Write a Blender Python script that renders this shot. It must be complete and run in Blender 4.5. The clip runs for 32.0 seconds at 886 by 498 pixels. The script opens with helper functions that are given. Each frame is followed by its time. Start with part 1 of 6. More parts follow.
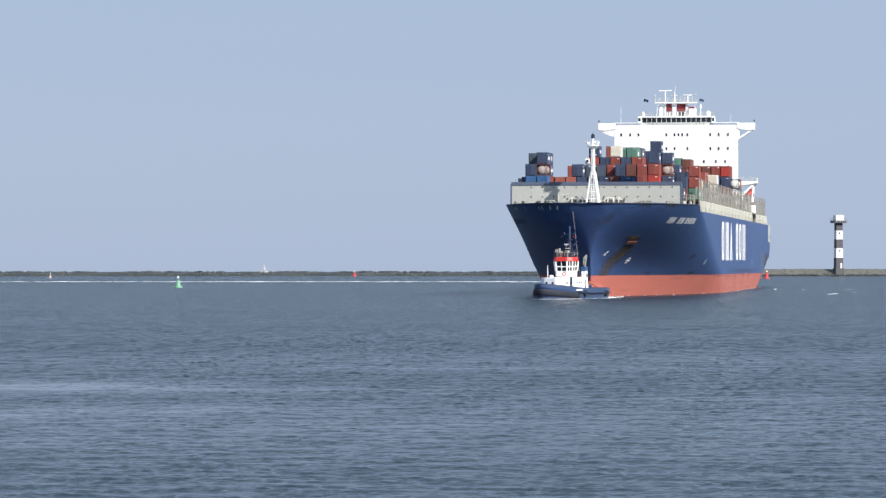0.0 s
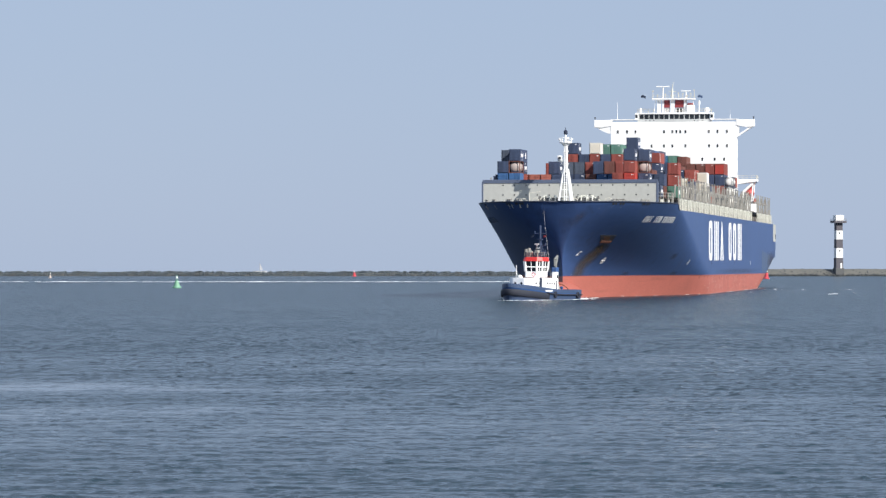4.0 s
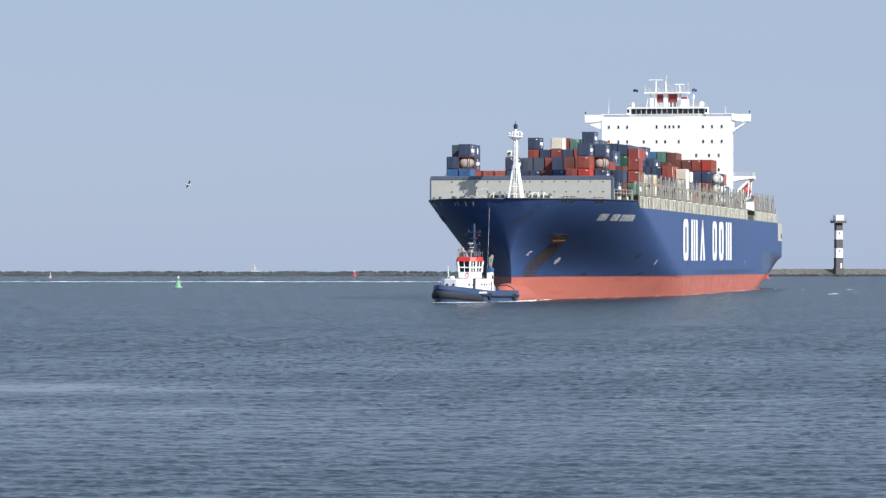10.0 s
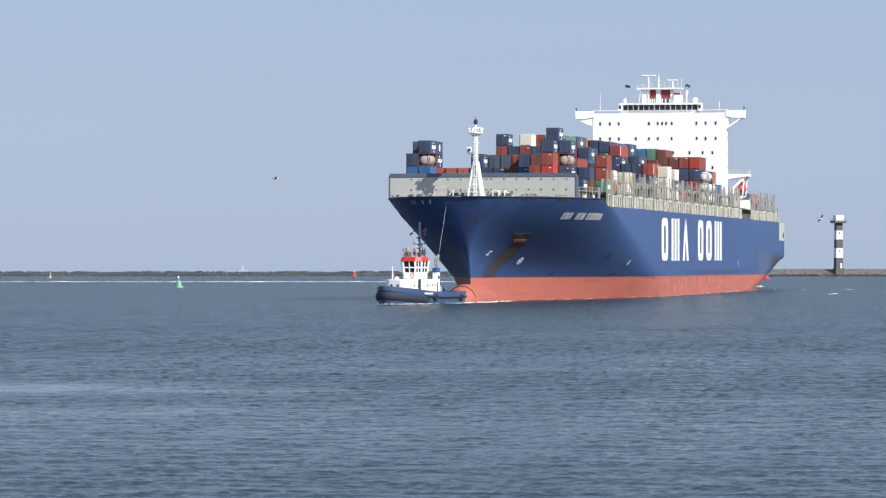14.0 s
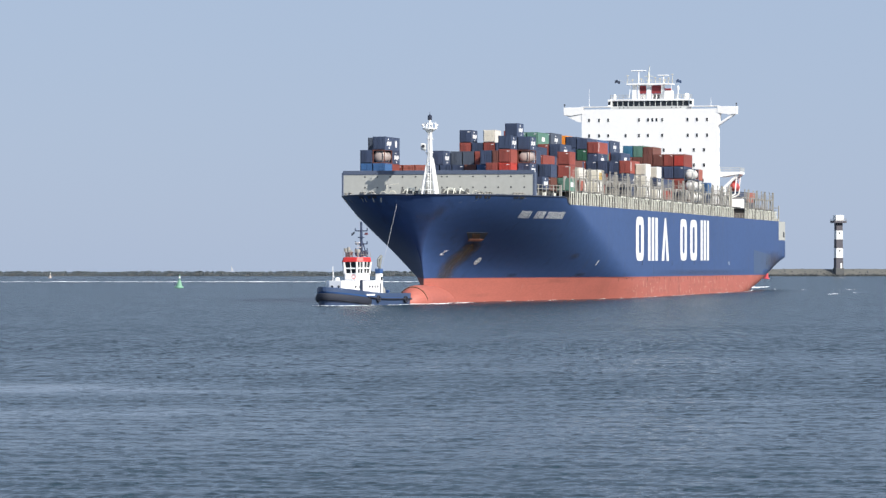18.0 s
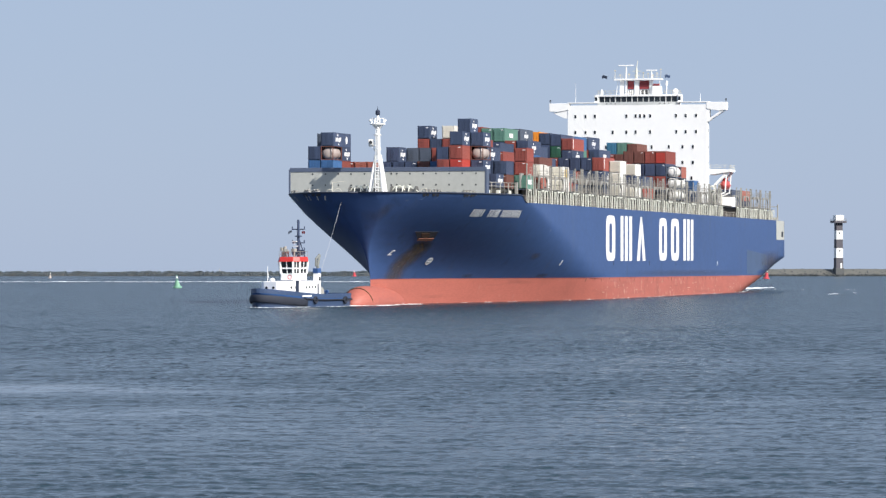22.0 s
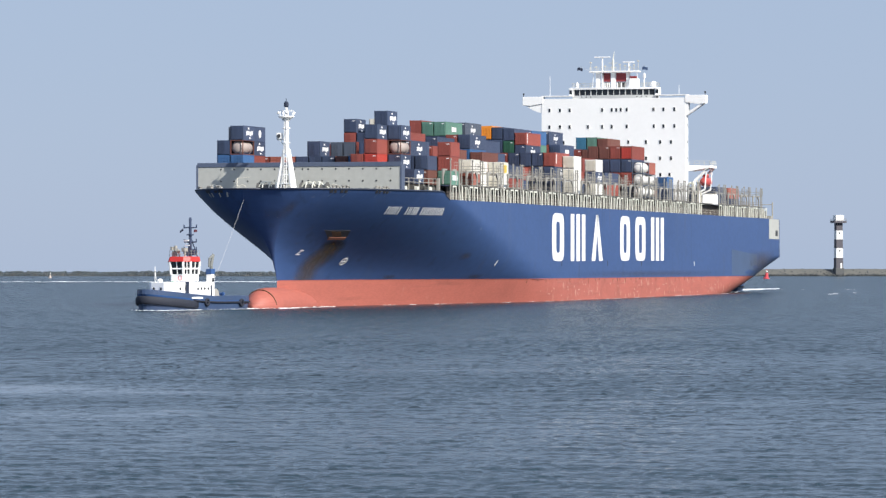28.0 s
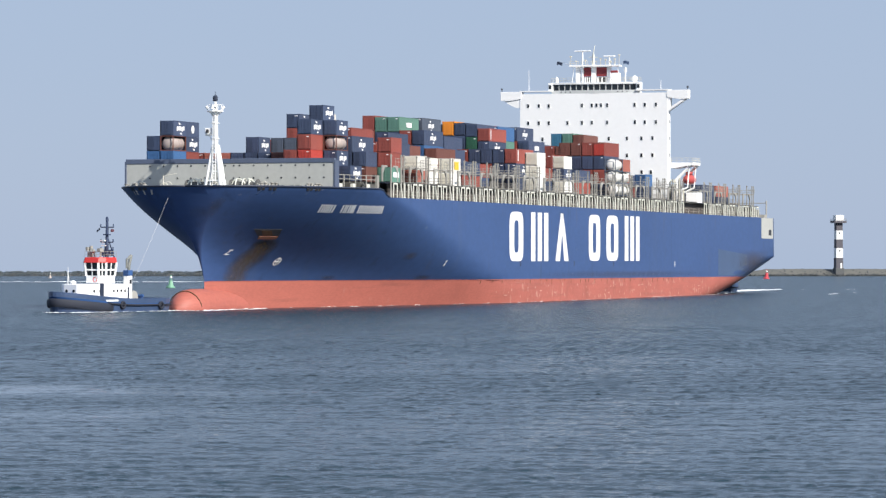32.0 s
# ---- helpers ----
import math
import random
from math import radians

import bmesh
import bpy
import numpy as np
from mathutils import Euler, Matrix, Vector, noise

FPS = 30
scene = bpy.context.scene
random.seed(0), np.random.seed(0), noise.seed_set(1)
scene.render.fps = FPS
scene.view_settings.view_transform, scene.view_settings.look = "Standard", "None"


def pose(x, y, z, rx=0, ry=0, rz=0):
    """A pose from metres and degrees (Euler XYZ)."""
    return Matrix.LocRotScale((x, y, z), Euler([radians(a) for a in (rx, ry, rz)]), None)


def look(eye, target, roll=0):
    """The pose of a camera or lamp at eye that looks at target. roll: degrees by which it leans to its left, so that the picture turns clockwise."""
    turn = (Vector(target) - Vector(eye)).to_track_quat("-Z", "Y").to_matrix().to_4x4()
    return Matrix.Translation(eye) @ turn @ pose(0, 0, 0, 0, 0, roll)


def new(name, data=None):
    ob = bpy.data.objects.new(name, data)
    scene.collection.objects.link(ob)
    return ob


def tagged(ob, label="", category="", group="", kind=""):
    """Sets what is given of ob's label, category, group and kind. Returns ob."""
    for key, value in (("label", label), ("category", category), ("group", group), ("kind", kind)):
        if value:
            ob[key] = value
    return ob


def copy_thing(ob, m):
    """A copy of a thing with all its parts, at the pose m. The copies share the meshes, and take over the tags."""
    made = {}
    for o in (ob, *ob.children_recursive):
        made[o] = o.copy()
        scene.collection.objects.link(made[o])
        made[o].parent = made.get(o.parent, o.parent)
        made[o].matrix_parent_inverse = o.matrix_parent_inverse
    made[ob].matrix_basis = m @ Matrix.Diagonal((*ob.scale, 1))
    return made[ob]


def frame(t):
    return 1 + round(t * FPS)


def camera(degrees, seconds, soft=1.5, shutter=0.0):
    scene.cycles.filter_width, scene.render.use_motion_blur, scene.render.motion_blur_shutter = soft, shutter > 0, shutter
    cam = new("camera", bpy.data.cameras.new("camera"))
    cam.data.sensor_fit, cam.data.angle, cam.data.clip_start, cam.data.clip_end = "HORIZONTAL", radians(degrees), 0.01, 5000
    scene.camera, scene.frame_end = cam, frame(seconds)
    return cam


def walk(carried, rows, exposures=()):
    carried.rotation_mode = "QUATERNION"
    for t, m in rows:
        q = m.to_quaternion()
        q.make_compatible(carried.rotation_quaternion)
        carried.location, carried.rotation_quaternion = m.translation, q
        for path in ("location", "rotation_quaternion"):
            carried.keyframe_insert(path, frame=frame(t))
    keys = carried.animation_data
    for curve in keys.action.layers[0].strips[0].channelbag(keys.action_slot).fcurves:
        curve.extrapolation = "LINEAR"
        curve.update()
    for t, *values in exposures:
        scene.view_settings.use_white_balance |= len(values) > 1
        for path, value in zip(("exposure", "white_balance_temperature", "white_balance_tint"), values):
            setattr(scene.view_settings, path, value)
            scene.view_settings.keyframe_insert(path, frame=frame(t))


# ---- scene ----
# Plan: the camera stands on a quay 8.7 m over the water and looks along +y. A container ship (346 m long,
# 44 m wide) and its bow tug come nearer and to the left; a breakwater with a beacon closes the view at 1.75 km.
cam = camera(13.185, 32.0, soft=1.35)
EYE = (0.0, 0.0, 8.72)
walk(cam, [(0.0, pose(*EYE, 90.123, 0, 0)), (32.0, pose(*EYE, 90.123, 0, 0))],
     exposures=[(0.0, 0.0), (32.0, 0.0)])

SHIP_ROWS = [(0, 32.43, 841.78, -97.835), (2, 29.04, 828.97, -98.387), (4, 25.49, 816.24, -98.949),
             (6, 21.79, 803.59, -99.519), (8, 17.92, 791.01, -100.098), (10, 13.90, 778.49, -100.684),
             (12, 9.73, 766.01, -101.278), (14, 5.41, 753.56, -101.878), (16, 0.94, 741.13, -102.486),
             (18, -3.67, 728.71, -103.099), (20, -8.43, 716.28, -103.718), (22, -13.33, 703.84, -104.342),
             (24, -18.38, 691.38, -104.971), (26, -23.56, 678.87, -105.605), (28, -28.87, 666.32, -106.242),
             (30, -34.33, 653.71, -106.883), (32, -39.91, 641.02, -107.527)]
TUG_ROWS = [(0, 27.0, 811.0, -117.2), (2, 23.6, 798.9, -117.5), (4, 20.0, 786.8, -117.8), (6, 16.2, 774.6, -118.1),
            (8, 11.4, 762.5, -118.4), (10, 6.2, 750.4, -118.2), (12, 0.9, 738.2, -118.0), (14, -4.3, 726.1, -117.7),
            (16, -9.5, 714.0, -117.4), (18, -14.7, 701.9, -117.7), (20, -20.0, 689.8, -118.0), (22, -25.3, 677.6, -118.5),
            (24, -30.5, 665.5, -119.0), (26, -36.2, 653.4, -119.5), (28, -42.0, 641.2, -120.0), (30, -47.9, 629.1, -120.6),
            (32, -53.9, 617.0, -121.2)]

# ---- light ----
SUN_TO = Vector((0.725, -0.689, 0.0)).normalized()
SUN_EL = radians(36)
world = bpy.data.worlds.new("sky")
scene.world = world
world.use_nodes = True
wn, wl = world.node_tree.nodes, world.node_tree.links
wn.clear()
sky = wn.new("ShaderNodeTexSky")
sky.sky_type = "NISHITA"
sky.sun_disc = False
sky.sun_elevation = SUN_EL
sky.sun_rotation = math.atan2(SUN_TO.x, SUN_TO.y)
sky.altitude, sky.air_density, sky.dust_density, sky.ozone_density = 0, 1.0, 0.4, 1.5
tint = wn.new("ShaderNodeMix")
tint.data_type = "RGBA"
tc = wn.new("ShaderNodeTexCoord")
up = wn.new("ShaderNodeSeparateXYZ")
wl.new(tc.outputs["Generated"], up.inputs[0])
haze = wn.new("ShaderNodeMapRange")
haze.inputs["From Min"].default_value, haze.inputs["From Max"].default_value = 0.05, 0.75
haze.inputs["To Min"].default_value, haze.inputs["To Max"].default_value = 0.88, 0.8
wl.new(up.outputs["Z"], haze.inputs["Value"])
wl.new(haze.outputs[0], tint.inputs["Factor"])
tint.inputs["B"].default_value = (3.93, 4.96, 6.97, 1)
wl.new(sky.outputs[0], tint.inputs["A"])
bg = wn.new("ShaderNodeBackground")
bg.inputs["Strength"].default_value = 0.1
wl.new(tint.outputs["Result"], bg.inputs["Color"])
out = wn.new("ShaderNodeOutputWorld")
wl.new(bg.outputs[0], out.inputs[0])

sun = new("sun", bpy.data.lights.new("sun", "SUN"))
sun.data.energy, sun.data.angle, sun.data.color = 6.5, radians(0.6), (1.0, 0.955, 0.89)
sun.matrix_basis = look((0, 0, 0), -(SUN_TO * math.cos(SUN_EL) + Vector((0, 0, math.sin(SUN_EL)))))


# ---- materials ----
def nodes_of(name):
    m = bpy.data.materials.new(name)
    m.use_nodes = True
    return m, m.node_tree.nodes, m.node_tree.links, m.node_tree.nodes["Principled BSDF"]


def paint(name, color, rough=0.5, metal=0.0, var=0.12, scale=0.6, stretch=(1, 1, 1), rust=0.0, bump=0.05,
          rust_color=(0.16, 0.06, 0.03), rust_scale=(1.6, 1.6, 0.22), random_tone=0.0):
    """Paint or metal with tone changes at two scales, and rust that runs downwards."""
    m, n, l, b = nodes_of(name)
    tc = n.new("ShaderNodeTexCoord")
    mp = n.new("ShaderNodeMapping")
    mp.inputs["Scale"].default_value = stretch
    l.new(tc.outputs["Object"], mp.inputs[0])
    big = n.new("ShaderNodeTexNoise")
    big.inputs["Scale"].default_value, big.inputs["Detail"].default_value = scale * 0.25, 4
    fine = n.new("ShaderNodeTexNoise")
    fine.inputs["Scale"].default_value, fine.inputs["Detail"].default_value = scale * 4, 6
    l.new(mp.outputs[0], big.inputs["Vector"])
    l.new(mp.outputs[0], fine.inputs["Vector"])
    add = n.new("ShaderNodeMath")
    add.operation = "ADD"
    l.new(big.outputs["Fac"], add.inputs[0])
    l.new(fine.outputs["Fac"], add.inputs[1])
    rng = n.new("ShaderNodeMapRange")
    rng.inputs["From Min"].default_value, rng.inputs["From Max"].default_value = 0.6, 1.4
    rng.inputs["To Min"].default_value, rng.inputs["To Max"].default_value = 1 - var, 1 + var
    l.new(add.outputs[0], rng.inputs["Value"])
    value = rng.outputs[0]
    if random_tone:
        info = n.new("ShaderNodeObjectInfo")
        r2 = n.new("ShaderNodeMapRange")
        r2.inputs["To Min"].default_value, r2.inputs["To Max"].default_value = 1 - random_tone, 1 + random_tone
        l.new(info.outputs["Random"], r2.inputs["Value"])
        mul = n.new("ShaderNodeMath")
        mul.operation = "MULTIPLY"
        l.new(value, mul.inputs[0])
        l.new(r2.outputs[0], mul.inputs[1])
        value = mul.outputs[0]
    hsv = n.new("ShaderNodeHueSaturation")
    hsv.inputs["Color"].default_value = (*color, 1)
    l.new(value, hsv.inputs["Value"])
    col = hsv.outputs[0]
    if rust:
        mp2 = n.new("ShaderNodeMapping")
        mp2.inputs["Scale"].default_value = rust_scale
        l.new(tc.outputs["Object"], mp2.inputs[0])
        rn = n.new("ShaderNodeTexNoise")
        rn.inputs["Scale"].default_value, rn.inputs["Detail"].default_value, rn.inputs["Roughness"].default_value = 0.5, 8, 0.65
        l.new(mp2.outputs[0], rn.inputs["Vector"])
        rr = n.new("ShaderNodeMapRange")
        rr.inputs["From Min"].default_value, rr.inputs["From Max"].default_value = 0.62, 0.78
        rr.inputs["To Max"].default_value = rust
        l.new(rn.outputs["Fac"], rr.inputs["Value"])
        mix = n.new("ShaderNodeMix")
        mix.data_type = "RGBA"
        mix.inputs["B"].default_value = (*rust_color, 1)
        l.new(rr.outputs[0], mix.inputs["Factor"])
        l.new(col, mix.inputs["A"])
        col = mix.outputs["Result"]
    l.new(col, b.inputs["Base Color"])
    b.inputs["Roughness"].default_value, b.inputs["Metallic"].default_value = rough, metal
    if bump:
        bp = n.new("ShaderNodeBump")
        bp.inputs["Strength"].default_value, bp.inputs["Distance"].default_value = 0.4, bump
        l.new(fine.outputs["Fac"], bp.inputs["Height"])
        l.new(bp.outputs[0], b.inputs["Normal"])
    return m


def water_material():
    m, n, l, b = nodes_of("sea_water")
    tc = n.new("ShaderNodeTexCoord")

    def noise_at(scale, detail, stretch):
        mp = n.new("ShaderNodeMapping")
        mp.inputs["Scale"].default_value = stretch
        mp.inputs["Rotation"].default_value = (0, 0, 0.12)
        l.new(tc.outputs["Object"], mp.inputs[0])
        t = n.new("ShaderNodeTexNoise")
        t.inputs["Scale"].default_value, t.inputs["Detail"].default_value = scale, detail
        t.inputs["Roughness"].default_value = 0.6
        l.new(mp.outputs[0], t.inputs["Vector"])
        return t.outputs["Fac"]

    # wave slopes straight from noise vectors: swell, chop and ripples, stronger where gusts rough the water
    gust = noise_at(0.011, 4, (0.30, 1.0, 1))
    total = None
    for scale, detail, stretch, slope in ((0.35, 3, (0.4, 1.0, 1), 0.15), (2.2, 4, (0.4, 1.0, 1), 0.64), (7.0, 3, (0.4, 1.0, 1), 0.90)):
        t = noise_at(scale, detail, stretch).node
        off = n.new("ShaderNodeVectorMath")
        off.operation = "SUBTRACT"
        off.inputs[1].default_value = (0.5, 0.5, 0.5)
        l.new(t.outputs["Color"], off.inputs[0])
        sc = n.new("ShaderNodeVectorMath")
        sc.operation = "MULTIPLY"
        sc.inputs[1].default_value = (slope * 0.7, slope, 0)
        l.new(off.outputs[0], sc.inputs[0])
        if total is None:
            total = sc.outputs[0]
        else:
            ad = n.new("ShaderNodeVectorMath")
            ad.operation = "ADD"
            l.new(total, ad.inputs[0])
            l.new(sc.outputs[0], ad.inputs[1])
            total = ad.outputs[0]
    # the sheet carries how rough each patch is; short steep wavelets come in groups
    chop = n.new("ShaderNodeAttribute")
    chop.attribute_name = "chop"
    grp = n.new("ShaderNodeMapRange")
    grp.inputs["From Min"].default_value, grp.inputs["From Max"].default_value = 0.40, 0.68
    grp.inputs["To Min"].default_value, grp.inputs["To Max"].default_value = 0.35, 2.3
    l.new(noise_at(1.2, 3, (0.35, 1.0, 1)), grp.inputs["Value"])
    amp = n.new("ShaderNodeMath")
    amp.operation = "MULTIPLY"
    l.new(chop.outputs["Fac"], amp.inputs[0])
    l.new(grp.outputs[0], amp.inputs[1])
    rg = n.new("ShaderNodeMapRange")
    rg.inputs["From Min"].default_value, rg.inputs["From Max"].default_value = 0.4, 1.5
    rg.inputs["To Min"].default_value, rg.inputs["To Max"].default_value = 0.10, 0.26
    l.new(chop.outputs["Fac"], rg.inputs["Value"])
    l.new(rg.outputs[0], b.inputs["Roughness"])
    sl = n.new("ShaderNodeVectorMath")
    sl.operation = "SCALE"
    l.new(total, sl.inputs[0])
    l.new(amp.outputs[0], sl.inputs["Scale"])
    geo = n.new("ShaderNodeNewGeometry")
    up = n.new("ShaderNodeVectorMath")
    up.operation = "ADD"
    l.new(geo.outputs["Normal"], up.inputs[1])
    l.new(sl.outputs[0], up.inputs[0])
    nz = n.new("ShaderNodeVectorMath")
    nz.operation = "NORMALIZE"
    l.new(up.outputs[0], nz.inputs[0])
    l.new(nz.outputs[0], b.inputs["Normal"])
    ramp = n.new("ShaderNodeMix")
    ramp.data_type = "RGBA"
    ramp.inputs["A"].default_value, ramp.inputs["B"].default_value = (0.016, 0.034, 0.046, 1), (0.021, 0.041, 0.055, 1)
    l.new(gust, ramp.inputs["Factor"])
    l.new(ramp.outputs["Result"], b.inputs["Base Color"])
    b.inputs["IOR"].default_value = 1.33
    return m


def glass_material():
    m, n, l, b = nodes_of("dark_glass")
    b.inputs["Base Color"].default_value = (0.02, 0.025, 0.03, 1)
    b.inputs["Roughness"].default_value = 0.08
    return m


# coaming colour holds the shade of the side passage, with rust over it
SHADED_COAMING = paint("shaded_coaming_paint", (0.075, 0.062, 0.055), 0.8, var=0.25, scale=0.4, rust=0.4, bump=0.02)
HATCH = paint("dark_hatch_paint", (0.10, 0.10, 0.095), 0.8, var=0.25, scale=0.4, rust=0.4, bump=0.03)


def wear(m, color, stretch, scale, lo, hi, amount, detail=6, span=None):
    """Lays one more coat of marks over a paint: streaks, scuffs or stains by the stretch of the noise."""
    n, l = m.node_tree.nodes, m.node_tree.links
    b = n["Principled BSDF"]
    under = b.inputs["Base Color"].links[0].from_socket
    tc = n.new("ShaderNodeTexCoord")
    mp = n.new("ShaderNodeMapping")
    mp.inputs["Scale"].default_value = stretch
    mp.inputs["Location"].default_value = (len(n) * 3.1, 0, 0)
    l.new(tc.outputs["Object"], mp.inputs[0])
    t = n.new("ShaderNodeTexNoise")
    t.inputs["Scale"].default_value, t.inputs["Detail"].default_value, t.inputs["Roughness"].default_value = scale, detail, 0.62
    l.new(mp.outputs[0], t.inputs["Vector"])
    r = n.new("ShaderNodeMapRange")
    r.inputs["From Min"].default_value, r.inputs["From Max"].default_value, r.inputs["To Max"].default_value = lo, hi, amount
    l.new(t.outputs["Fac"], r.inputs["Value"])
    fac = r.outputs[0]
    if span:
        # rubbed only along the stretch of the side where tugs and quays touch it
        sx = n.new("ShaderNodeSeparateXYZ")
        l.new(tc.outputs["Object"], sx.inputs[0])
        sr = n.new("ShaderNodeMapRange")
        sr.inputs["From Min"].default_value, sr.inputs["From Max"].default_value = span
        l.new(sx.outputs["X"], sr.inputs["Value"])
        mu = n.new("ShaderNodeMath")
        mu.operation = "MULTIPLY"
        l.new(fac, mu.inputs[0])
        l.new(sr.outputs[0], mu.inputs[1])
        fac = mu.outputs[0]
    mix = n.new("ShaderNodeMix")
    mix.data_type = "RGBA"
    mix.inputs["B"].default_value = (*color, 1)
    l.new(fac, mix.inputs["Factor"])
    l.new(under, mix.inputs["A"])
    l.new(mix.outputs["Result"], b.inputs["Base Color"])


WATER = water_material()
GLASS = glass_material()
HULL_BLUE = paint("hull_blue_paint", (0.044, 0.085, 0.208), 0.42, var=0.12, scale=0.12, stretch=(1, 1, 2.0), rust=0.35,
                  rust_color=(0.09, 0.07, 0.07), rust_scale=(0.5, 0.5, 0.10), bump=0.02)
HULL_RED = paint("antifouling_red_paint", (0.40, 0.118, 0.087), 0.6, var=0.15, scale=0.3, stretch=(1, 1, 3), rust=0.5,
                 rust_color=(0.45, 0.25, 0.20), rust_scale=(0.9, 0.9, 0.5), bump=0.02)
wear(HULL_RED, (0.22, 0.07, 0.05), (0.25, 0.25, 0.10), 0.5, 0.54, 0.72, 0.7, span=(-40, -110))
wear(HULL_RED, (0.24, 0.08, 0.06), (0.06, 0.06, 1.2), 0.6, 0.56, 0.66, 0.45)
wear(HULL_RED, (0.66, 0.46, 0.36), (0.9, 0.9, 0.55), 0.8, 0.60, 0.66, 0.55, span=(-95, -125))
wear(HULL_RED, (0.60, 0.40, 0.32), (0.07, 0.07, 1.6), 0.7, 0.64, 0.70, 0.35, span=(-95, -125))
HULL_BLUE.node_tree.nodes["Principled BSDF"].inputs["Specular IOR Level"].default_value = 0.2
wear(HULL_BLUE, (0.075, 0.105, 0.19), (0.35, 0.35, 0.02), 0.6, 0.56, 0.74, 0.25)
wear(HULL_BLUE, (0.028, 0.042, 0.085), (0.45, 0.45, 0.035), 0.7, 0.60, 0.72, 0.45)
wear(HULL_BLUE, (0.12, 0.16, 0.24), (0.5, 0.5, 0.9), 0.5, 0.69, 0.72, 0.5)
FADED_SHADED_BLUE = paint("faded_shaded_blue_paint", (0.058, 0.094, 0.178), 0.45, var=0.2, scale=0.5, stretch=(1, 1, 2.0), rust=0.35,
                   rust_color=(0.11, 0.13, 0.18), rust_scale=(0.5, 0.5, 0.10), bump=0.02)
PALE_CREAM = paint("pale_cream_paint", (0.68, 0.68, 0.60), 0.55, var=0.06, scale=0.6, rust=0.25, rust_color=(0.4, 0.34, 0.26), bump=0.01)
WHITE = paint("white_ship_paint", (0.92, 0.915, 0.895), 0.5, var=0.03, scale=0.3, rust=0.10, rust_color=(0.6, 0.5, 0.4), bump=0.01)
SCRAPED = paint("scraped_pink_paint", (0.58, 0.36, 0.29), 0.7, var=0.15, scale=1.5, bump=0.01)
HOUSE_GREY = paint("pale_house_grey_paint", (0.56, 0.57, 0.56), 0.55, var=0.05, scale=0.4, rust=0.1, bump=0.01)
LETTER = paint("white_lettering_paint", (0.82, 0.82, 0.82), 0.5, var=0.05, scale=0.5, rust=0.15, rust_color=(0.5, 0.5, 0.55), bump=0.0)
WALL_GREY = paint("pale_grey_paint", (0.43, 0.435, 0.405), 0.6, var=0.08, scale=0.3, rust=0.2, rust_color=(0.36, 0.33, 0.27), bump=0.02)
DECK_GREY = paint("deck_grey_paint", (0.20, 0.21, 0.20), 0.75, var=0.15, scale=0.4, rust=0.4, bump=0.03)
STEEL = paint("lashing_steel_paint", (0.31, 0.30, 0.27), 0.6, var=0.15, scale=0.9, rust=0.35, bump=0.02, random_tone=0.15)
CREAM = paint("cream_steel_paint", (0.60, 0.57, 0.48), 0.6, var=0.10, scale=0.9, rust=0.35, bump=0.02, random_tone=0.12)
DARK = paint("black_steel_paint", (0.042, 0.044, 0.05), 0.6, var=0.2, scale=1.0, bump=0.02)
ANCHOR_RUST = paint("orange_rust", (0.27, 0.115, 0.07), 0.85, var=0.3, scale=1.2, bump=0.05)
WEED = paint("brown_weed", (0.10, 0.055, 0.03), 0.9, var=0.4, scale=1.5, bump=0.05)
YELLOW = paint("yellow_panel_paint", (0.75, 0.48, 0.04), 0.5, var=0.08, scale=0.8, bump=0.01)
FADED_RED = paint("faded_red_paint", (0.58, 0.07, 0.085), 0.6, var=0.15, scale=0.8, bump=0.01)
RED = paint("signal_red_paint", (0.62, 0.035, 0.03), 0.5, var=0.08, scale=0.8, bump=0.01)
DULL_RED = paint("dull_red_paint", (0.23, 0.032, 0.036), 0.55, var=0.1, scale=0.8, bump=0.01)
LIFEBOAT = paint("red_fibreglass", (0.44, 0.075, 0.07), 0.45, var=0.12, scale=0.8, bump=0.01)
GREEN = paint("buoy_green_paint", (0.17, 0.36, 0.24), 0.5, var=0.2, scale=1.5, rust=0.2, bump=0.02)
ROPE = paint("pale_rope", (0.43, 0.44, 0.46), 0.9, var=0.1, scale=3.0, bump=0.01)
FOAM = paint("white_foam", (0.85, 0.87, 0.88), 0.9, var=0.06, scale=1.0, bump=0.08)
TUG_BLUE = paint("tug_blue_paint", (0.036, 0.095, 0.25), 0.4, var=0.12, scale=0.6, rust=0.2, bump=0.01)
CAP_BLUE = paint("grey_blue_paint", (0.085, 0.108, 0.165), 0.55, var=0.12, scale=0.5, rust=0.2, bump=0.02)
TUG_BULWARK = paint("tug_dark_blue_paint", (0.042, 0.07, 0.14), 0.4, var=0.18, scale=0.8, rust=0.2, bump=0.01)
TUG_NAVY = paint("tug_navy_paint", (0.022, 0.030, 0.055), 0.5, var=0.15, scale=0.6, bump=0.01)
MAST_BLUE = paint("mast_blue_paint", (0.042, 0.062, 0.12), 0.5, var=0.15, scale=0.6, bump=0.01)
RUBBER = paint("black_rubber", (0.016, 0.020, 0.034), 0.75, var=0.25, scale=2.0, bump=0.03)
CONCRETE = paint("white_masonry_paint", (0.78, 0.78, 0.76), 0.8, var=0.07, scale=0.4, rust=0.15, rust_color=(0.5, 0.48, 0.42), bump=0.03)
BLACK_MASONRY = paint("black_masonry_paint", (0.095, 0.09, 0.105), 0.8, var=0.15, scale=0.4, bump=0.03)
STONE = paint("breakwater_stone", (0.088, 0.091, 0.092), 0.9, var=0.35, scale=0.5, bump=0.2)
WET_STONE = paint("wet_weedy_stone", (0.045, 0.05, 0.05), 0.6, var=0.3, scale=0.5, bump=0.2)
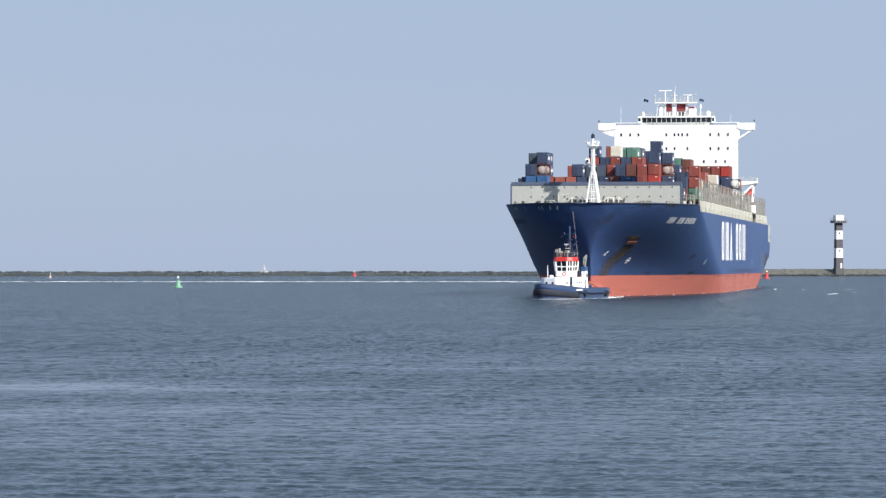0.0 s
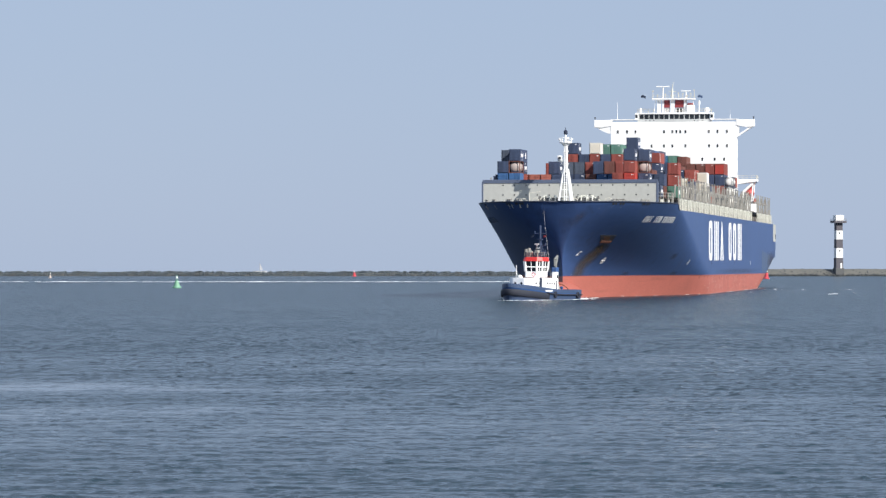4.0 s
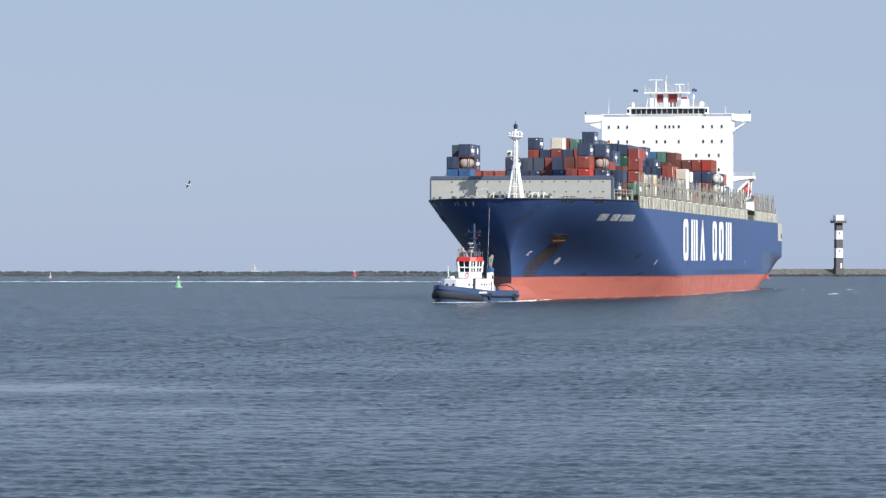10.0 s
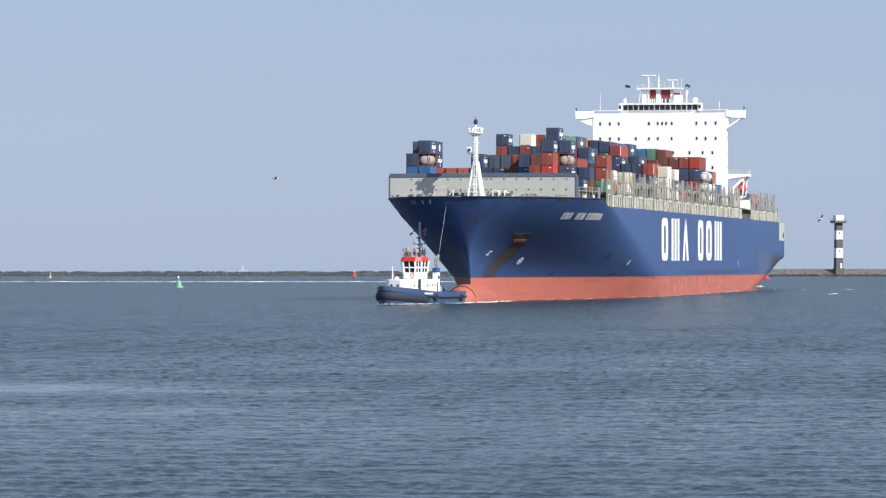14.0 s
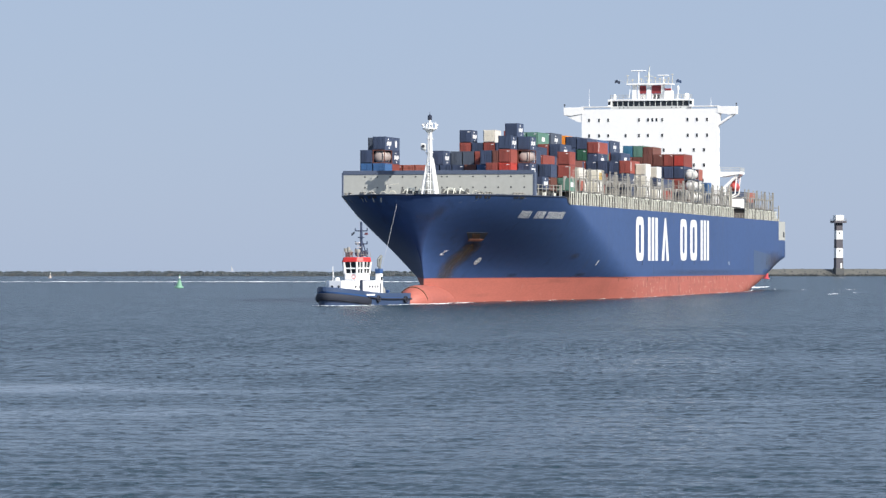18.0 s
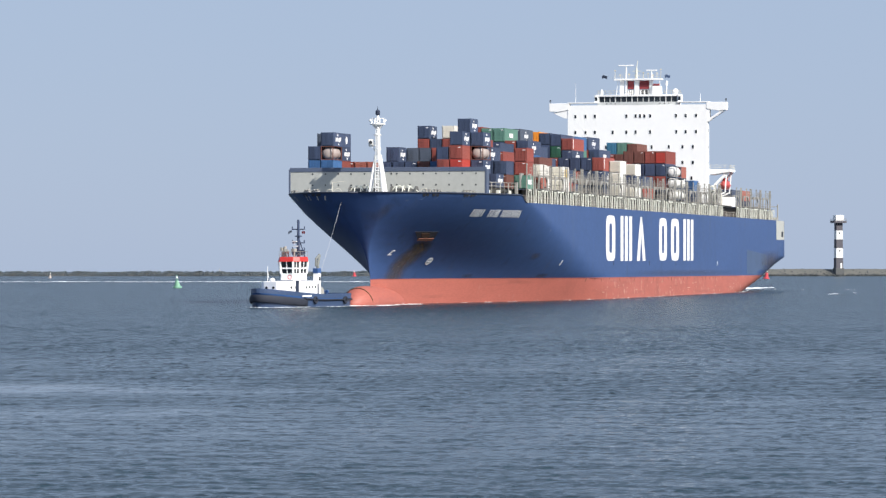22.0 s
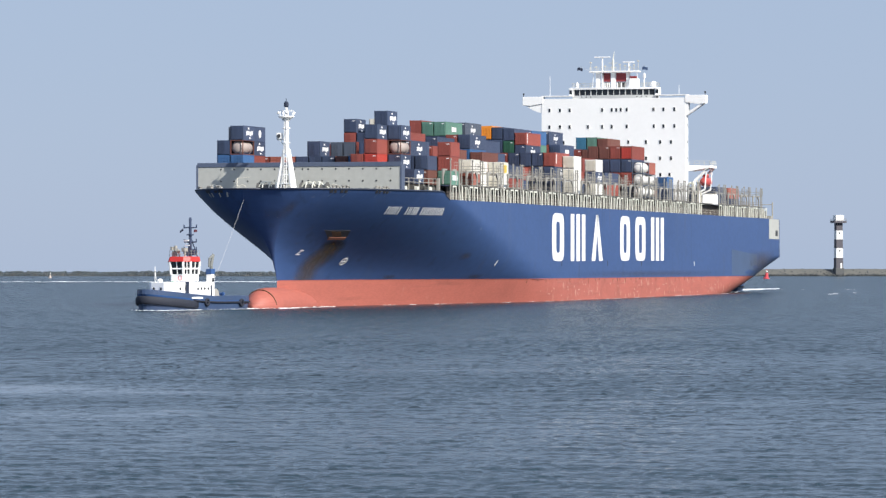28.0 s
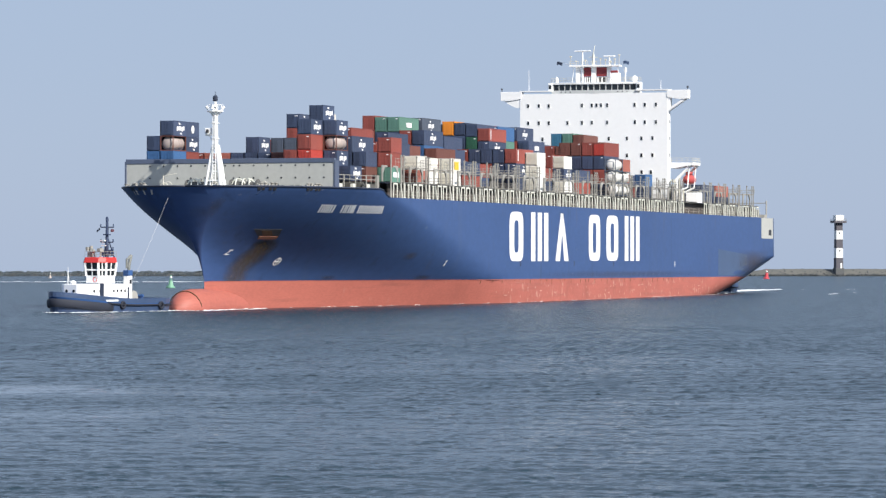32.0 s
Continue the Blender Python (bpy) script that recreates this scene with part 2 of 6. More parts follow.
GRASS = paint("dry_grass", (0.080, 0.085, 0.082), 0.95, var=0.35, scale=0.3, bump=0.1)
wear(GRASS, (0.128, 0.126, 0.112), (1.0, 1.0, 1.0), 0.25, 0.2, 0.5, 0.9, span=(128, 150))
# leaf green lifted and turned blue to hold the haze at this distance
HAZED_LEAF = paint("hazed_bush_leaves", (0.104, 0.128, 0.140), 0.85, var=0.2, scale=0.25, bump=0.0)
GULL_W = paint("white_feathers", (0.45, 0.45, 0.45), 0.9, var=0.05, scale=8, bump=0.0)
GULL_G = paint("grey_feathers", (0.11, 0.115, 0.125), 0.9, var=0.1, scale=8, bump=0.0)
SAIL = paint("grey_white_sailcloth", (0.52, 0.53, 0.55), 0.9, var=0.03, scale=0.6, bump=0.0)
BOX_PAINT = {
    "navy": paint("navy_container_paint", (0.044, 0.062, 0.112), 0.5, var=0.14, scale=0.8, rust=0.25, bump=0.01, random_tone=0.18),
    "slate": paint("slate_container_paint", (0.075, 0.092, 0.125), 0.5, var=0.14, scale=0.8, rust=0.25, bump=0.01, random_tone=0.15),
    "blue": paint("blue_container_paint", (0.042, 0.112, 0.25), 0.5, var=0.14, scale=0.8, rust=0.25, bump=0.01, random_tone=0.18),
    "teal": paint("teal_container_paint", (0.04, 0.15, 0.24), 0.5, var=0.14, scale=0.8, rust=0.25, bump=0.01, random_tone=0.1),
    "red": paint("red_brown_container_paint", (0.245, 0.060, 0.046), 0.55, var=0.16, scale=0.8, rust=0.3, bump=0.01, random_tone=0.2),
    "bright": paint("bright_red_container_paint", (0.42, 0.05, 0.036), 0.5, var=0.12, scale=0.8, rust=0.2, bump=0.01, random_tone=0.1),
    "salmon": paint("faded_red_container_paint", (0.33, 0.11, 0.082), 0.6, var=0.16, scale=0.8, rust=0.3, bump=0.01, random_tone=0.12),
    "brown": paint("brown_container_paint", (0.145, 0.055, 0.042), 0.6, var=0.16, scale=0.8, rust=0.3, bump=0.01, random_tone=0.15),
    "orange": paint("orange_container_paint", (0.72, 0.25, 0.025), 0.5, var=0.10, scale=0.8, rust=0.15, bump=0.01, random_tone=0.05),
    "green": paint("green_container_paint", (0.095, 0.205, 0.16), 0.55, var=0.14, scale=0.8, rust=0.25, bump=0.01, random_tone=0.15),
    "dkgreen": paint("dark_green_container_paint", (0.025, 0.10, 0.06), 0.55, var=0.14, scale=0.8, rust=0.25, bump=0.01, random_tone=0.1),
    "cream": paint("cream_container_paint", (0.63, 0.61, 0.56), 0.55, var=0.10, scale=0.8, rust=0.3, bump=0.01, random_tone=0.1),
    "white": paint("white_container_paint", (0.76, 0.75, 0.71), 0.5, var=0.08, scale=0.8, rust=0.3, bump=0.01, random_tone=0.06),
    "tank": paint("pale_tank_paint", (0.42, 0.35, 0.32), 0.5, var=0.10, scale=0.8, rust=0.3, bump=0.01, random_tone=0.1),
}


# ---- mesh tools ----
def box(bm, x0, x1, y0, y1, z0, z1):
    v = [bm.verts.new(p) for p in ((x0, y0, z0), (x1, y0, z0), (x1, y1, z0), (x0, y1, z0),
                                   (x0, y0, z1), (x1, y0, z1), (x1, y1, z1), (x0, y1, z1))]
    for f in ((0, 3, 2, 1), (4, 5, 6, 7), (0, 1, 5, 4), (1, 2, 6, 5), (2, 3, 7, 6), (3, 0, 4, 7)):
        bm.faces.new([v[i] for i in f])


def rod(bm, a, b, r, r2=None, sides=8):
    """A closed tapered rod from a to b."""
    a, b = Vector(a), Vector(b)
    r2 = r if r2 is None else r2
    q = (b - a).to_track_quat("Z", "Y")
    rings = []
    for p, rad in ((a, r), (b, r2)):
        rings.append([bm.verts.new(p + q @ Vector((rad * math.cos(2 * math.pi * i / sides), rad * math.sin(2 * math.pi * i / sides), 0)))
                      for i in range(sides)])
    for i in range(sides):
        j = (i + 1) % sides
        bm.faces.new((rings[0][i], rings[0][j], rings[1][j], rings[1][i]))
    bm.faces.new(rings[0][::-1])
    bm.faces.new(rings[1])


def lathe(bm, profile, sides=16, base=(0, 0, 0), axis="z"):
    """A closed body of revolution: profile of (radius, height)."""
    rings = []
    for r, hgt in profile:
        ring = []
        for i in range(sides):
            c, s = r * math.cos(2 * math.pi * i / sides), r * math.sin(2 * math.pi * i / sides)
            p = (c, s, hgt) if axis == "z" else ((hgt, c, s) if axis == "x" else (c, hgt, s))
            ring.append(bm.verts.new(Vector(base) + Vector(p)))
        rings.append(ring)
    for a, b in zip(rings, rings[1:]):
        for i in range(sides):
            j = (i + 1) % sides
            bm.faces.new((a[i], a[j], b[j], b[i]))
    bm.faces.new(rings[0][::-1])
    bm.faces.new(rings[-1])
    bmesh.ops.recalc_face_normals(bm, faces=bm.faces)


def ring(bm, centre, major, minor, axis="x", n=20, k=8):
    rows = []
    for i in range(n):
        a = 2 * math.pi * i / n
        row = []
        for j in range(k):
            b = 2 * math.pi * j / k
            u, w = (major + minor * math.cos(b)), minor * math.sin(b)
            p = (w, u * math.cos(a), u * math.sin(a)) if axis == "x" else ((u * math.cos(a), w, u * math.sin(a)) if axis == "y" else (u * math.cos(a), u * math.sin(a), w))
            row.append(bm.verts.new(Vector(centre) + Vector(p)))
        rows.append(row)
    for i in range(n):
        for j in range(k):
            bm.faces.new((rows[i][j], rows[(i + 1) % n][j], rows[(i + 1) % n][(j + 1) % k], rows[i][(j + 1) % k]))


def tube(bm, pts, r, sides=10, flat=1.0, cap=True):
    """One smooth closed tube along a path; flat squeezes it sideways."""
    pts = [Vector(p) for p in pts]
    rows = []
    for i, p in enumerate(pts):
        d = (pts[min(i + 1, len(pts) - 1)] - pts[max(i - 1, 0)]).normalized()
        side = d.cross(Vector((0, 0, 1))).normalized()
        up = side.cross(d)
        rows.append([bm.verts.new(p + side * (r * flat * math.cos(2 * math.pi * k / sides)) + up * (r * math.sin(2 * math.pi * k / sides))) for k in range(sides)])
    for a, b in zip(rows, rows[1:]):
        for k in range(sides):
            bm.faces.new((a[k], a[(k + 1) % sides], b[(k + 1) % sides], b[k]))
    if cap:
        bm.faces.new(rows[0][::-1])
        bm.faces.new(rows[-1])


def prism(bm, outline, z0, z1, top=None):
    """An upright body on an outline of (x, y); top gives another outline at z1."""
    lo = [bm.verts.new((x, y, z0)) for x, y in outline]
    hi = [bm.verts.new((x, y, z1)) for x, y in (top or outline)]
    n = len(lo)
    for i in range(n):
        bm.faces.new((lo[i], lo[(i + 1) % n], hi[(i + 1) % n], hi[i]))
    bm.faces.new(lo[::-1])
    bm.faces.new(hi)


def mesh_of(name, bm, material, smooth=False, bevel=0.0, clean=True):
    if bevel:
        bmesh.ops.bevel(bm, geom=list(bm.edges), offset=bevel, segments=1, affect="EDGES")
    if clean:
        bmesh.ops.recalc_face_normals(bm, faces=bm.faces)
    me = bpy.data.meshes.new(name)
    bm.to_mesh(me)
    bm.free()
    me.materials.append(material)
    if smooth:
        me.polygons.foreach_set("use_smooth", [True] * len(me.polygons))
    return me


def part(name, bm, material, parent, label="", smooth=False, bevel=0.0):
    ob = new(name, mesh_of(name, bm, material, smooth, bevel))
    ob.parent = parent
    if label:
        ob["label"] = label
    return ob


def share(name, data, parent, m, label=""):
    """One more part on a mesh that is already there."""
    ob = new(name, data)
    ob.parent = parent
    ob.matrix_basis = m
    if label:
        ob["label"] = label
    return ob


def thing(name, label, category, group="", m=None):
    ob = tagged(new(name), label, category, group)
    ob.empty_display_size = 0.5
    if m is not None:
        ob.matrix_basis = m
    return ob


def smooth_to(a, b, x):
    t = min(1.0, max(0.0, (x - a) / (b - a)))
    return t * t * (3 - 2 * t)


# ---- the setting: water, breakwater, beacon ----
def sea_level(d):
    """The sheet is flat out to 1.9 km, then sinks with the curve of the earth."""
    return 0.0 if d < 1900 else -((d - 1900) ** 2) / 400000.0


def steps(*spans):
    """Coordinates in even steps over (start, end, step) spans."""
    c = []
    for lo, hi, st in spans:
        c.append(np.arange(lo, hi, st))
    return np.concatenate(c + [[spans[-1][1]]])


def build_water():
    """One sheet to the horizon: wind chop as real waves where the water lies near, flat far out."""
    half = steps((0, 27, 0.19), (27, 50, 0.5), (50, 130, 1.2), (130, 236, 3.5), (236, 300, 16), (300, 1000, 100), (1000, 4800, 380))
    xs = np.concatenate([-half[:0:-1], half])
    near_rows = [128.0]
    while near_rows[-1] < 1760:
        near_rows.append(near_rows[-1] + 0.15 * max(1.0, near_rows[-1] / 190) ** 1.7)
    ys = np.concatenate([steps((-4800, -1000, 380), (-1000, 0, 125), (0, 112, 16)), near_rows, steps((1775, 1900, 40), (1900, 3000, 100), (3000, 4800, 300))])
    X, Y = np.meshgrid(xs, ys)
    D = np.hypot(X, Y)
    Z = np.where(D < 1900, 0.0, -((D - 1900) ** 2) / 400000.0)
    gen = np.random.RandomState(12)
    H = np.zeros_like(X)
    DX = np.zeros_like(X)
    DY = np.zeros_like(X)
    for i in range(96):
        lam = 0.38 * (1.7 / 0.38) ** ((i + gen.rand()) / 96)
        ang = math.radians(-84) + gen.randn() * 0.45
        k = 2 * math.pi / lam
        amp = 0.0255 * lam / (2 * math.pi) * (1.1 if lam < 0.8 else 0.75 if lam < 1.2 else 0.4)
        ph = k * (X * math.cos(ang) + Y * math.sin(ang)) + gen.rand() * 6.283
        H += amp * np.cos(ph)
        DX -= 0.8 * amp * math.cos(ang) * np.sin(ph)
        DY -= 0.8 * amp * math.sin(ang) * np.sin(ph)
    # wavelets come in short groups, with calmer water between them
    group = np.zeros_like(X)
    for i in range(14):
        lam = gen.uniform(2.0, 7.0)
        ang = math.pi / 2 + gen.randn() * 0.6
        group += np.cos(2 * math.pi / lam * (0.8 * X * math.cos(ang) + Y * math.sin(ang)) + gen.rand() * 6.283)
    group = np.clip(0.95 + 0.125 * group, 0.4, 1.7)
    H *= group
    DX *= group
    DY *= group
    patch = np.zeros_like(X)
    for i in range(9):
        lam = gen.uniform(40, 220)
        ang = gen.uniform(-0.5, 0.5) + math.pi / 2
        patch += np.cos(2 * math.pi / lam * (0.35 * X * math.cos(ang) + Y * math.sin(ang)) + gen.rand() * 6.283)
    rough = 0.95 * np.clip(1.0 + 0.045 * patch, 0.55, 1.45)
    # a calmer slick off the quay, and more chop out in the fairway
    for sx, sy, rx, ry, k in ((-114, 1000, 12, 30, 0.6), (-75, 1150, 26, 22, 0.55), (-60, 880, 30, 12, 0.45), (-20, 760, 22, 9, 0.4), (60, 800, 30, 10, 0.4), (-48, 560, 14, 7, 0.4), (-27, 258, 12, 13, 0.72), (-12, 252, 12, 5, 0.4), (20, 235, 14, 4, 0.3), (4, 300, 16, 6, 0.3), (-15, 220, 8, 7, 0.4), (-27, 212, 9, 9, 0.35), (-25, 180, 9, 8, 0.2), (8, 172, 10, 5, 0.15), (-3, 196, 9, 5, 0.15), (22, 165, 6, 3, 0.15)):
        rough *= 1 - k * np.exp(-((X - sx) / rx) ** 2 - ((Y - sy) / ry) ** 2)
    rough *= 1 + 0.62 * np.clip((Y - 225) / 180, 0, 1)
    fade = (1 - 0.6 * np.clip((Y - 380) / 260, 0, 1)) * np.clip((240 - np.abs(X)) / 12, 0, 1) * np.clip((Y - 122) / 8, 0, 1) * np.clip((1790 - Y) / 30, 0, 1) * rough
    co = np.stack([X + DX * fade, Y + DY * fade, Z + H * fade], -1).reshape(-1, 3).astype(np.float32)
    ny, nx = X.shape
    idx = np.arange(ny * nx).reshape(ny, nx)
    quads = np.stack([idx[:-1, :-1], idx[:-1, 1:], idx[1:, 1:], idx[1:, :-1]], -1).reshape(-1, 4)
    me = bpy.data.meshes.new("water")
    me.vertices.add(len(co))
    me.vertices.foreach_set("co", co.ravel())
    me.loops.add(quads.size)
    me.loops.foreach_set("vertex_index", quads.ravel().astype(np.int32))
    me.polygons.add(len(quads))
    me.polygons.foreach_set("loop_start", np.arange(0, quads.size, 4, dtype=np.int32))
    me.update(calc_edges=True)
    me.polygons.foreach_set("use_smooth", np.ones(len(quads), dtype=bool))
    at = me.attributes.new("chop", "FLOAT", "POINT")
    far = 1 + 1.8 * np.clip((Y - 330) / 240, 0, 1)
    at.data.foreach_set("value", (rough * far).ravel().astype(np.float32))
    me.materials.append(WATER)
    ob = new("water", me)
    return tagged(ob, "choppy grey-blue harbour water reaching the horizon", "water", kind="structure")


water = build_water()


def crest(x):
    """Height of the breakwater's crest: low on the channel side, higher round the beacon."""
    return 1.25 + 1.9 * smooth_to(136, 152, x) + 0.25 * noise.noise(Vector((x * 0.05, 3.1, 0)))


def build_breakwater():
    bm = bmesh.new()
    rows = []
    for i in range(321):
        x = -800 + i * 5.0
        c = crest(x)
        w = 0.7 * noise.noise(Vector((x * 0.2, 0, 0)))
        prof = ((1764 + w, -1.0), (1767 + w, 0.35 * c), (1771 + w, c), (1779, c + 0.1), (1784, c * 0.9), (1794, -1.0))
        rows.append([bm.verts.new((x, y, z + 0.15 * noise.noise(Vector((x * 0.3, y, 7))))) for y, z in prof])
    for a, b in zip(rows, rows[1:]):
        for k in range(5):
            bm.faces.new((a[k], a[k + 1], b[k + 1], b[k]))
    ob = new("ground", mesh_of("ground", bm, GRASS, smooth=True))
    tagged(ob, "long low breakwater with dry grass on its crest", "breakwater", kind="structure")
    # armour stones on the seaward slope
    bm = bmesh.new()
    rnd = random.Random(5)
    for i in range(4200):
        x = rnd.uniform(-260, 270)
        u = rnd.random()
        c = crest(x)
        if x > 140 and u > 0.2 and rnd.random() < 0.72:
            continue
        y, z = 1763.6 + 7.6 * u, -0.5 + (c * 0.92 + 0.4) * u
        s = rnd.uniform(0.45, 1.0)
        m = Matrix.LocRotScale((x, y, z), Euler((rnd.random() * 6, rnd.random() * 6, rnd.random() * 6)), (s, s * 0.8, s * 0.65))
        vs = [bm.verts.new(m @ Vector(p)) for p in ((1, 0, 0), (-1, 0, 0), (0, 1, 0), (0, -1, 0), (0, 0, 1), (0, 0, -1))]
        for f in ((0, 2, 4), (2, 1, 4), (1, 3, 4), (3, 0, 4), (2, 0, 5), (1, 2, 5), (3, 1, 5), (0, 3, 5)):
            bm.faces.new([vs[k] for k in f])
    st = new("armour_stones", mesh_of("armour_stones", bm, STONE, clean=False))
    tagged(st, "dark grey armour stones along the breakwater", "stones", kind="stuff")
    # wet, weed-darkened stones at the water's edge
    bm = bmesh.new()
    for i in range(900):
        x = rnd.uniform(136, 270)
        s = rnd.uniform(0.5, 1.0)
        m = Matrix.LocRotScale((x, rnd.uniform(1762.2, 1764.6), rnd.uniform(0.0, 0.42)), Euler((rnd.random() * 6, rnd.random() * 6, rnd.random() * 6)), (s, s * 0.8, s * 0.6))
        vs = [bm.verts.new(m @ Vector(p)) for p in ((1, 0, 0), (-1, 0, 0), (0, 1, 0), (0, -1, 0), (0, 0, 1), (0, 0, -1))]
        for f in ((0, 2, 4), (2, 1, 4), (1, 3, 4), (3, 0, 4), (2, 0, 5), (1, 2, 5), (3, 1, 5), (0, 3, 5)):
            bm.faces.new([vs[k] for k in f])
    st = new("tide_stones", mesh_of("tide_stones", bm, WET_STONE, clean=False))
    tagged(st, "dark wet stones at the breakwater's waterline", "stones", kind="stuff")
    # bushes along the crest
    verts, faces = [], []
    rnd = random.Random(9)
    x = -290.0
    while x < 300:
        low = x > 138
        step = rnd.uniform(0.22, 0.6) if not low else rnd.uniform(2.0, 9.0)
        x += step
        tall = (0.86 + 0.24 * noise.noise(Vector((x * 0.035, 0, 2))) + 0.22 * noise.noise(Vector((x * 0.21, 5, 0)))) * (0.33 if low else 1.0) * rnd.uniform(0.88, 1.12)
        if abs(x - 183) < 9:
            continue
        y0 = 1772 + rnd.uniform(-1.5, 5)
        c = crest(x)
        if not low and rnd.random() < 0.55:
            y0, c, tall = 1766.8 + rnd.uniform(-1.0, 1.5), 0.25, 0.85
        for _ in range(70 if not low else 24):
            a, q = rnd.random() * 2 * math.pi, rnd.random() ** 0.5
            h01 = rnd.random()
            r = (0.35 + 1.1 * tall * (1 - h01 ** 2)) * q
            p = Vector((x + r * math.cos(a), y0 + r * math.sin(a), c - 0.2 + h01 * tall * 1.25))
            e = Euler((rnd.random() * 6, rnd.random() * 6, rnd.random() * 6)).to_matrix()
            s = rnd.uniform(0.13, 0.34)
            base = len(verts)
            for w in ((-s, -s * 0.6, 0), (s, -s * 0.6, 0), (0, s, 0.1 * s)):
                verts.append(p + e @ Vector(w))
            faces.append((base, base + 1, base + 2))
    me = bpy.data.meshes.new("bushes")
    me.from_pydata([tuple(v) for v in verts], [], faces)
    me.materials.append(HAZED_LEAF)
    tagged(new("bushes", me), "dense bushes along the breakwater crest, with distance haze in their colour", "bushes", kind="stuff")


build_breakwater()


def build_beacon():
    b = thing("beacon_tower", "square black and white banded beacon tower on the breakwater", "beacon", m=pose(182.4, 1768, 2.9, 0, 0, 14.0))
    bm = bmesh.new()
    box(bm, -2.1, 2.1, -2.1, 2.1, -2.5, 0.75)
    part("plinth", bm, STONE, b, "dark stone plinth", bevel=0.15)
    levels = ((0.75, 5.5, BLACK_MASONRY, "lower"), (5.5, 10.0, CONCRETE, ""), (10.0, 14.0, BLACK_MASONRY, ""), (14.0, 18.1, CONCRETE, ""), (18.1, 21.6, BLACK_MASONRY, ""))
    for i, (z0, z1, m, _) in enumerate(levels):
        a0 = 1.72 - 0.02 * z0 * 0.6
        bm = bmesh.new()
        box(bm, -a0, a0, -a0, a0, z0, z1)
        band = part("shaft_band", bm, m, b, "white painted band" if m is CONCRETE else "black painted band", bevel=0.06)
        if i == 0:
            bm = bmesh.new()
            box(bm, 0.35, 1.15, -a0 - 0.05, -a0 - 0.003, 0.75, 3.1)
            part("door", bm, CONCRETE, band, "white door")
        if i == 3 or i == 1:
            bm = bmesh.new()
            box(bm, -0.3, 0.3, -a0 - 0.04, -a0 - 0.003, z1 - 1.6, z1 - 0.8)
            part("window", bm, GLASS, band)
    bm = bmesh.new()
    box(bm, -2.95, 2.95, -2.95, 2.95, 21.6, 22.6)
    part("gallery", bm, BLACK_MASONRY, b, "dark overhanging gallery slab", bevel=0.08)
    bm = bmesh.new()
    box(bm, -1.95, 1.95, -1.95, 1.95, 22.6, 25.2)
    part("lantern_room", bm, CONCRETE, b, "white square lantern room", bevel=0.05)
    bm = bmesh.new()
    for sx in (-1, 1):
        for k in range(5):
            t = -2.85 + 1.425 * k
            rod(bm, (sx * 2.85, t, 22.6), (sx * 2.85, t, 23.6), 0.04, sides=5)
            rod(bm, (t, sx * 2.85, 22.6), (t, sx * 2.85, 23.6), 0.04, sides=5)
        for z in (23.1, 23.6):
            rod(bm, (sx * 2.85, -2.85, z), (sx * 2.85, 2.85, z), 0.035, sides=5)
            rod(bm, (-2.85, sx * 2.85, z), (2.85, sx * 2.85, z), 0.035, sides=5)
    part("railing", bm, STEEL, b)


build_beacon()


def build_buoy(name, label, color, m, s=1.0, can=False):
    b = thing(name, label, "buoy", "channel buoys", m)
    bm = bmesh.new()
    lathe(bm, [(0.9 * s, -0.6 * s), (1.25 * s, -0.1 * s), (1.28 * s, 0.35 * s), (1.1 * s, 0.5 * s)], 18)
    part("float", bm, color, b, smooth=False)
    bm = bmesh.new()
    if can:
        lathe(bm, [(0.75 * s, 0.5 * s), (0.62 * s, 2.2 * s), (0.5 * s, 2.25 * s)], 14)
    else:
        lathe(bm, [(0.85 * s, 0.5 * s), (0.42 * s, 2.0 * s), (0.40 * s, 2.1 * s)], 14)
    part("tower", bm, color, b)
    bm = bmesh.new()
    for a in range(4):
        c, q = math.cos(a * math.pi / 2), math.sin(a * math.pi / 2)
        rod(bm, (0.36 * s * c, 0.36 * s * q, 2.1 * s), (0.2 * s * c, 0.2 * s * q, 2.9 * s), 0.05 * s, sides=6)
    part("cage", bm, color, b)
    bm = bmesh.new()
    lathe(bm, [(0.28 * s, 2.75 * s), (0.30 * s, 3.05 * s), (0.12 * s, 3.25 * s)], 10)
    part("lamp", bm, WHITE, b, "pale lantern on the buoy's top")
    bm = bmesh.new()
    lathe(bm, [(0.24 * s, 3.25 * s), (0.02 * s, 3.75 * s)], 10)
    part("topmark", bm, color, b)
    return b


green_buoy = build_buoy("buoy", "green conical channel buoy floating in the water", GREEN, pose(-75.2, 1087, 0), 1.02)
build_buoy("buoy", "red channel buoy beside the breakwater's end", FADED_RED, pose(130.5, 1547, 0, 0, 3, 0), 1.02, True)
build_buoy("buoy", "small red channel buoy before the bushes", FADED_RED, pose(-40.2, 1740, 0, 0, -3, 0), 0.8, True)
build_buoy("buoy", "weathered pale pink buoy far out on the water", BOX_PAINT["tank"], pose(-164.0, 1600, 0, 0, 3, 0), 0.64)

# ---- the container ship: x forward from the stem, y to port, z up from the waterline ----
BEAM = 22.04
DECK_Z = 19.1
BOW_Z = 20.45
AFT_X = -339.0


def stem_x(z):
    return 0.0 if z < 4.65 else 8.6 * (z - 4.65) / 15.75


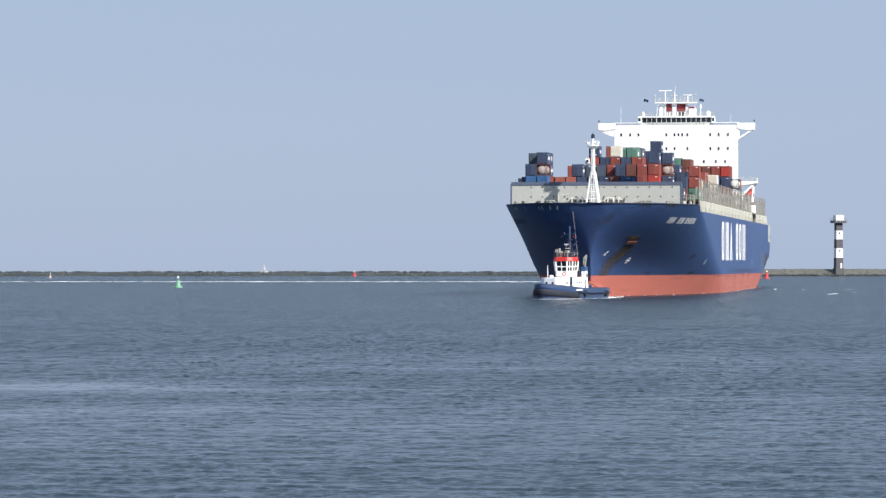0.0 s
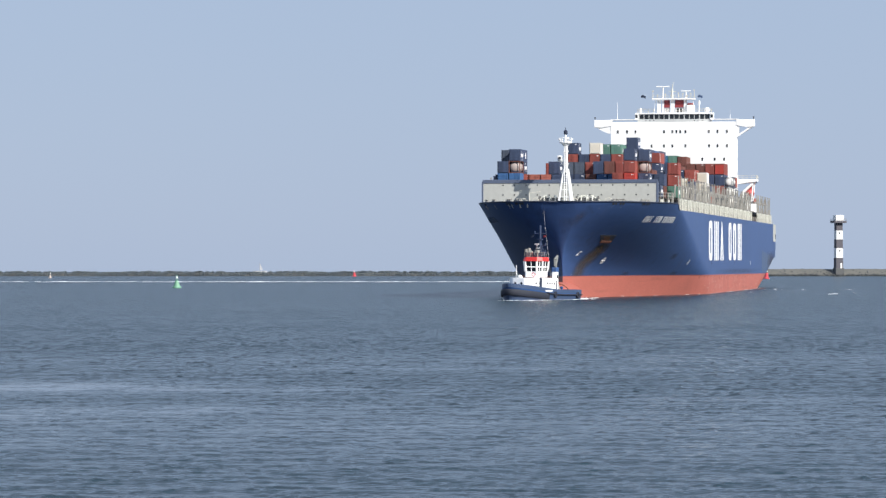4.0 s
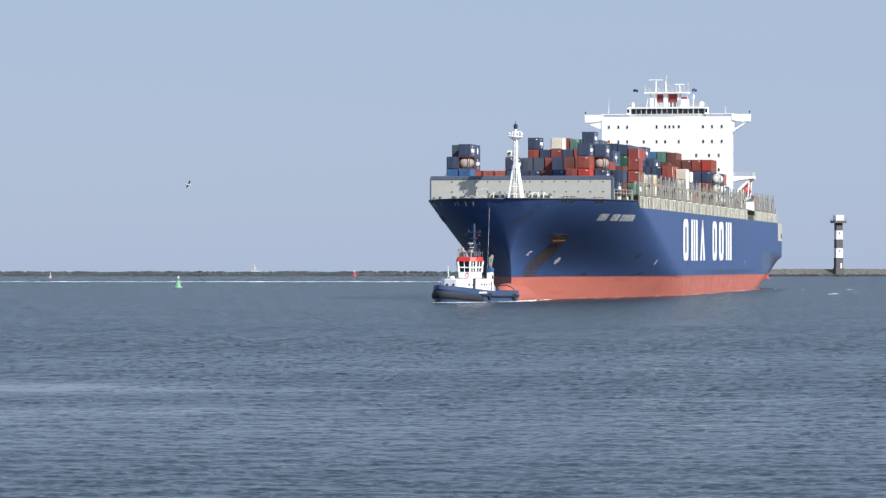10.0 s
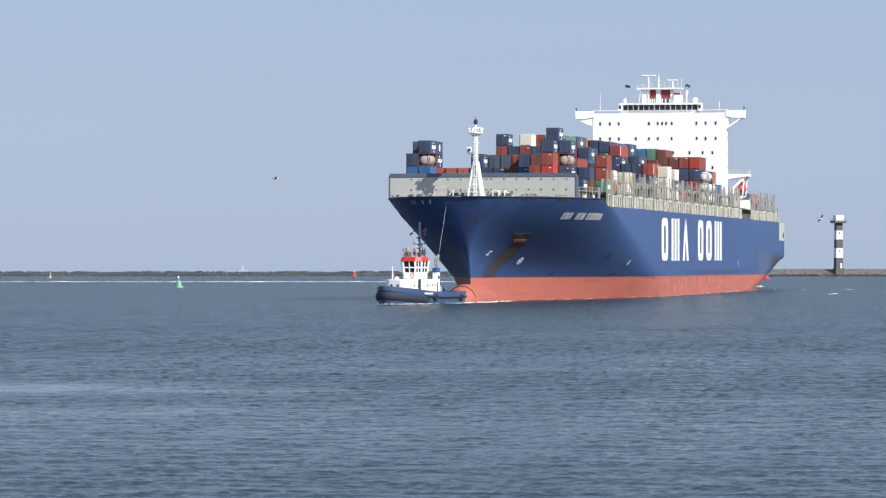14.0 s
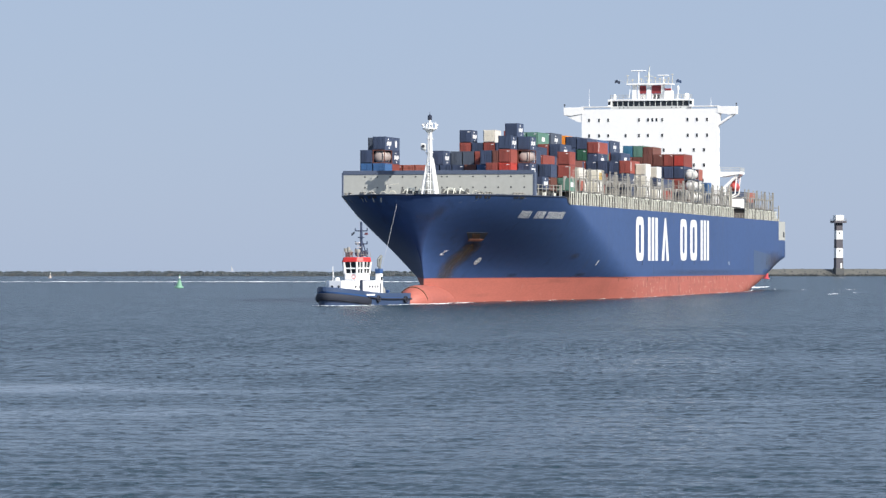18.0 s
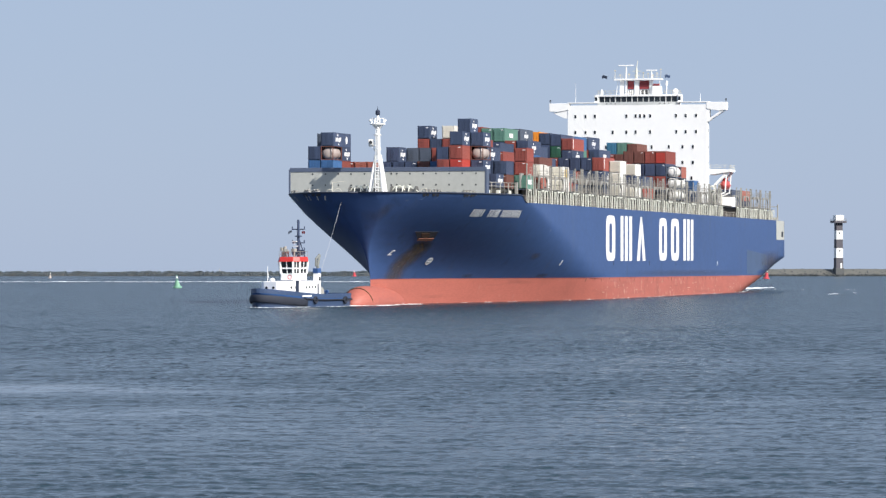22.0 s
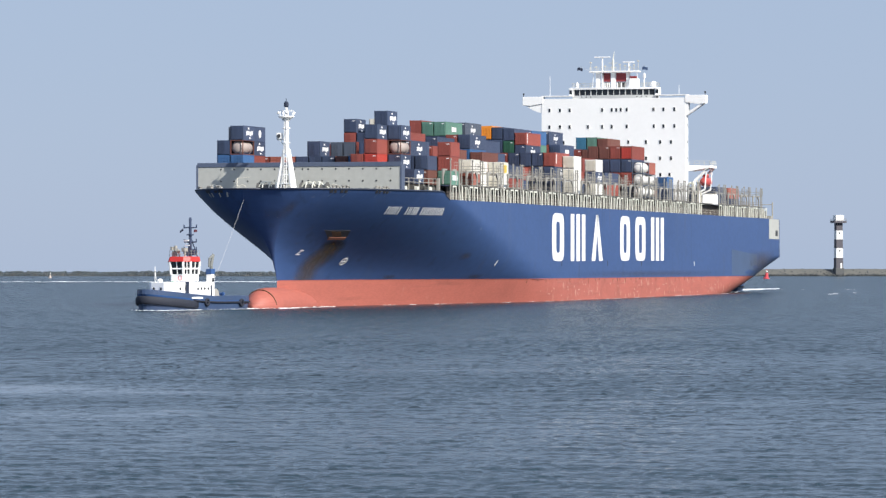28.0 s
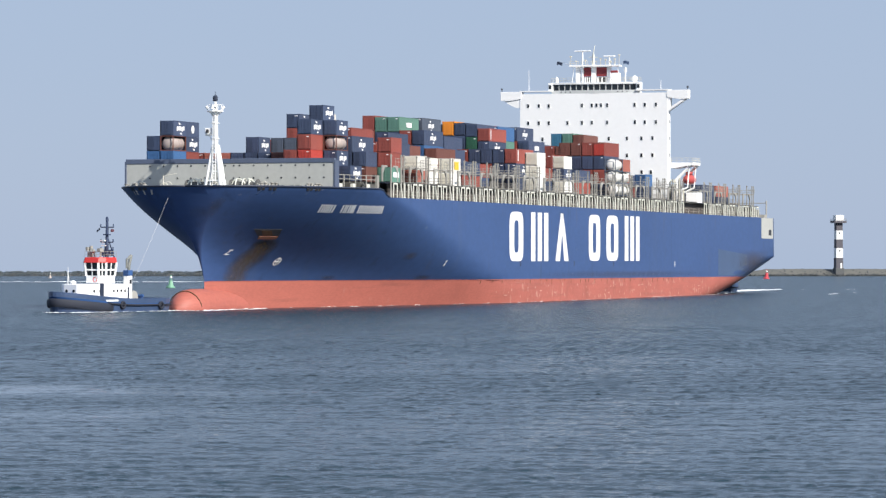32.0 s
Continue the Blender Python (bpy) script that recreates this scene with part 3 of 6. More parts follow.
def half_breadth(x, z):
    """Fine waterlines below, a blunt deck line above: the entrance grows shorter and fuller towards the deck."""
    if x >= stem_x(z) - 1e-6:
        return 0.0
    # the stem bar is rounded: the plating starts a little ahead of it
    d = (0.0 if z < 4.65 else 8.6 * ((z - 4.65) / 15.75) ** 0.82) - x
    w = min(1.0, max(0.0, (z - 4.65) / 15.75))
    entry = math.exp(4.5633 - 0.7659 * w + 0.6065 * w ** 2 - 0.7707 * w ** 3) * (1 + 0.03 * max(0.0, 4.65 - z))
    blunt = math.exp(0.1841 + 0.0381 * w - 3.5029 * w ** 2 + 2.2252 * w ** 3)
    fwd = (1 - (1 - min(1.0, d / entry)) ** 1.42) ** blunt
    # stern: the run closes below, the transom stays wide above
    if x > -230:
        return BEAM * fwd
    end = float(np.interp(z, (-1, 0, 3.6, 6.5, 9.5), (0.40, 0.46, 0.66, 0.81, 0.975)))
    srun = float(np.interp(z, (0, 3.6, 6.5, 9.5, 12), (68, 50, 36, 20, 8)))
    a = min(1.0, max(0.0, (x - stern_x(z)) / srun))
    return BEAM * fwd * (end + (1 - end) * (1 - (1 - a) ** 2))


def stern_x(z):
    return float(np.interp(z, (-1, 0, 3.6, 6.5, 9.5), (-312, -316, -330, -336, -339)))


STATIONS = ([0, 0.08, 0.3, 0.7, 1.3, 2.1] + [3.0 + 1.0 * k for k in range(20)] + [23 + 1.5 * k for k in range(24)]
            + [60, 64, 69, 75, 82, 90, 100, 112, 125, 160, 195, 225] + [240 + 6 * k for k in range(17)] + [340, 343, 346.6])


def hull_grid(bm, levels, side):
    rows = []
    for z in levels:
        xs, xe = stem_x(z), stern_x(z)
        row = []
        for d in STATIONS:
            x = max(xe, xs - d)
            row.append(bm.verts.new((x, side * half_breadth(x, z), z)))
        rows.append(row)
    for a, b in zip(rows, rows[1:]):
        for i in range(len(a) - 1):
            if (a[i].co - a[i + 1].co).length < 1e-5 and (b[i].co - b[i + 1].co).length < 1e-5:
                continue
            bm.faces.new((a[i], a[i + 1], b[i + 1], b[i]))
    return rows


def hull_shell(levels):
    bm = bmesh.new()
    p, s = hull_grid(bm, levels, 1), hull_grid(bm, levels, -1)
    for i in range(len(levels) - 1):
        try:
            bm.faces.new((p[i][-1], p[i + 1][-1], s[i + 1][-1], s[i][-1]))
        except ValueError:
            pass
    bmesh.ops.remove_doubles(bm, verts=bm.verts, dist=1e-4)
    bmesh.ops.dissolve_degenerate(bm, edges=bm.edges, dist=1e-4)
    return bm


def on_hull(x, z, side=1, proud=0.03):
    """A point just off the hull's plating, and the outward normal there."""
    y = half_breadth(x, z)
    dx = (half_breadth(x + 0.1, z) - half_breadth(x - 0.1, z)) / 0.2
    dz = (half_breadth(x, z + 0.1) - half_breadth(x, z - 0.1)) / 0.2
    n = Vector((-dx, 1, -dz)).normalized()
    p = Vector((x, y, z)) + n * proud
    return Vector((p.x, p.y * side, p.z)), Vector((n.x, n.y * side, n.z))


def hull_patch(bm, corner, nu=6, nv=3, side=1, proud=0.03, thick=0.02):
    """A plate that follows the hull; corner(u, v) gives (x, z)."""
    grid, low = [], []
    for j in range(nv + 1):
        grid.append([])
        low.append([])
        for i in range(nu + 1):
            x, z = corner(i / nu, j / nv)
            p, n = on_hull(x, z, side, proud)
            grid[-1].append(bm.verts.new(p))
            low[-1].append(bm.verts.new(p - n * thick))
    for j in range(nv):
        for i in range(nu):
            bm.faces.new((grid[j][i], grid[j][i + 1], grid[j + 1][i + 1], grid[j + 1][i]))
    edge = [(0, i) for i in range(nu + 1)] + [(j, nu) for j in range(1, nv + 1)] + [(nv, i) for i in range(nu - 1, -1, -1)] + [(j, 0) for j in range(nv - 1, 0, -1)]
    for (a, b), (c, d) in zip(edge, edge[1:] + edge[:1]):
        bm.faces.new((grid[a][b], grid[c][d], low[c][d], low[a][b]))


ship = thing("container_ship", "blue and red container ship with a white bridge tower, partly loaded", "ship")


def build_hull():
    bm = hull_shell([4.65] + [5.0 + 0.5 * k for k in range(29)] + [19.1])
    part("hull", bm, HULL_BLUE, ship, "dark blue hull plating with rust streaks", smooth=True)
    bm = hull_shell([-1.0, 0, 1.0, 2.0, 3.0, 4.0, 4.648])
    part("hull_bottom", bm, HULL_RED, ship, "faded red antifouling below the load line", smooth=True)
    # forecastle bulwark, sloping down to the main deck on both sides
    bm = bmesh.new()
    for side in (1, -1):
        outer, inner = [], []
        for i in range(46):
            d = 41.0 * (i / 45) ** 1.6
            top = BOW_Z - (BOW_Z - 19.12) * smooth_to(36.5, 40.5, d)
            col, coli = [], []
            for z in (19.1, 19.1 + (top - 19.1) * 0.5, top):
                x = stem_x(z) - d
                y = half_breadth(x, z)
                col.append(bm.verts.new((x, side * y, z)))
                coli.append(bm.verts.new((x - 0.25, side * max(0, y - 0.22), z)))
            outer.append(col)
            inner.append(coli)
        for i in range(45):
            for k in range(2):
                bm.faces.new((outer[i][k], outer[i + 1][k], outer[i + 1][k + 1], outer[i][k + 1]))
                bm.faces.new((inner[i][k], inner[i][k + 1], inner[i + 1][k + 1], inner[i + 1][k]))
            bm.faces.new((outer[i][2], outer[i + 1][2], inner[i + 1][2], inner[i][2]))
    bmesh.ops.remove_doubles(bm, verts=bm.verts, dist=0.03)
    bulwark = part("bow_bulwark", bm, HULL_BLUE, ship)
    for side in (1, -1):
        bm = bmesh.new()
        pts = []
        for i in range(40):
            d = 40.5 * (i / 39) ** 1.5
            top = BOW_Z - (BOW_Z - 19.12) * smooth_to(36.5, 40.5, d)
            x = stem_x(top) - d
            pts.append((x, side * max(0.0, half_breadth(x, top) - 0.10), top + 0.03))
        tube(bm, pts, 0.17, 6)
        part("bulwark_rail", bm, TUG_NAVY, bulwark, "dark rounded rail on the bulwark", smooth=True)
    # decks
    bm = bmesh.new()
    xs = [stem_x(19.05) - d for d in STATIONS if d > 0.2 and stem_x(19.05) - d > AFT_X + 0.4] + [AFT_X + 0.3]
    lo = [[bm.verts.new((x, s * (half_breadth(x, 19.05) - 0.2), 19.05)) for x in xs] for s in (1, -1)]
    for i in range(len(xs) - 1):
        bm.faces.new((lo[0][i], lo[0][i + 1], lo[1][i + 1], lo[1][i]))
    part("main_deck", bm, DECK_GREY, ship, "grey painted steel deck")
    # bulb at the foot of the stem
    bm = bmesh.new()
    prof = []
    for i in range(21):
        x = -22 + 34.8 * i / 20
        t = (x + 4) / 16.8
        prof.append((3.3 * math.sin(math.pi * 0.5 * min(1, (1 - t) * 2.6 + 0.02)) ** 0.62 if t > 0.35 else 3.3 + 0.02 * (x - 2), x))
    lathe(bm, prof, 24, (0, 0, 0.15), "x")
    for v in bm.verts:
        v.co.y *= 0.95
        v.co.z = v.co.z * (1.0 if v.co.z > 0 else 0.4) + 0.0
    part("bulbous_bow", bm, HULL_RED, ship, "red bulb breaking the surface at the stem", smooth=True)
    bm = bmesh.new()
    for k in range(24):
        a, b = math.pi * (0.04 + 0.92 * k / 24), math.pi * (0.04 + 0.92 * (k + 1) / 24)
        w = 0.06 + 0.05 * abs(math.sin(k * 1.7))
        rod(bm, (8.4 + 0.6 * math.sin(a), 2.86 * math.cos(a), 0.15 + 2.98 * math.sin(a)), (8.4 + 0.6 * math.sin(b), 2.86 * math.cos(b), 0.15 + 2.98 * math.sin(b)), w, sides=6)
    part("weed_line", bm, WEED, ship, "dark brown weed line round the bulb")
    # draught step along the paint line
    bm = bmesh.new()
    hull_patch(bm, lambda u, v: (-1 - 300 * u, 4.60 + 0.10 * v), 60, 1, 1, 0.02, 0.02)
    part("paint_line", bm, HULL_RED, ship)


build_hull()


def build_bow_fittings():
    # breakwater wall across the forecastle
    bm = bmesh.new()
    box(bm, -12.05, -11.8, -18.8, 18.8, 20.3, 24.7)
    box(bm, -12.05, -11.8, -17.6, 17.6, 19.0, 20.3)
    wall = part("breakwater_wall", bm, WALL_GREY, ship, "pale grey wave breaker wall across the forecastle")
    bm = bmesh.new()
    box(bm, -12.6, -11.70, -18.95, 18.95, 24.7, 25.5)
    part("wall_cap", bm, CAP_BLUE, wall, "blue top flange", bevel=0.04)
    for s in (1, -1):
        bm = bmesh.new()
        y0, y1 = sorted((s * 18.8, s * 19.15))
        box(bm, -13.6, -11.72, y0, y1, 20.35, 25.1)
        part("wall_return", bm, CAP_BLUE, wall, "blue side return of the wall", bevel=0.03)
    # black discs on the wall stand in for the shade inside its drain holes
    bm = bmesh.new()
    rod(bm, (-0.04, 0, 0), (0.06, 0, 0), 0.16, sides=10)
    hole = mesh_of("drain_hole", bm, DARK)
    for z in (24.3, 22.2):
        for y in (-14.5, -12.0, -9.45, -7.0, -4.4, -2.0, -0.75, 0.8, 1.85, 4.4, 6.95, 9.4, 11.95, 14.45, 17.05):
            share("drain_hole", hole, wall, pose(-11.8, y, z))
    for k in range(12):
        bm = bmesh.new()
        y = -17 + 3.1 * k
        prism(bm, [(-12.06, y), (-13.5, y), (-13.5, y + 0.08), (-12.06, y + 0.08)], 19.0, 24.6, [(-12.06, y), (-12.3, y), (-12.3, y + 0.08), (-12.06, y + 0.08)])
        part("wall_bracket", bm, WALL_GREY, wall)
    # foremast
    mast = part("foremast", _mast_pole(), WHITE, ship, "white steel foremast with a lattice foot", smooth=False)
    bm = bmesh.new()
    lathe(bm, [(0.5, 32.5), (1.0, 33.1), (1.42, 33.25), (1.42, 33.42), (0.3, 33.5)], 14, (-5.1, 0, 0))
    for k in range(10):
        a = k * math.pi / 5
        p = Vector((-5.1 + 1.28 * math.cos(a), 1.28 * math.sin(a), 33.4))
        q = Vector((-5.1 + 1.28 * math.cos(a + math.pi / 5), 1.28 * math.sin(a + math.pi / 5), 33.4))
        rod(bm, p, p + Vector((0, 0, 1.0)), 0.035, sides=5)
        rod(bm, p + Vector((0, 0, 1.0)), q + Vector((0, 0, 1.0)), 0.03, sides=5)
    for a in (0.4, 2.2, 3.9, 5.3):
        p = Vector((-5.1 + 1.3 * math.cos(a), 1.3 * math.sin(a), 33.45))
        rod(bm, p, p + Vector((0, 0, 0.35)), 0.08, sides=6)
        rod(bm, p + Vector((0, 0, 0.35)), p + Vector((0.25 * math.cos(a), 0.25 * math.sin(a), 0.7)), 0.2, 0.26, sides=10)
    part("mast_platform", bm, WHITE, mast, "white railed lamp platform")
    bm = bmesh.new()
    lathe(bm, [(0.34, 35.0), (0.42, 35.2), (0.42, 35.75), (0.25, 35.95), (0.07, 36.05), (0.03, 36.6)], 10, (-5.1, 0, 0))
    part("masthead_light", bm, TUG_NAVY, mast, "dark masthead lantern")
    bm = bmesh.new()
    box(bm, -5.5, -4.7, -1.75, -0.7, 29.4, 30.5)
    horn = part("foghorn", bm, WHITE, mast, "white fog horn box on the mast", bevel=0.08)
    bm = bmesh.new()
    rod(bm, (-5.1, -0.2, 29.3), (-5.1, -1.7, 29.3), 0.12)
    rod(bm, (-5.1, -0.2, 28.0), (-5.1, -1.2, 29.3), 0.08)
    part("bracket", bm, WHITE, horn)
    bm = bmesh.new()
    rod(bm, (-4.72, -1.2, 29.95), (-4.5, -1.2, 29.95), 0.24, 0.33, sides=12)
    part("horn_mouth", bm, DARK, horn, "dark horn mouth")
    # windlasses, winches and fairleads
    for y in (-3.6, 4.4):
        bm = bmesh.new()
        rod(bm, (-7.6, y - 2.2, 20.6), (-7.6, y + 2.2, 20.6), 0.95, sides=14)
        rod(bm, (-7.6, y - 2.5, 20.6), (-7.6, y - 2.2, 20.6), 1.3, sides=16)
        rod(bm, (-7.6, y + 2.2, 20.6), (-7.6, y + 2.5, 20.6), 1.3, sides=16)
        box(bm, -9.0, -6.4, y - 2.0, y + 2.0, 19.05, 20.0)
        w = part("windlass", bm, HATCH, ship, "dark grey mooring windlass")
        bm = bmesh.new()
        for k in range(3):
            ring(bm, (-7.4, y - 1.2 + 1.2 * k, 20.75), 1.2, 0.1, "y", 18, 6)
        for z in (0.0, 0.45):
            rod(bm, (-7.2, y + 0.8, 22.0 - z), (-7.0, y + 3.6, 20.4 - 0.4 * z), 0.12, sides=8)
        ring(bm, (-6.9, y - 0.9, 20.7), 1.25, 0.11, "x", 20, 6)
        part("chain_wheel", bm, PALE_CREAM, w, "pale cream chain wheel and guides")
    bm = bmesh.new()
    for a in (-0.42, 0.42):
        lathe(bm, [(0.1, -0.1), (0.36, -0.05), (0.36, 0.06), (0.24, 0.16), (0.24, 0.56), (0.36, 0.66), (0.34, 0.76), (0.08, 0.8)], 12, (-0.1, a, 0))
    for a in (-0.98, 0.98):
        prism(bm, [(-0.5, a - 0.09), (0.3, a - 0.09), (0.3, a + 0.09), (-0.5, a + 0.09)], -0.3, 0.5, [(-0.3, a - 0.09), (0.1, a - 0.09), (0.1, a + 0.09), (-0.3, a + 0.09)])
    box(bm, -0.5, 0.35, -1.0, 1.0, -0.3, -0.1)
    lead = mesh_of("fairlead", bm, STEEL, smooth=False)
    for x, s in ((3.6, 1), (1.9, 1), (-5.6, 1), (-7.6, 1), (6.4, -1), (4.4, -1), (-2.2, -1), (-8.8, -1)):
        y = half_breadth(x - 0.1, BOW_Z) - 0.1
        a = math.degrees(math.atan2(half_breadth(x - 0.6, BOW_Z) - half_breadth(x + 0.4, BOW_Z), 1.0)) if x > -11 else 0
        share("fairlead", lead, ship, pose(x - 0.5, s * (y - 0.45), BOW_Z - 0.1, 0, 0, s * (90 - a)))
    # roller chocks: dark plates paint the openings' shade under each pair of rollers
    for x0, w, s in ((4.4, 1.3, 1), (2.8, 1.6, 1), (-4.7, 1.7, 1), (-6.7, 1.8, 1), (7.2, 1.6, -1), (5.0, 1.5, -1), (-8, 1.8, -1)):
        bm = bmesh.new()
        for a in (0.1, 0.56):
            hull_patch(bm, lambda u, v: (x0 - w * (a + 0.32 * u) + 0.3 * v, 19.85 + 0.42 * v), 4, 2, s, 0.05, 0.04)
        part("chock_opening", bm, DARK, ship, "dark plates for the shade in a roller chock's openings")
    # pale rope scuffs on the plating under the chocks, bright on the starboard bow
    for x0, s in ((3.9, 1), (1.6, 1), (-5.4, 1), (-7.9, 1), (7.0, -1), (6.1, -1), (4.6, -1), (3.8, -1), (-2.0, -1), (-8.4, -1), (-9.2, -1), (-10.0, -1)):
        bm = bmesh.new()
        hull_patch(bm, lambda u, v: (x0 - 0.13 * u + (0.55 if s < 0 else -0.2) * v, 19.15 + 0.75 * v), 1, 3, s, 0.05, 0.04)
        part("rope_scuff", bm, CREAM if s < 0 else FADED_SHADED_BLUE, ship, "pale rope scuff under a chock")
    # vent hoops and pipes behind the bulwark
    for x, y, r in ((2.5, -5.5, 0.7), (3.0, 3.0, 0.6), (-3.0, 9.5, 0.8), (-4.5, -9.0, 0.7)):
        bm = bmesh.new()
        ring(bm, (x, y, 20.6), r, 0.07, "x", 18, 6)
        rod(bm, (x, y - r, 19.05), (x, y - r, 20.6), 0.07, sides=6)
        rod(bm, (x, y + r, 19.05), (x, y + r, 20.6), 0.07, sides=6)
        part("pipe_hoop", bm, CREAM, ship, "cream pipe hoop")
    bm = bmesh.new()
    rod(bm, (1.0, -7.0, 19.05), (1.0, -7.0, 22.4), 0.08, sides=6)
    rod(bm, (1.0, -7.0, 22.4), (1.0, -4.6, 22.7), 0.05, sides=6)
    part("jib", bm, CREAM, ship)
    for y in (9.4, 10.6, 12.6, 13.6, -12.0, -14.0, 2.5):
        bm = bmesh.new()
        box(bm, -9.5, -8.3, y - 0.35, y + 0.35, 19.05, 20.9)
        part("vent_box", bm, DECK_GREY if y > 0 else CREAM, ship, bevel=0.05)
    # anchors in their pockets, with rust below
    # black plate on the plating paints the shade inside the anchor recess
    bm = bmesh.new()
    hull_patch(bm, lambda u, v: (-6.3 - 4.4 * u + (3.2 - 1.6 * u) * v, 12.0 + 1.45 * v), 6, 6, 1, 0.06, 0.05)
    pocket = part("anchor_pocket", bm, DARK, ship, "dark plate for the shade inside the anchor recess")
    bm = bmesh.new()
    hull_patch(bm, lambda u, v: (-6.4 - 4.1 * u + 0.3 * v, 11.85 + 0.42 * v), 6, 2, 1, 0.13, 0.10)
    part("anchor", bm, ANCHOR_RUST, pocket, "rusty orange anchor")
    bm = bmesh.new()
    hull_patch(bm, lambda u, v: (-6.6 - 2.2 * u + 1.6 * v, 12.4 + 0.8 * v), 4, 3, 1, 0.09, 0.04)
    part("anchor_shank", bm, WEED, pocket, "dark rust brown shank")
    stain_patch(_stain, "brown rust stain below the anchor")
    stain_patch(lambda u, v: (7.4 - 1.0 * u - 1.2 * (1 - v), 15.2 + 3.6 * v), "faint brown smear beside the stem", 0.3)
    for x0, z0, w, h in ((-33.0, 4.75, 4.5, 0.9), (-62.0, 4.75, 6.0, 0.9), (-52.0, 8.2, 5.0, 1.6)):
        stain_patch(lambda u, v: (x0 - w * u, z0 + h * v), "faint rust stain on the plating", 0.4)


def stain_patch(corner, label, amount=1.0):
    """Rust that fades out towards its edges."""
    bm = bmesh.new()
    hull_patch(bm, corner, 20, 24, 1, 0.05, 0.03)
    ob = part("rust_stain", bm, STAIN, ship, label)
    soft = ob.data.attributes.new("soft", "FLOAT", "POINT")
    n = (20 + 1) * (24 + 1)
    for i in range(len(ob.data.vertices)):
        j, k = divmod((i // 2) % n, 21)
        fade = min(1.0, (24 - j) / 3 + 0.2) * (0.55 + 0.45 * j / 24) if amount == 1.0 else math.sin(math.pi * j / 24)
        soft.data[i].value = amount * max(0.0, math.sin(math.pi * k / 20)) ** 1.1 * fade


def _stain(u, v):
    z = 4.7 + 7.2 * v
    fore = float(np.interp(z, (4.7, 6.2, 8.3, 10.3, 11.9), (-5.0, -4.6, -5.2, -6.6, -6.4)))
    back = float(np.interp(z, (4.7, 6.2, 8.3, 10.3, 11.9), (-12.6, -12.8, -14.0, -13.8, -11.6)))
    return fore + (back - fore) * u + 0.3 * noise.noise(Vector((z * 0.9, u * 2, 4.0))), z


def _mast_pole():
    """Four raked legs with rungs, meeting in a pole, and a ladder in front."""
    bm = bmesh.new()
    for dx, dy, r in ((-1.2, -1.65, 0.2), (-1.2, 1.5, 0.34), (1.0, -1.65, 0.2), (1.0, 1.5, 0.34)):
        rod(bm, (-5.1 + dx, dy, 19.0), (-5.1 + dx * 0.22, dy * 0.26, 27.6), r, r * 0.9, 8)
    for k in range(5):
        t = 0.12 + 0.18 * k
        z = 19.05 + 8.6 * t
        w = 1 - 0.76 * t
        for a, b in (((-1.2, -1.65), (-1.2, 1.5)), ((1.0, -1.65), (1.0, 1.5)), ((-1.2, -1.65), (1.0, -1.65)), ((-1.2, 1.5), (1.0, 1.5))):
            rod(bm, (-5.1 + a[0] * w, a[1] * w, z), (-5.1 + b[0] * w, b[1] * w, z), 0.09, sides=6)
    rod(bm, (-5.1, 0, 26.9), (-5.1, 0, 33.3), 0.52, 0.42, 12)
    rod(bm, (-5.1, 0, 33.3), (-5.1, 0, 35.1), 0.32, 0.22, 10)
    for y in (-0.2, 0.25):
        rod(bm, (-4.4, y, 19.5), (-4.5, y, 33.0), 0.07, sides=6)
    for k in range(26):
        rod(bm, (-4.42, -0.2, 19.8 + 0.5 * k), (-4.42, 0.25, 19.8 + 0.5 * k), 0.04, sides=5)
    for z in (28.6, 31.2):
        lathe(bm, [(0.5, z), (0.72, z + 0.05), (0.72, z + 0.16), (0.5, z + 0.2)], 12, (-5.1, 0, 0))
    return bm


def stain_material():
    m, n, l, b = nodes_of("rust_stain")
    b.inputs["Base Color"].default_value = (0.085, 0.062, 0.036, 1)
    b.inputs["Roughness"].default_value = 0.9
    tc = n.new("ShaderNodeTexCoord")
    mp = n.new("ShaderNodeMapping")
    mp.inputs["Scale"].default_value = (0.9, 0.9, 0.22)
    l.new(tc.outputs["Object"], mp.inputs[0])
    t = n.new("ShaderNodeTexNoise")
    t.inputs["Scale"].default_value, t.inputs["Detail"].default_value = 1.4, 6
    l.new(mp.outputs[0], t.inputs["Vector"])
    r = n.new("ShaderNodeMapRange")
    r.inputs["From Min"].default_value, r.inputs["From Max"].default_value = 0.30, 0.58
    r.inputs["To Min"].default_value, r.inputs["To Max"].default_value = 0.55, 0.95
    l.new(t.outputs["Fac"], r.inputs["Value"])
    at = n.new("ShaderNodeAttribute")
    at.attribute_name = "soft"
    mul = n.new("ShaderNodeMath")
    mul.operation = "MULTIPLY"
    l.new(r.outputs[0], mul.inputs[0])
    l.new(at.outputs["Fac"], mul.inputs[1])
    l.new(mul.outputs[0], b.inputs["Alpha"])
    return m


STAIN = stain_material()
build_bow_fittings()


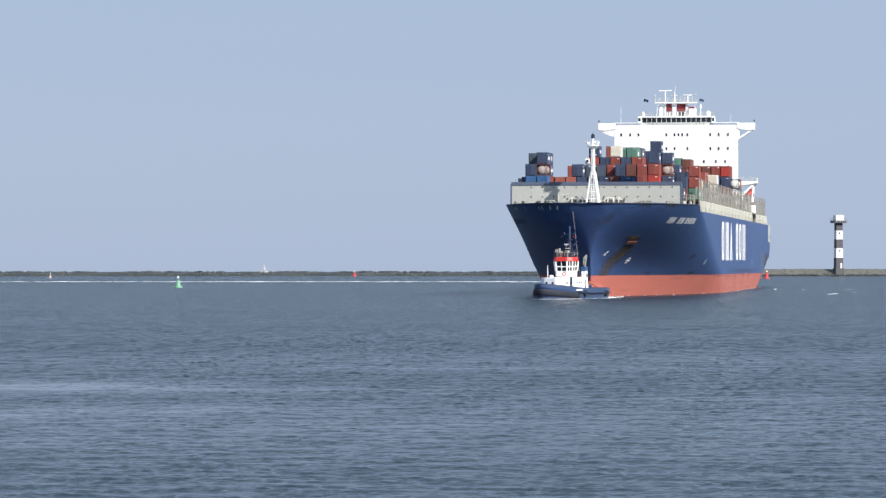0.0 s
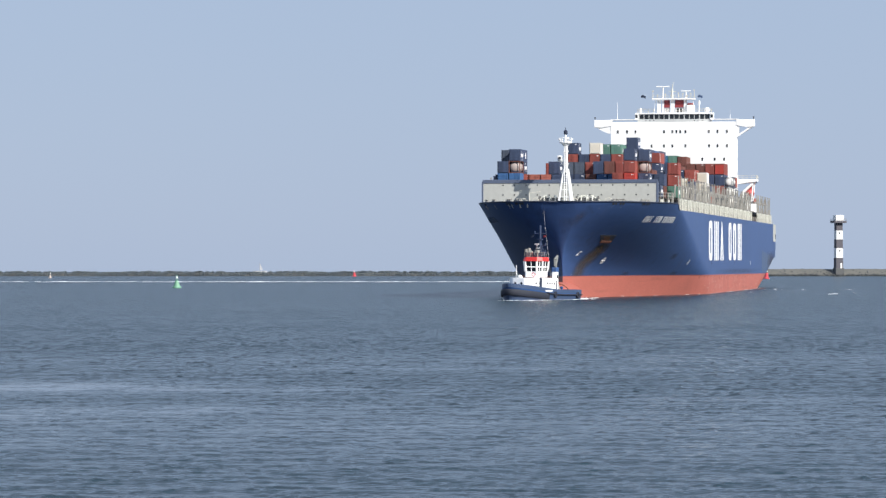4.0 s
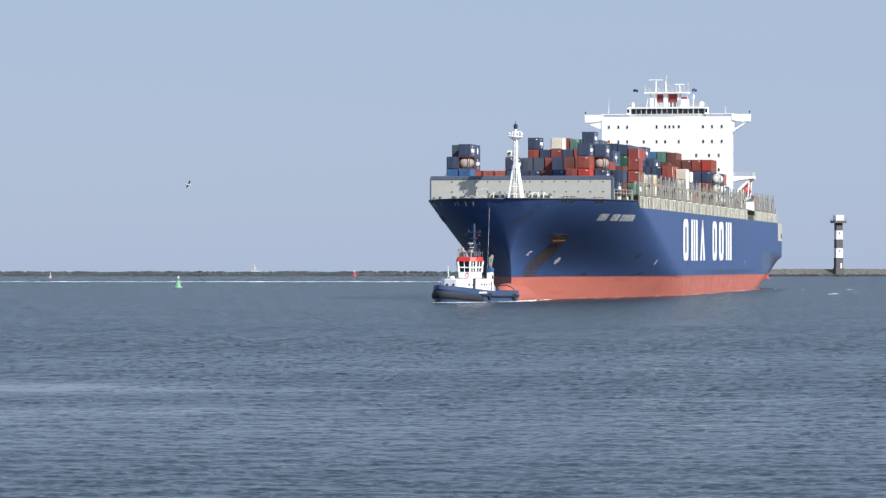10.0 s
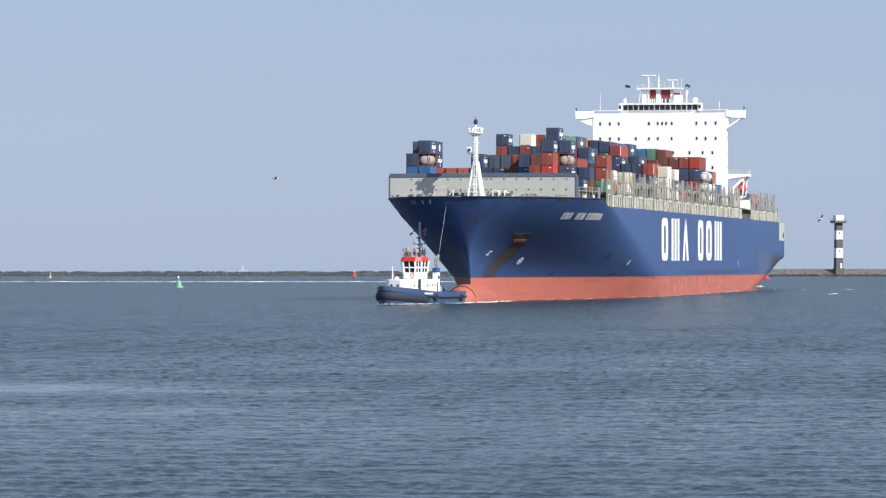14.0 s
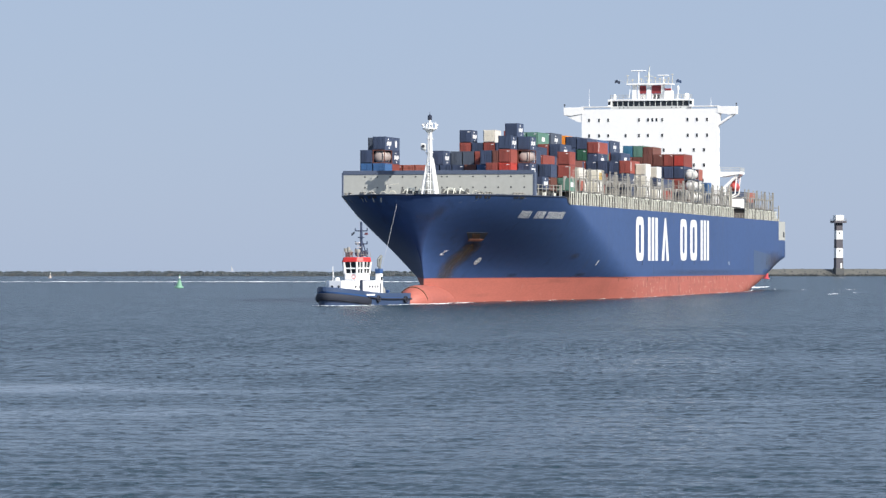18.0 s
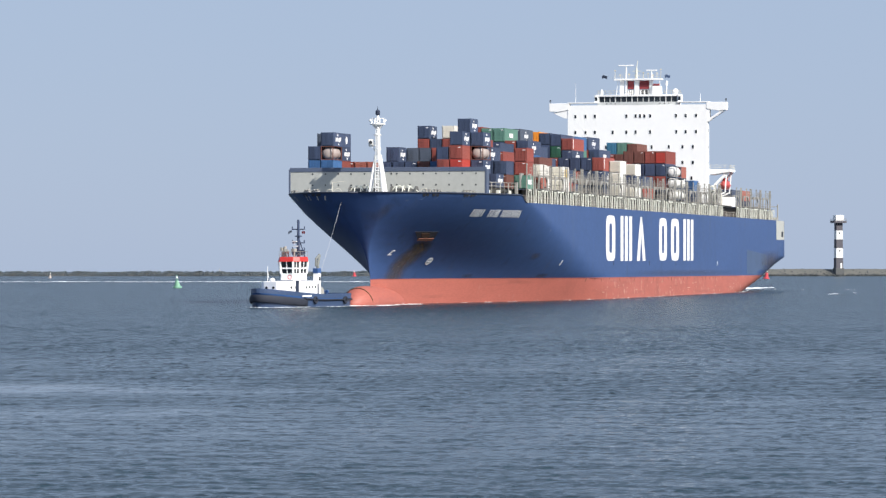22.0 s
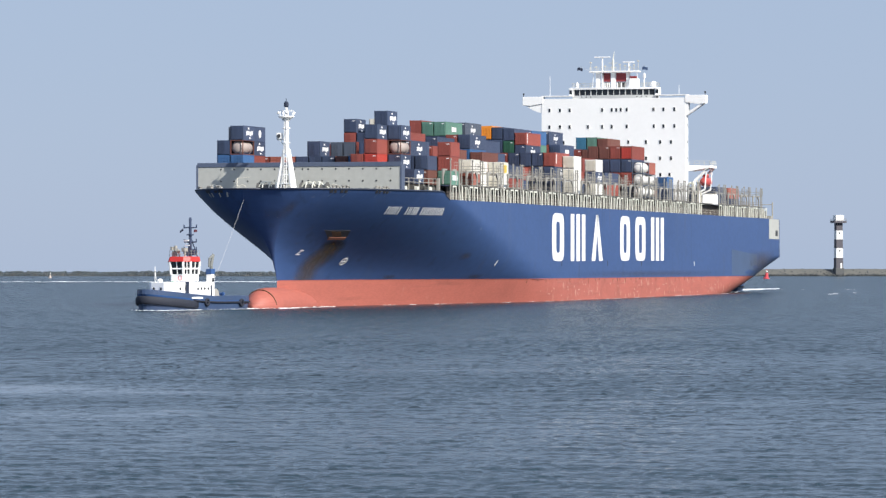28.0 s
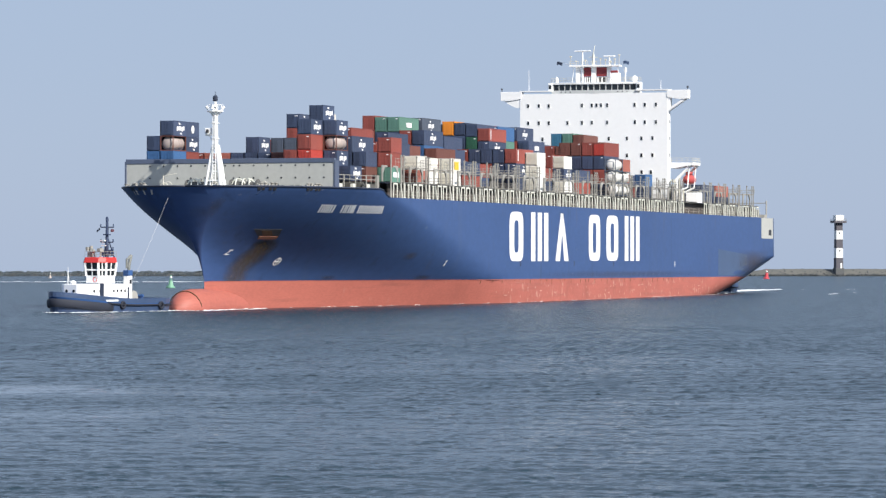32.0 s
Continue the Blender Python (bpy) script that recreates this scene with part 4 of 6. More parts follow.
def build_hull_marks():
    # company lettering on the side, as plain white upright bars
    spans = ((-105.0, -114.4, 3), (-119.9, -132.0, 4), (-137.3, -146.9, 3), (-162.4, -171.3, 3), (-176.3, -185.9, 3), (-191.3, -203.7, 4))
    for a, b, kind in spans:
        w = a - b
        bm = bmesh.new()
        y0, y1 = BEAM + 0.005, BEAM + 0.03
        if kind == 3:
            # a plain upright loop, or a plain wedge in the third place
            if a == -137.3:
                for s0, s1 in ((a, a - 0.33 * w), (b, b + 0.33 * w)):
                    m0, m1 = (s0 + b if s0 == a else s0 + a) / 2 + 0.09 * w * (1 if s0 == a else -1), (a + b) / 2 - 0.11 * w * (1 if s0 == a else -1)
                    lo = [bm.verts.new((x, y, z)) for y in (y0, y1) for x, z in ((s0, 7.95), (s1, 7.95), (m1, 17.5), (m0, 17.5))]
                    for f in ((0, 1, 2, 3), (7, 6, 5, 4), (0, 4, 5, 1), (1, 5, 6, 2), (2, 6, 7, 3), (3, 7, 4, 0)):
                        bm.faces.new([lo[i] for i in f])
            else:
                rows = []
                for rx, rz, n in ((0.5 * w, 4.775, 5.0), (0.16 * w, 3.1, 5.0)):
                    rows.append([[bm.verts.new(((a + b) / 2 + rx * math.copysign(abs(math.cos(q)) ** (2 / n), math.cos(q)), y,
                                                12.725 + rz * math.copysign(abs(math.sin(q)) ** (2 / n), math.sin(q)))) for q in [math.pi * k / 16 for k in range(32)]] for y in (y0, y1)])
                for k in range(32):
                    j = (k + 1) % 32
                    (o0, o1), (i0, i1) = rows
                    for f in ((o1[k], o1[j], i1[j], i1[k]), (o0[k], o0[j], o1[j], o1[k]), (i0[k], i0[j], i1[j], i1[k]), (o0[k], o0[j], i0[j], i0[k])):
                        bm.faces.new(f)
        else:
            for k in range(3):
                c = a - w * (0.12 + 0.38 * k)
                box(bm, c - 0.12 * w, c + 0.12 * w, y0, y1, 7.95, 17.5)
        part("lettering_bar", bm, LETTER, ship, "white painted lettering bars on the hull")
    # the name on the bow: groups of slanted strokes
    x0 = -11.9
    for width, strokes in ((1.25, 2), (1.7, 3), (1.35, 2), (1.95, 0), (1.35, 2), (1.35, 2), (1.6, 3), (0.95, 0)) + ((1.26, 2),) * 7:
        for k in range(strokes):
            at = x0 - (width - 0.6) * k / max(1, strokes - 1)
            # starboard strokes: white lettering dulled to blue, that side's shade in the colour
            for side, tall in ((1, 1.3), (-1, 1.1)):
                bm = bmesh.new()
                hull_patch(bm, lambda u, v: (at - 0.34 * u - 0.8 * (1 - v), 16.3 + tall * v), 2, 3, side, 0.05, 0.04)
                part("name_bar", bm, LETTER if side > 0 else FADED_SHADED_BLUE, ship, "white slanted stroke of the ship's name" if side > 0 else "slanted stroke of the ship's name, its shade put into a dull blue")
        x0 -= width
    # thruster mark: ring and cross
    p, nrm = on_hull(-17.3, 8.0, 1, 0.07)
    q = nrm.to_track_quat("X", "Z").to_matrix().to_4x4()
    bm = bmesh.new()
    ring(bm, (0, 0, 0), 0.82, 0.12, "x", 24, 6)
    for v in bm.verts:
        v.co.x *= 0.2
    box(bm, -0.02, 0.05, -0.75, 0.75, -0.08, 0.08)
    box(bm, -0.02, 0.05, -0.08, 0.08, -0.75, 0.75)
    mk = part("thruster_mark", bm, LETTER, ship, "white ring and cross painted on the bow")
    mk.matrix_basis = Matrix.Translation(p) @ q
    bm = bmesh.new()
    hull_patch(bm, lambda u, v: (-2.7 - 1.1 * u, 9.15 + 0.11 * v), 3, 1, 1, 0.06, 0.04)
    hull_patch(bm, lambda u, v: (-2.75 - 0.16 * u - 0.75 * v, 9.15 + 0.85 * v), 1, 3, 1, 0.06, 0.04)
    hull_patch(bm, lambda u, v: (-3.1 - 0.8 * u, 9.85 + 0.1 * v), 3, 1, 1, 0.06, 0.04)
    part("bulb_mark", bm, LETTER, ship, "white bulb mark painted on the bow")
    # small fenders and discharge marks along the side
    for x in (-69, -112.5, -151, -182, -235, -300):
        bm = bmesh.new()
        hull_patch(bm, lambda u, v: (x - 0.35 * u, 7.2 + 1.0 * v), 1, 2, 1, 0.03, 0.03)
        part("tug_mark", bm, LETTER if x in (-69, -235) else DARK, ship)
    # dark drips under the paint line, and patches scraped pale above the water
    rnd = random.Random(21)
    for i in range(34):
        x = -88 - 4.6 * i - rnd.uniform(0, 3.5)
        tall, wide = rnd.uniform(0.25, 1.0), rnd.uniform(0.12, 0.3)
        bm = bmesh.new()
        hull_patch(bm, lambda u, v: (x - wide * u, 4.6 - tall * (1 - v)), 1, 2, 1, 0.03, 0.02)
        part("drip_mark", bm, WEED, ship, "dark drip below the paint line")
    for i in range(46):
        x, z = -96 - rnd.uniform(0, 170), rnd.uniform(0.9, 3.6)
        wide, tall = rnd.choice((0.25, 0.3, 0.4, 1.6)), rnd.uniform(0.1, 0.4)
        tall = 0.12 if wide > 1 else tall
        bm = bmesh.new()
        hull_patch(bm, lambda u, v: (x - wide * u, z + tall * v), 2, 1, 1, 0.03, 0.02)
        part("scraped_patch", bm, SCRAPED, ship, "pale scraped paint near the water")
    stain_patch(lambda u, v: (-296 - 36 * u, 4.8 + 6.5 * v), "grey-brown grime under the counter", 0.45)
    stain_patch(lambda u, v: (-120 - 150 * u, 4.7 + 1.6 * v), "grime along the paint line", 0.25)
    bm = bmesh.new()
    hull_patch(bm, lambda u, v: (-277 - 30 * u, 5.0 + (6.2 - 1.2 * u) * v), 20, 4, 1, 0.012, 0.012)
    part("paint_patch", bm, FADED_SHADED_BLUE, ship, "faded lighter blue repaint at the quarter")
    # grey mooring port at the quarter
    bm = bmesh.new()
    hull_patch(bm, lambda u, v: (-322.5 - 14.2 * u, 14.0 + 5.05 * v), 6, 2, 1, 0.05, 0.06)
    mp = part("mooring_port", bm, WALL_GREY, ship, "pale grey mooring opening at the stern quarter")
    # fairlead: a black plate carries the shade of its opening
    bm = bmesh.new()
    hull_patch(bm, lambda u, v: (-330.5 - 3.2 * u, 14.8 + 1.4 * v), 2, 2, 1, 0.07, 0.03)
    part("fairlead_opening", bm, DARK, mp)


build_hull_marks()


def build_house():
    house = part("bridge_tower", _house_block(), WHITE, ship, "tall white accommodation tower")
    bm = bmesh.new()
    box(bm, 0.0, 0.05, -0.34, 0.34, -0.54, 0.54)
    frame_me = mesh_of("window", bm, WHITE)
    bm = bmesh.new()
    box(bm, 0.03, 0.07, -0.24, 0.24, -0.42, 0.42)
    pane_me = mesh_of("pane", bm, GLASS)
    rows = ((43.45, (-15.62, -13.06, -10.69, -2.78, -0.46, 0.66, 1.73, 3.17, 9.65, 12.05, 14.65)), (39.5, (-15.62, -13.06, -10.69, -6.22, -2.78, -0.46, 3.17, 9.71, 12.05, 14.65)),
            (35.8, (-12.18, -7.9, -2.9, 0.08, 3.55, 7.84, 11.25, 13.85)), (31.95, (-7.9, -2.9, 3.55, 7.84, 11.25, 13.85)), (28.1, (-2.9, 3.55, 11.3, 13.5)))
    for z, ys in rows:
        for y in ys:
            w = share("window", frame_me, house, pose(-247.0, y, z))
            share("pane", pane_me, w, Matrix.Identity(4))
    for z in (43.45, 39.7, 35.8, 32.0):
        w = share("window", frame_me, house, pose(-248.4, 17.4, z, 0, 0, 90))
        share("pane", pane_me, w, Matrix.Identity(4))
    # bridge wings with their braces
    for s in (1, -1):
        bm = bmesh.new()
        prof = [(17.2, 45.1), (20.2, 44.6), (22.2, 44.75), (22.25, 46.75), (17.2, 46.75)]
        _slab(bm, prof, -248.9, -246.9, s)
        wing = part("bridge_wing", bm, WHITE, ship, "white overhanging bridge wing", bevel=0.05)
        for x0 in (-247.5, -248.8):
            bm = bmesh.new()
            if s > 0:
                _slab(bm, [(17.2, 41.7), (22.0, 44.9), (21.2, 44.9), (17.2, 42.35)], x0, x0 + 0.4, s)
                _slab(bm, [(17.3, 42.2), (18.0, 42.6), (18.0, 45.0), (17.3, 45.05)], x0 + 0.02, x0 + 0.38, s)
            else:
                _slab(bm, [(17.2, 42.9), (18.6, 43.1), (20.3, 43.9), (22.0, 45.0), (17.2, 45.05)], x0, x0 + 0.4, s)
            part("wing_brace", bm, WHITE, wing, "open wing brace" if s > 0 else "curved plate brace")
        bm = bmesh.new()
        rod(bm, (-247.3, s * 22.0, 46.75), (-247.3, s * 22.0, 47.3), 0.08)
        box(bm, -247.5, -247.1, s * 22.0 - 0.16, s * 22.0 + 0.16, 47.2, 47.6)
        part("wing_light", bm, DARK, wing)
    # wheelhouse
    bm = bmesh.new()
    prism(bm, [(-247.6, -10.2), (-247.05, -4.2), (-246.95, 0), (-247.05, 4.2), (-247.6, 10.2), (-250.8, 10.2), (-250.8, -10.2)], 46.2, 46.95)
    wh = part("wheelhouse", bm, HOUSE_GREY, ship, "pale grey wheelhouse with a band of windows")
    bm = bmesh.new()
    prism(bm, [(-247.9, -9.7), (-247.3, -4.2), (-247.2, 0), (-247.3, 4.2), (-247.9, 9.7), (-250.4, 9.7), (-250.4, -9.7)], 46.95, 48.3)
    part("window_band", bm, GLASS, wh, "dark wheelhouse glazing")
    for i in range(15):
        bm = bmesh.new()
        y = -9.8 + 1.4 * i
        xf = -247.15 - (abs(y) / 10) ** 1.6 * 0.6
        box(bm, xf - 0.05, xf + 0.12, y - 0.07 - 0.06 * (i % 3 == 0), y + 0.07 + 0.06 * (i % 3 == 0), 46.9, 48.35)
        part("mullion", bm, HOUSE_GREY, wh)
    bm = bmesh.new()
    prism(bm, [(-247.5, -10.4), (-246.85, -4.2), (-246.75, 0), (-246.85, 4.2), (-247.5, 10.4), (-251.0, 10.4), (-251.0, -10.4)], 48.3, 48.75)
    part("wheelhouse_roof", bm, WHITE, wh, bevel=0.05)
    bm = bmesh.new()
    box(bm, -249.5, -246.9, -17.7, -9.9, 46.72, 46.95)
    part("wing_deck", bm, WHITE, wh)
    bm = bmesh.new()
    box(bm, -249.5, -246.9, 9.9, 17.7, 46.72, 46.95)
    part("wing_deck", bm, WHITE, wh)
    bm = bmesh.new()
    _rail(bm, [(-247.5, -10.2), (-247.0, -4.2), (-246.9, 0), (-247.0, 4.2), (-247.5, 10.2), (-250.8, 10.2), (-250.8, -10.2), (-247.5, -10.2)], 48.75, 1.05, 1.4, 0.035)
    part("roof_rail", bm, CREAM, wh)
    # radar mast, its red boards and yards
    bm = bmesh.new()
    box(bm, -252.5, -251.5, -2.0, -0.95, 48.75, 52.4)
    rm = part("radar_mast", bm, WHITE, ship, "white radar mast over the wheelhouse")
    rm.matrix_basis = pose(2.2, 0.8, 0)
    for y, w in ((-5.2, 0.5), (2.1, 0.4), (-4.1, 0.18)):
        bm = bmesh.new()
        box(bm, -252.5, -251.5, y - w, y + w, 48.75, 52.4)
        part("mast_leg", bm, WHITE, rm)
    for y in (-6.6, 4.6):
        bm = bmesh.new()
        rod(bm, (-251.5, y, 48.75), (-251.5, y * 0.93, 52.4), 0.07)
        part("mast_strut", bm, WHITE, rm)
    for ya, yb in ((-3.8, -2.2), (-0.8, 1.7)):
        bm = bmesh.new()
        box(bm, -252.2, -251.7, ya, yb, 50.2, 52.3)
        part("funnel_panel", bm, DULL_RED, rm, "dull red funnel front", bevel=0.05)
        bm = bmesh.new()
        box(bm, -252.2, -251.9, ya + 0.1, yb - 0.1, 48.9, 50.1)
        part("louvre", bm, DARK, rm)
        for k in range(3):
            bm = bmesh.new()
            yy = ya + 0.3 + (yb - ya - 0.6) * k / 2
            box(bm, -251.9, -251.7, yy - 0.12, yy + 0.12, 48.8, 50.0)
            part("pipe", bm, WHITE, rm)
    bm = bmesh.new()
    box(bm, -252.6, -250.9, 2.6, 4.7, 48.75, 50.9)
    lk = part("flag_locker", bm, WHITE, rm, "white locker with a red cover", bevel=0.05)
    bm = bmesh.new()
    box(bm, -252.4, -250.85, 2.7, 4.3, 50.9, 51.45)
    part("cover", bm, DULL_RED, lk, bevel=0.15)
    bm = bmesh.new()
    box(bm, -253, -250.6, -7.1, 4.9, 52.4, 52.75)
    part("mast_platform", bm, WHITE, rm, bevel=0.04)
    bm = bmesh.new()
    _rail(bm, [(-250.7, -7.0), (-250.7, 4.8)], 52.75, 0.9, 1.1, 0.03)
    for y, hgt in ((-6.9, 2.2), (-5.6, 1.1), (-3.4, 1.3), (0.2, 1.6), (1.4, 1.4), (2.6, 1.0), (3.6, 1.5), (4.6, 2.4)):
        rod(bm, (-251.5, y, 52.75), (-251.5, y, 52.75 + hgt), 0.07, sides=6)
        box(bm, -251.75, -251.25, y - 0.2, y + 0.2, 52.75 + hgt - 0.3, 52.75 + hgt)
    part("navigation_light", bm, CREAM, rm)
    bm = bmesh.new()
    rod(bm, (-251.5, -1.5, 52.7), (-251.5, -1.5, 55.4), 0.32, 0.24)
    rod(bm, (-251.5, -1.5, 55.4), (-251.5, -1.2, 57.3), 0.14, 0.06)
    rod(bm, (-251.5, -2.5, 54.6), (-251.5, -0.4, 54.6), 0.08)
    rod(bm, (-251.5, -2.1, 53.6), (-251.5, -0.8, 53.6), 0.1)
    part("mast_top", bm, PALE_CREAM, rm)
    for y, z, w in ((-4.1, 55.9, 1.9), (2.3, 54.65, 1.35)):
        bm = bmesh.new()
        rod(bm, (-251.5, y, 52.7), (-251.5, y, z), 0.22, 0.18)
        box(bm, -251.8, -251.2, y - w, y + w, z, z + 0.26)
        part("radar_scanner", bm, WHITE, rm, "white turning radar bar", bevel=0.05)
    for y, z, s in ((8.9, 48.9, 0.75), (6.7, 50.9, 0.32), (-9.6, 48.8, 0.4)):
        bm = bmesh.new()
        lathe(bm, [(s * 0.5, 48.75), (s * 0.5, z), (s * 0.95, z + 0.2), (s, z + 0.7), (s * 0.7, z + 1.2), (s * 0.1, z + 1.4)], 14, (-250.0, y, 0))
        part("satellite_dome", bm, WHITE, wh, "white satellite dome", smooth=True)
    bm = bmesh.new()
    rod(bm, (-248.6, -15.9, 46.7), (-248.6, -15.9, 51.7), 0.07, 0.04, 6)
    rod(bm, (-248.6, 15.4, 46.7), (-248.6, 15.4, 49.2), 0.06, 0.04, 6)
    part("whip_aerial", bm, WHITE, wh)
    for y, c in ((-9.6, TUG_NAVY), (6.2, FADED_SHADED_BLUE)):
        bm = bmesh.new()
        for k in range(5):
            z0 = 52.9 + 0.12 * math.sin(k * 1.3)
            box(bm, -251.5 + 0.1 * math.sin(k), -251.45 + 0.1 * math.sin(k), y - 0.6 + 0.26 * k, y - 0.34 + 0.26 * k, z0, z0 + 0.7)
        part("signal_flag", bm, c, rm, "small flag at the yard")
        bm = bmesh.new()
        rod(bm, (-251.5, -7.0 if y < 0 else 4.8, 52.7), (-251.5, y, 54.0), 0.025, sides=5)
        part("halyard", bm, ROPE, rm)
    # funnel block behind
    bm = bmesh.new()
    box(bm, -268, -259, -6, 6, 19.1, 47.5)
    part("funnel_casing", bm, WHITE, ship, "white funnel casing behind the tower", bevel=0.2)
    # lifeboat station on the port side
    bm = bmesh.new()
    _slab(bm, [(17.4, 29.0), (22.6, 29.7), (22.6, 30.3), (17.4, 30.3)], -257.0, -249.7, 1)
    st = part("boat_deck", bm, WHITE, ship, "white boat deck with struts")
    for x in (-250.4, -256.6):
        bm = bmesh.new()
        rod(bm, (x, 22.0, 29.7), (x, 18.6, 26.4), 0.35, sides=8)
        rod(bm, (x, 18.6, 26.4), (x, 18.4, 19.1), 0.35, sides=8)
        rod(bm, (x, 21.6, 29.6), (x, 21.2, 24.6), 0.16, sides=8)
        rod(bm, (x, 21.2, 24.6), (x, 18.5, 23.4), 0.2, sides=8)
        part("davit", bm, WHITE, st)
    for s in (1, -1):
        bm = bmesh.new()
        y0, y1 = sorted((s * 10.0, s * 10.9))
        box(bm, -249.2, -247.25, y0, y1, 46.9, 48.7)
        cb = part("bridge_cabin", bm, WHITE, wh, "white end of the wheelhouse", bevel=0.05)
        bm = bmesh.new()
        y0, y1 = sorted((s * 10.15, s * 10.75))
        box(bm, -247.27, -247.2, y0, y1, 47.3, 48.2)
        part("pane", bm, GLASS, cb)
        for k in range(3):
            bm = bmesh.new()
            yy = s * (5.6 + 1.1 * k)
            rod(bm, (-247.55 - 0.1 * k, yy, 46.55), (-247.0 - 0.1 * k, yy, 46.55), 0.14, sides=10)
            part("scuttle", bm, DARK, wh)
    bm = bmesh.new()
    _rail(bm, [(-249.8, 17.6), (-249.8, 22.5), (-256.9, 22.5)], 30.3, 1.05, 1.3, 0.04)
    part("boat_deck_rail", bm, CREAM, st)
    bm = bmesh.new()
    lathe(bm, [(0.12, -3.3), (0.65, -3.1), (1.05, -2.2), (1.2, -1.0), (1.2, 1.0), (1.05, 2.2), (0.65, 3.1), (0.12, 3.3)], 16, (-256.0, 20.3, 26.5), "x")
    box(bm, -256.6, -254.6, 19.7, 20.9, 27.6, 28.3)
    part("lifeboat", bm, LIFEBOAT, st, "red enclosed lifeboat", smooth=True)
    bm = bmesh.new()
    box(bm, -263, -258.5, 18.8, 21.6, 21.2, 23.6)
    part("winch_house", bm, WHITE, st, bevel=0.1)
    # ladders and vent pipes abreast of the tower
    for x, y, h in ((-241.0, 20.6, 7.2), (-243.2, 20.2, 6.0), (-245.4, 20.6, 7.6), (-249.8, 20.4, 5.0)):
        bm = bmesh.new()
        for dx in (-0.35, 0.35):
            rod(bm, (x + dx, y, 19.1), (x + dx, y, 19.1 + h), 0.09, sides=6)
        for k in range(int(h / 0.6)):
            rod(bm, (x - 0.35, y, 19.4 + 0.6 * k), (x + 0.35, y, 19.4 + 0.6 * k), 0.05, sides=5)
        part("ladder", bm, CREAM, ship, "cream steel ladder")
    for x, y, h in ((-242.1, 19.0, 5.5), (-244.3, 18.6, 6.6), (-246.2, 19.2, 4.6)):
        bm = bmesh.new()
        tube(bm, [(x, y, 19.1), (x + 0.01, y, 19.1 + h), (x, y + 0.5, 19.5 + h), (x, y + 1.0, 19.2 + h)], 0.3, 8)
        part("vent_pipe", bm, PALE_CREAM, ship, "pale vent pipe", smooth=True)


def _house_block():
    bm = bmesh.new()
    box(bm, -249.6, -247.0, -17.55, 17.4, 19.1, 46.2)
    box(bm, -258.5, -249.5, -13.5, 13.0, 19.1, 46.2)
    return bm


def _slab(bm, outline, x0, x1, s):
    """A slab along x on an outline of (y, z), mirrored by s."""
    a = [bm.verts.new((x0, s * y, z)) for y, z in outline]
    b = [bm.verts.new((x1, s * y, z)) for y, z in outline]
    n = len(a)
    for i in range(n):
        bm.faces.new((a[i], a[(i + 1) % n], b[(i + 1) % n], b[i]))
    bm.faces.new(a[::-1])
    bm.faces.new(b)


def _rail(bm, path, z, h, step, r):
    for (ax, ay), (bx, by) in zip(path, path[1:]):
        a, b = Vector((ax, ay, z)), Vector((bx, by, z))
        n = max(1, round((b - a).length / step))
        for i in range(n + 1):
            p = a.lerp(b, i / n)
            rod(bm, p, p + Vector((0, 0, h)), r, sides=5)
        for k in (0.5, 1.0):
            rod(bm, a + Vector((0, 0, h * k)), b + Vector((0, 0, h * k)), r * 0.8, sides=5)


build_house()


# ---- deck edge, hatch covers and lashing bridges ----
BAYS = [-14.1 - 14.35 * i for i in range(16)]
AFT_BAYS = [-273.5 - 14.7 * i for i in range(4)]
HATCH_Z = 21.8


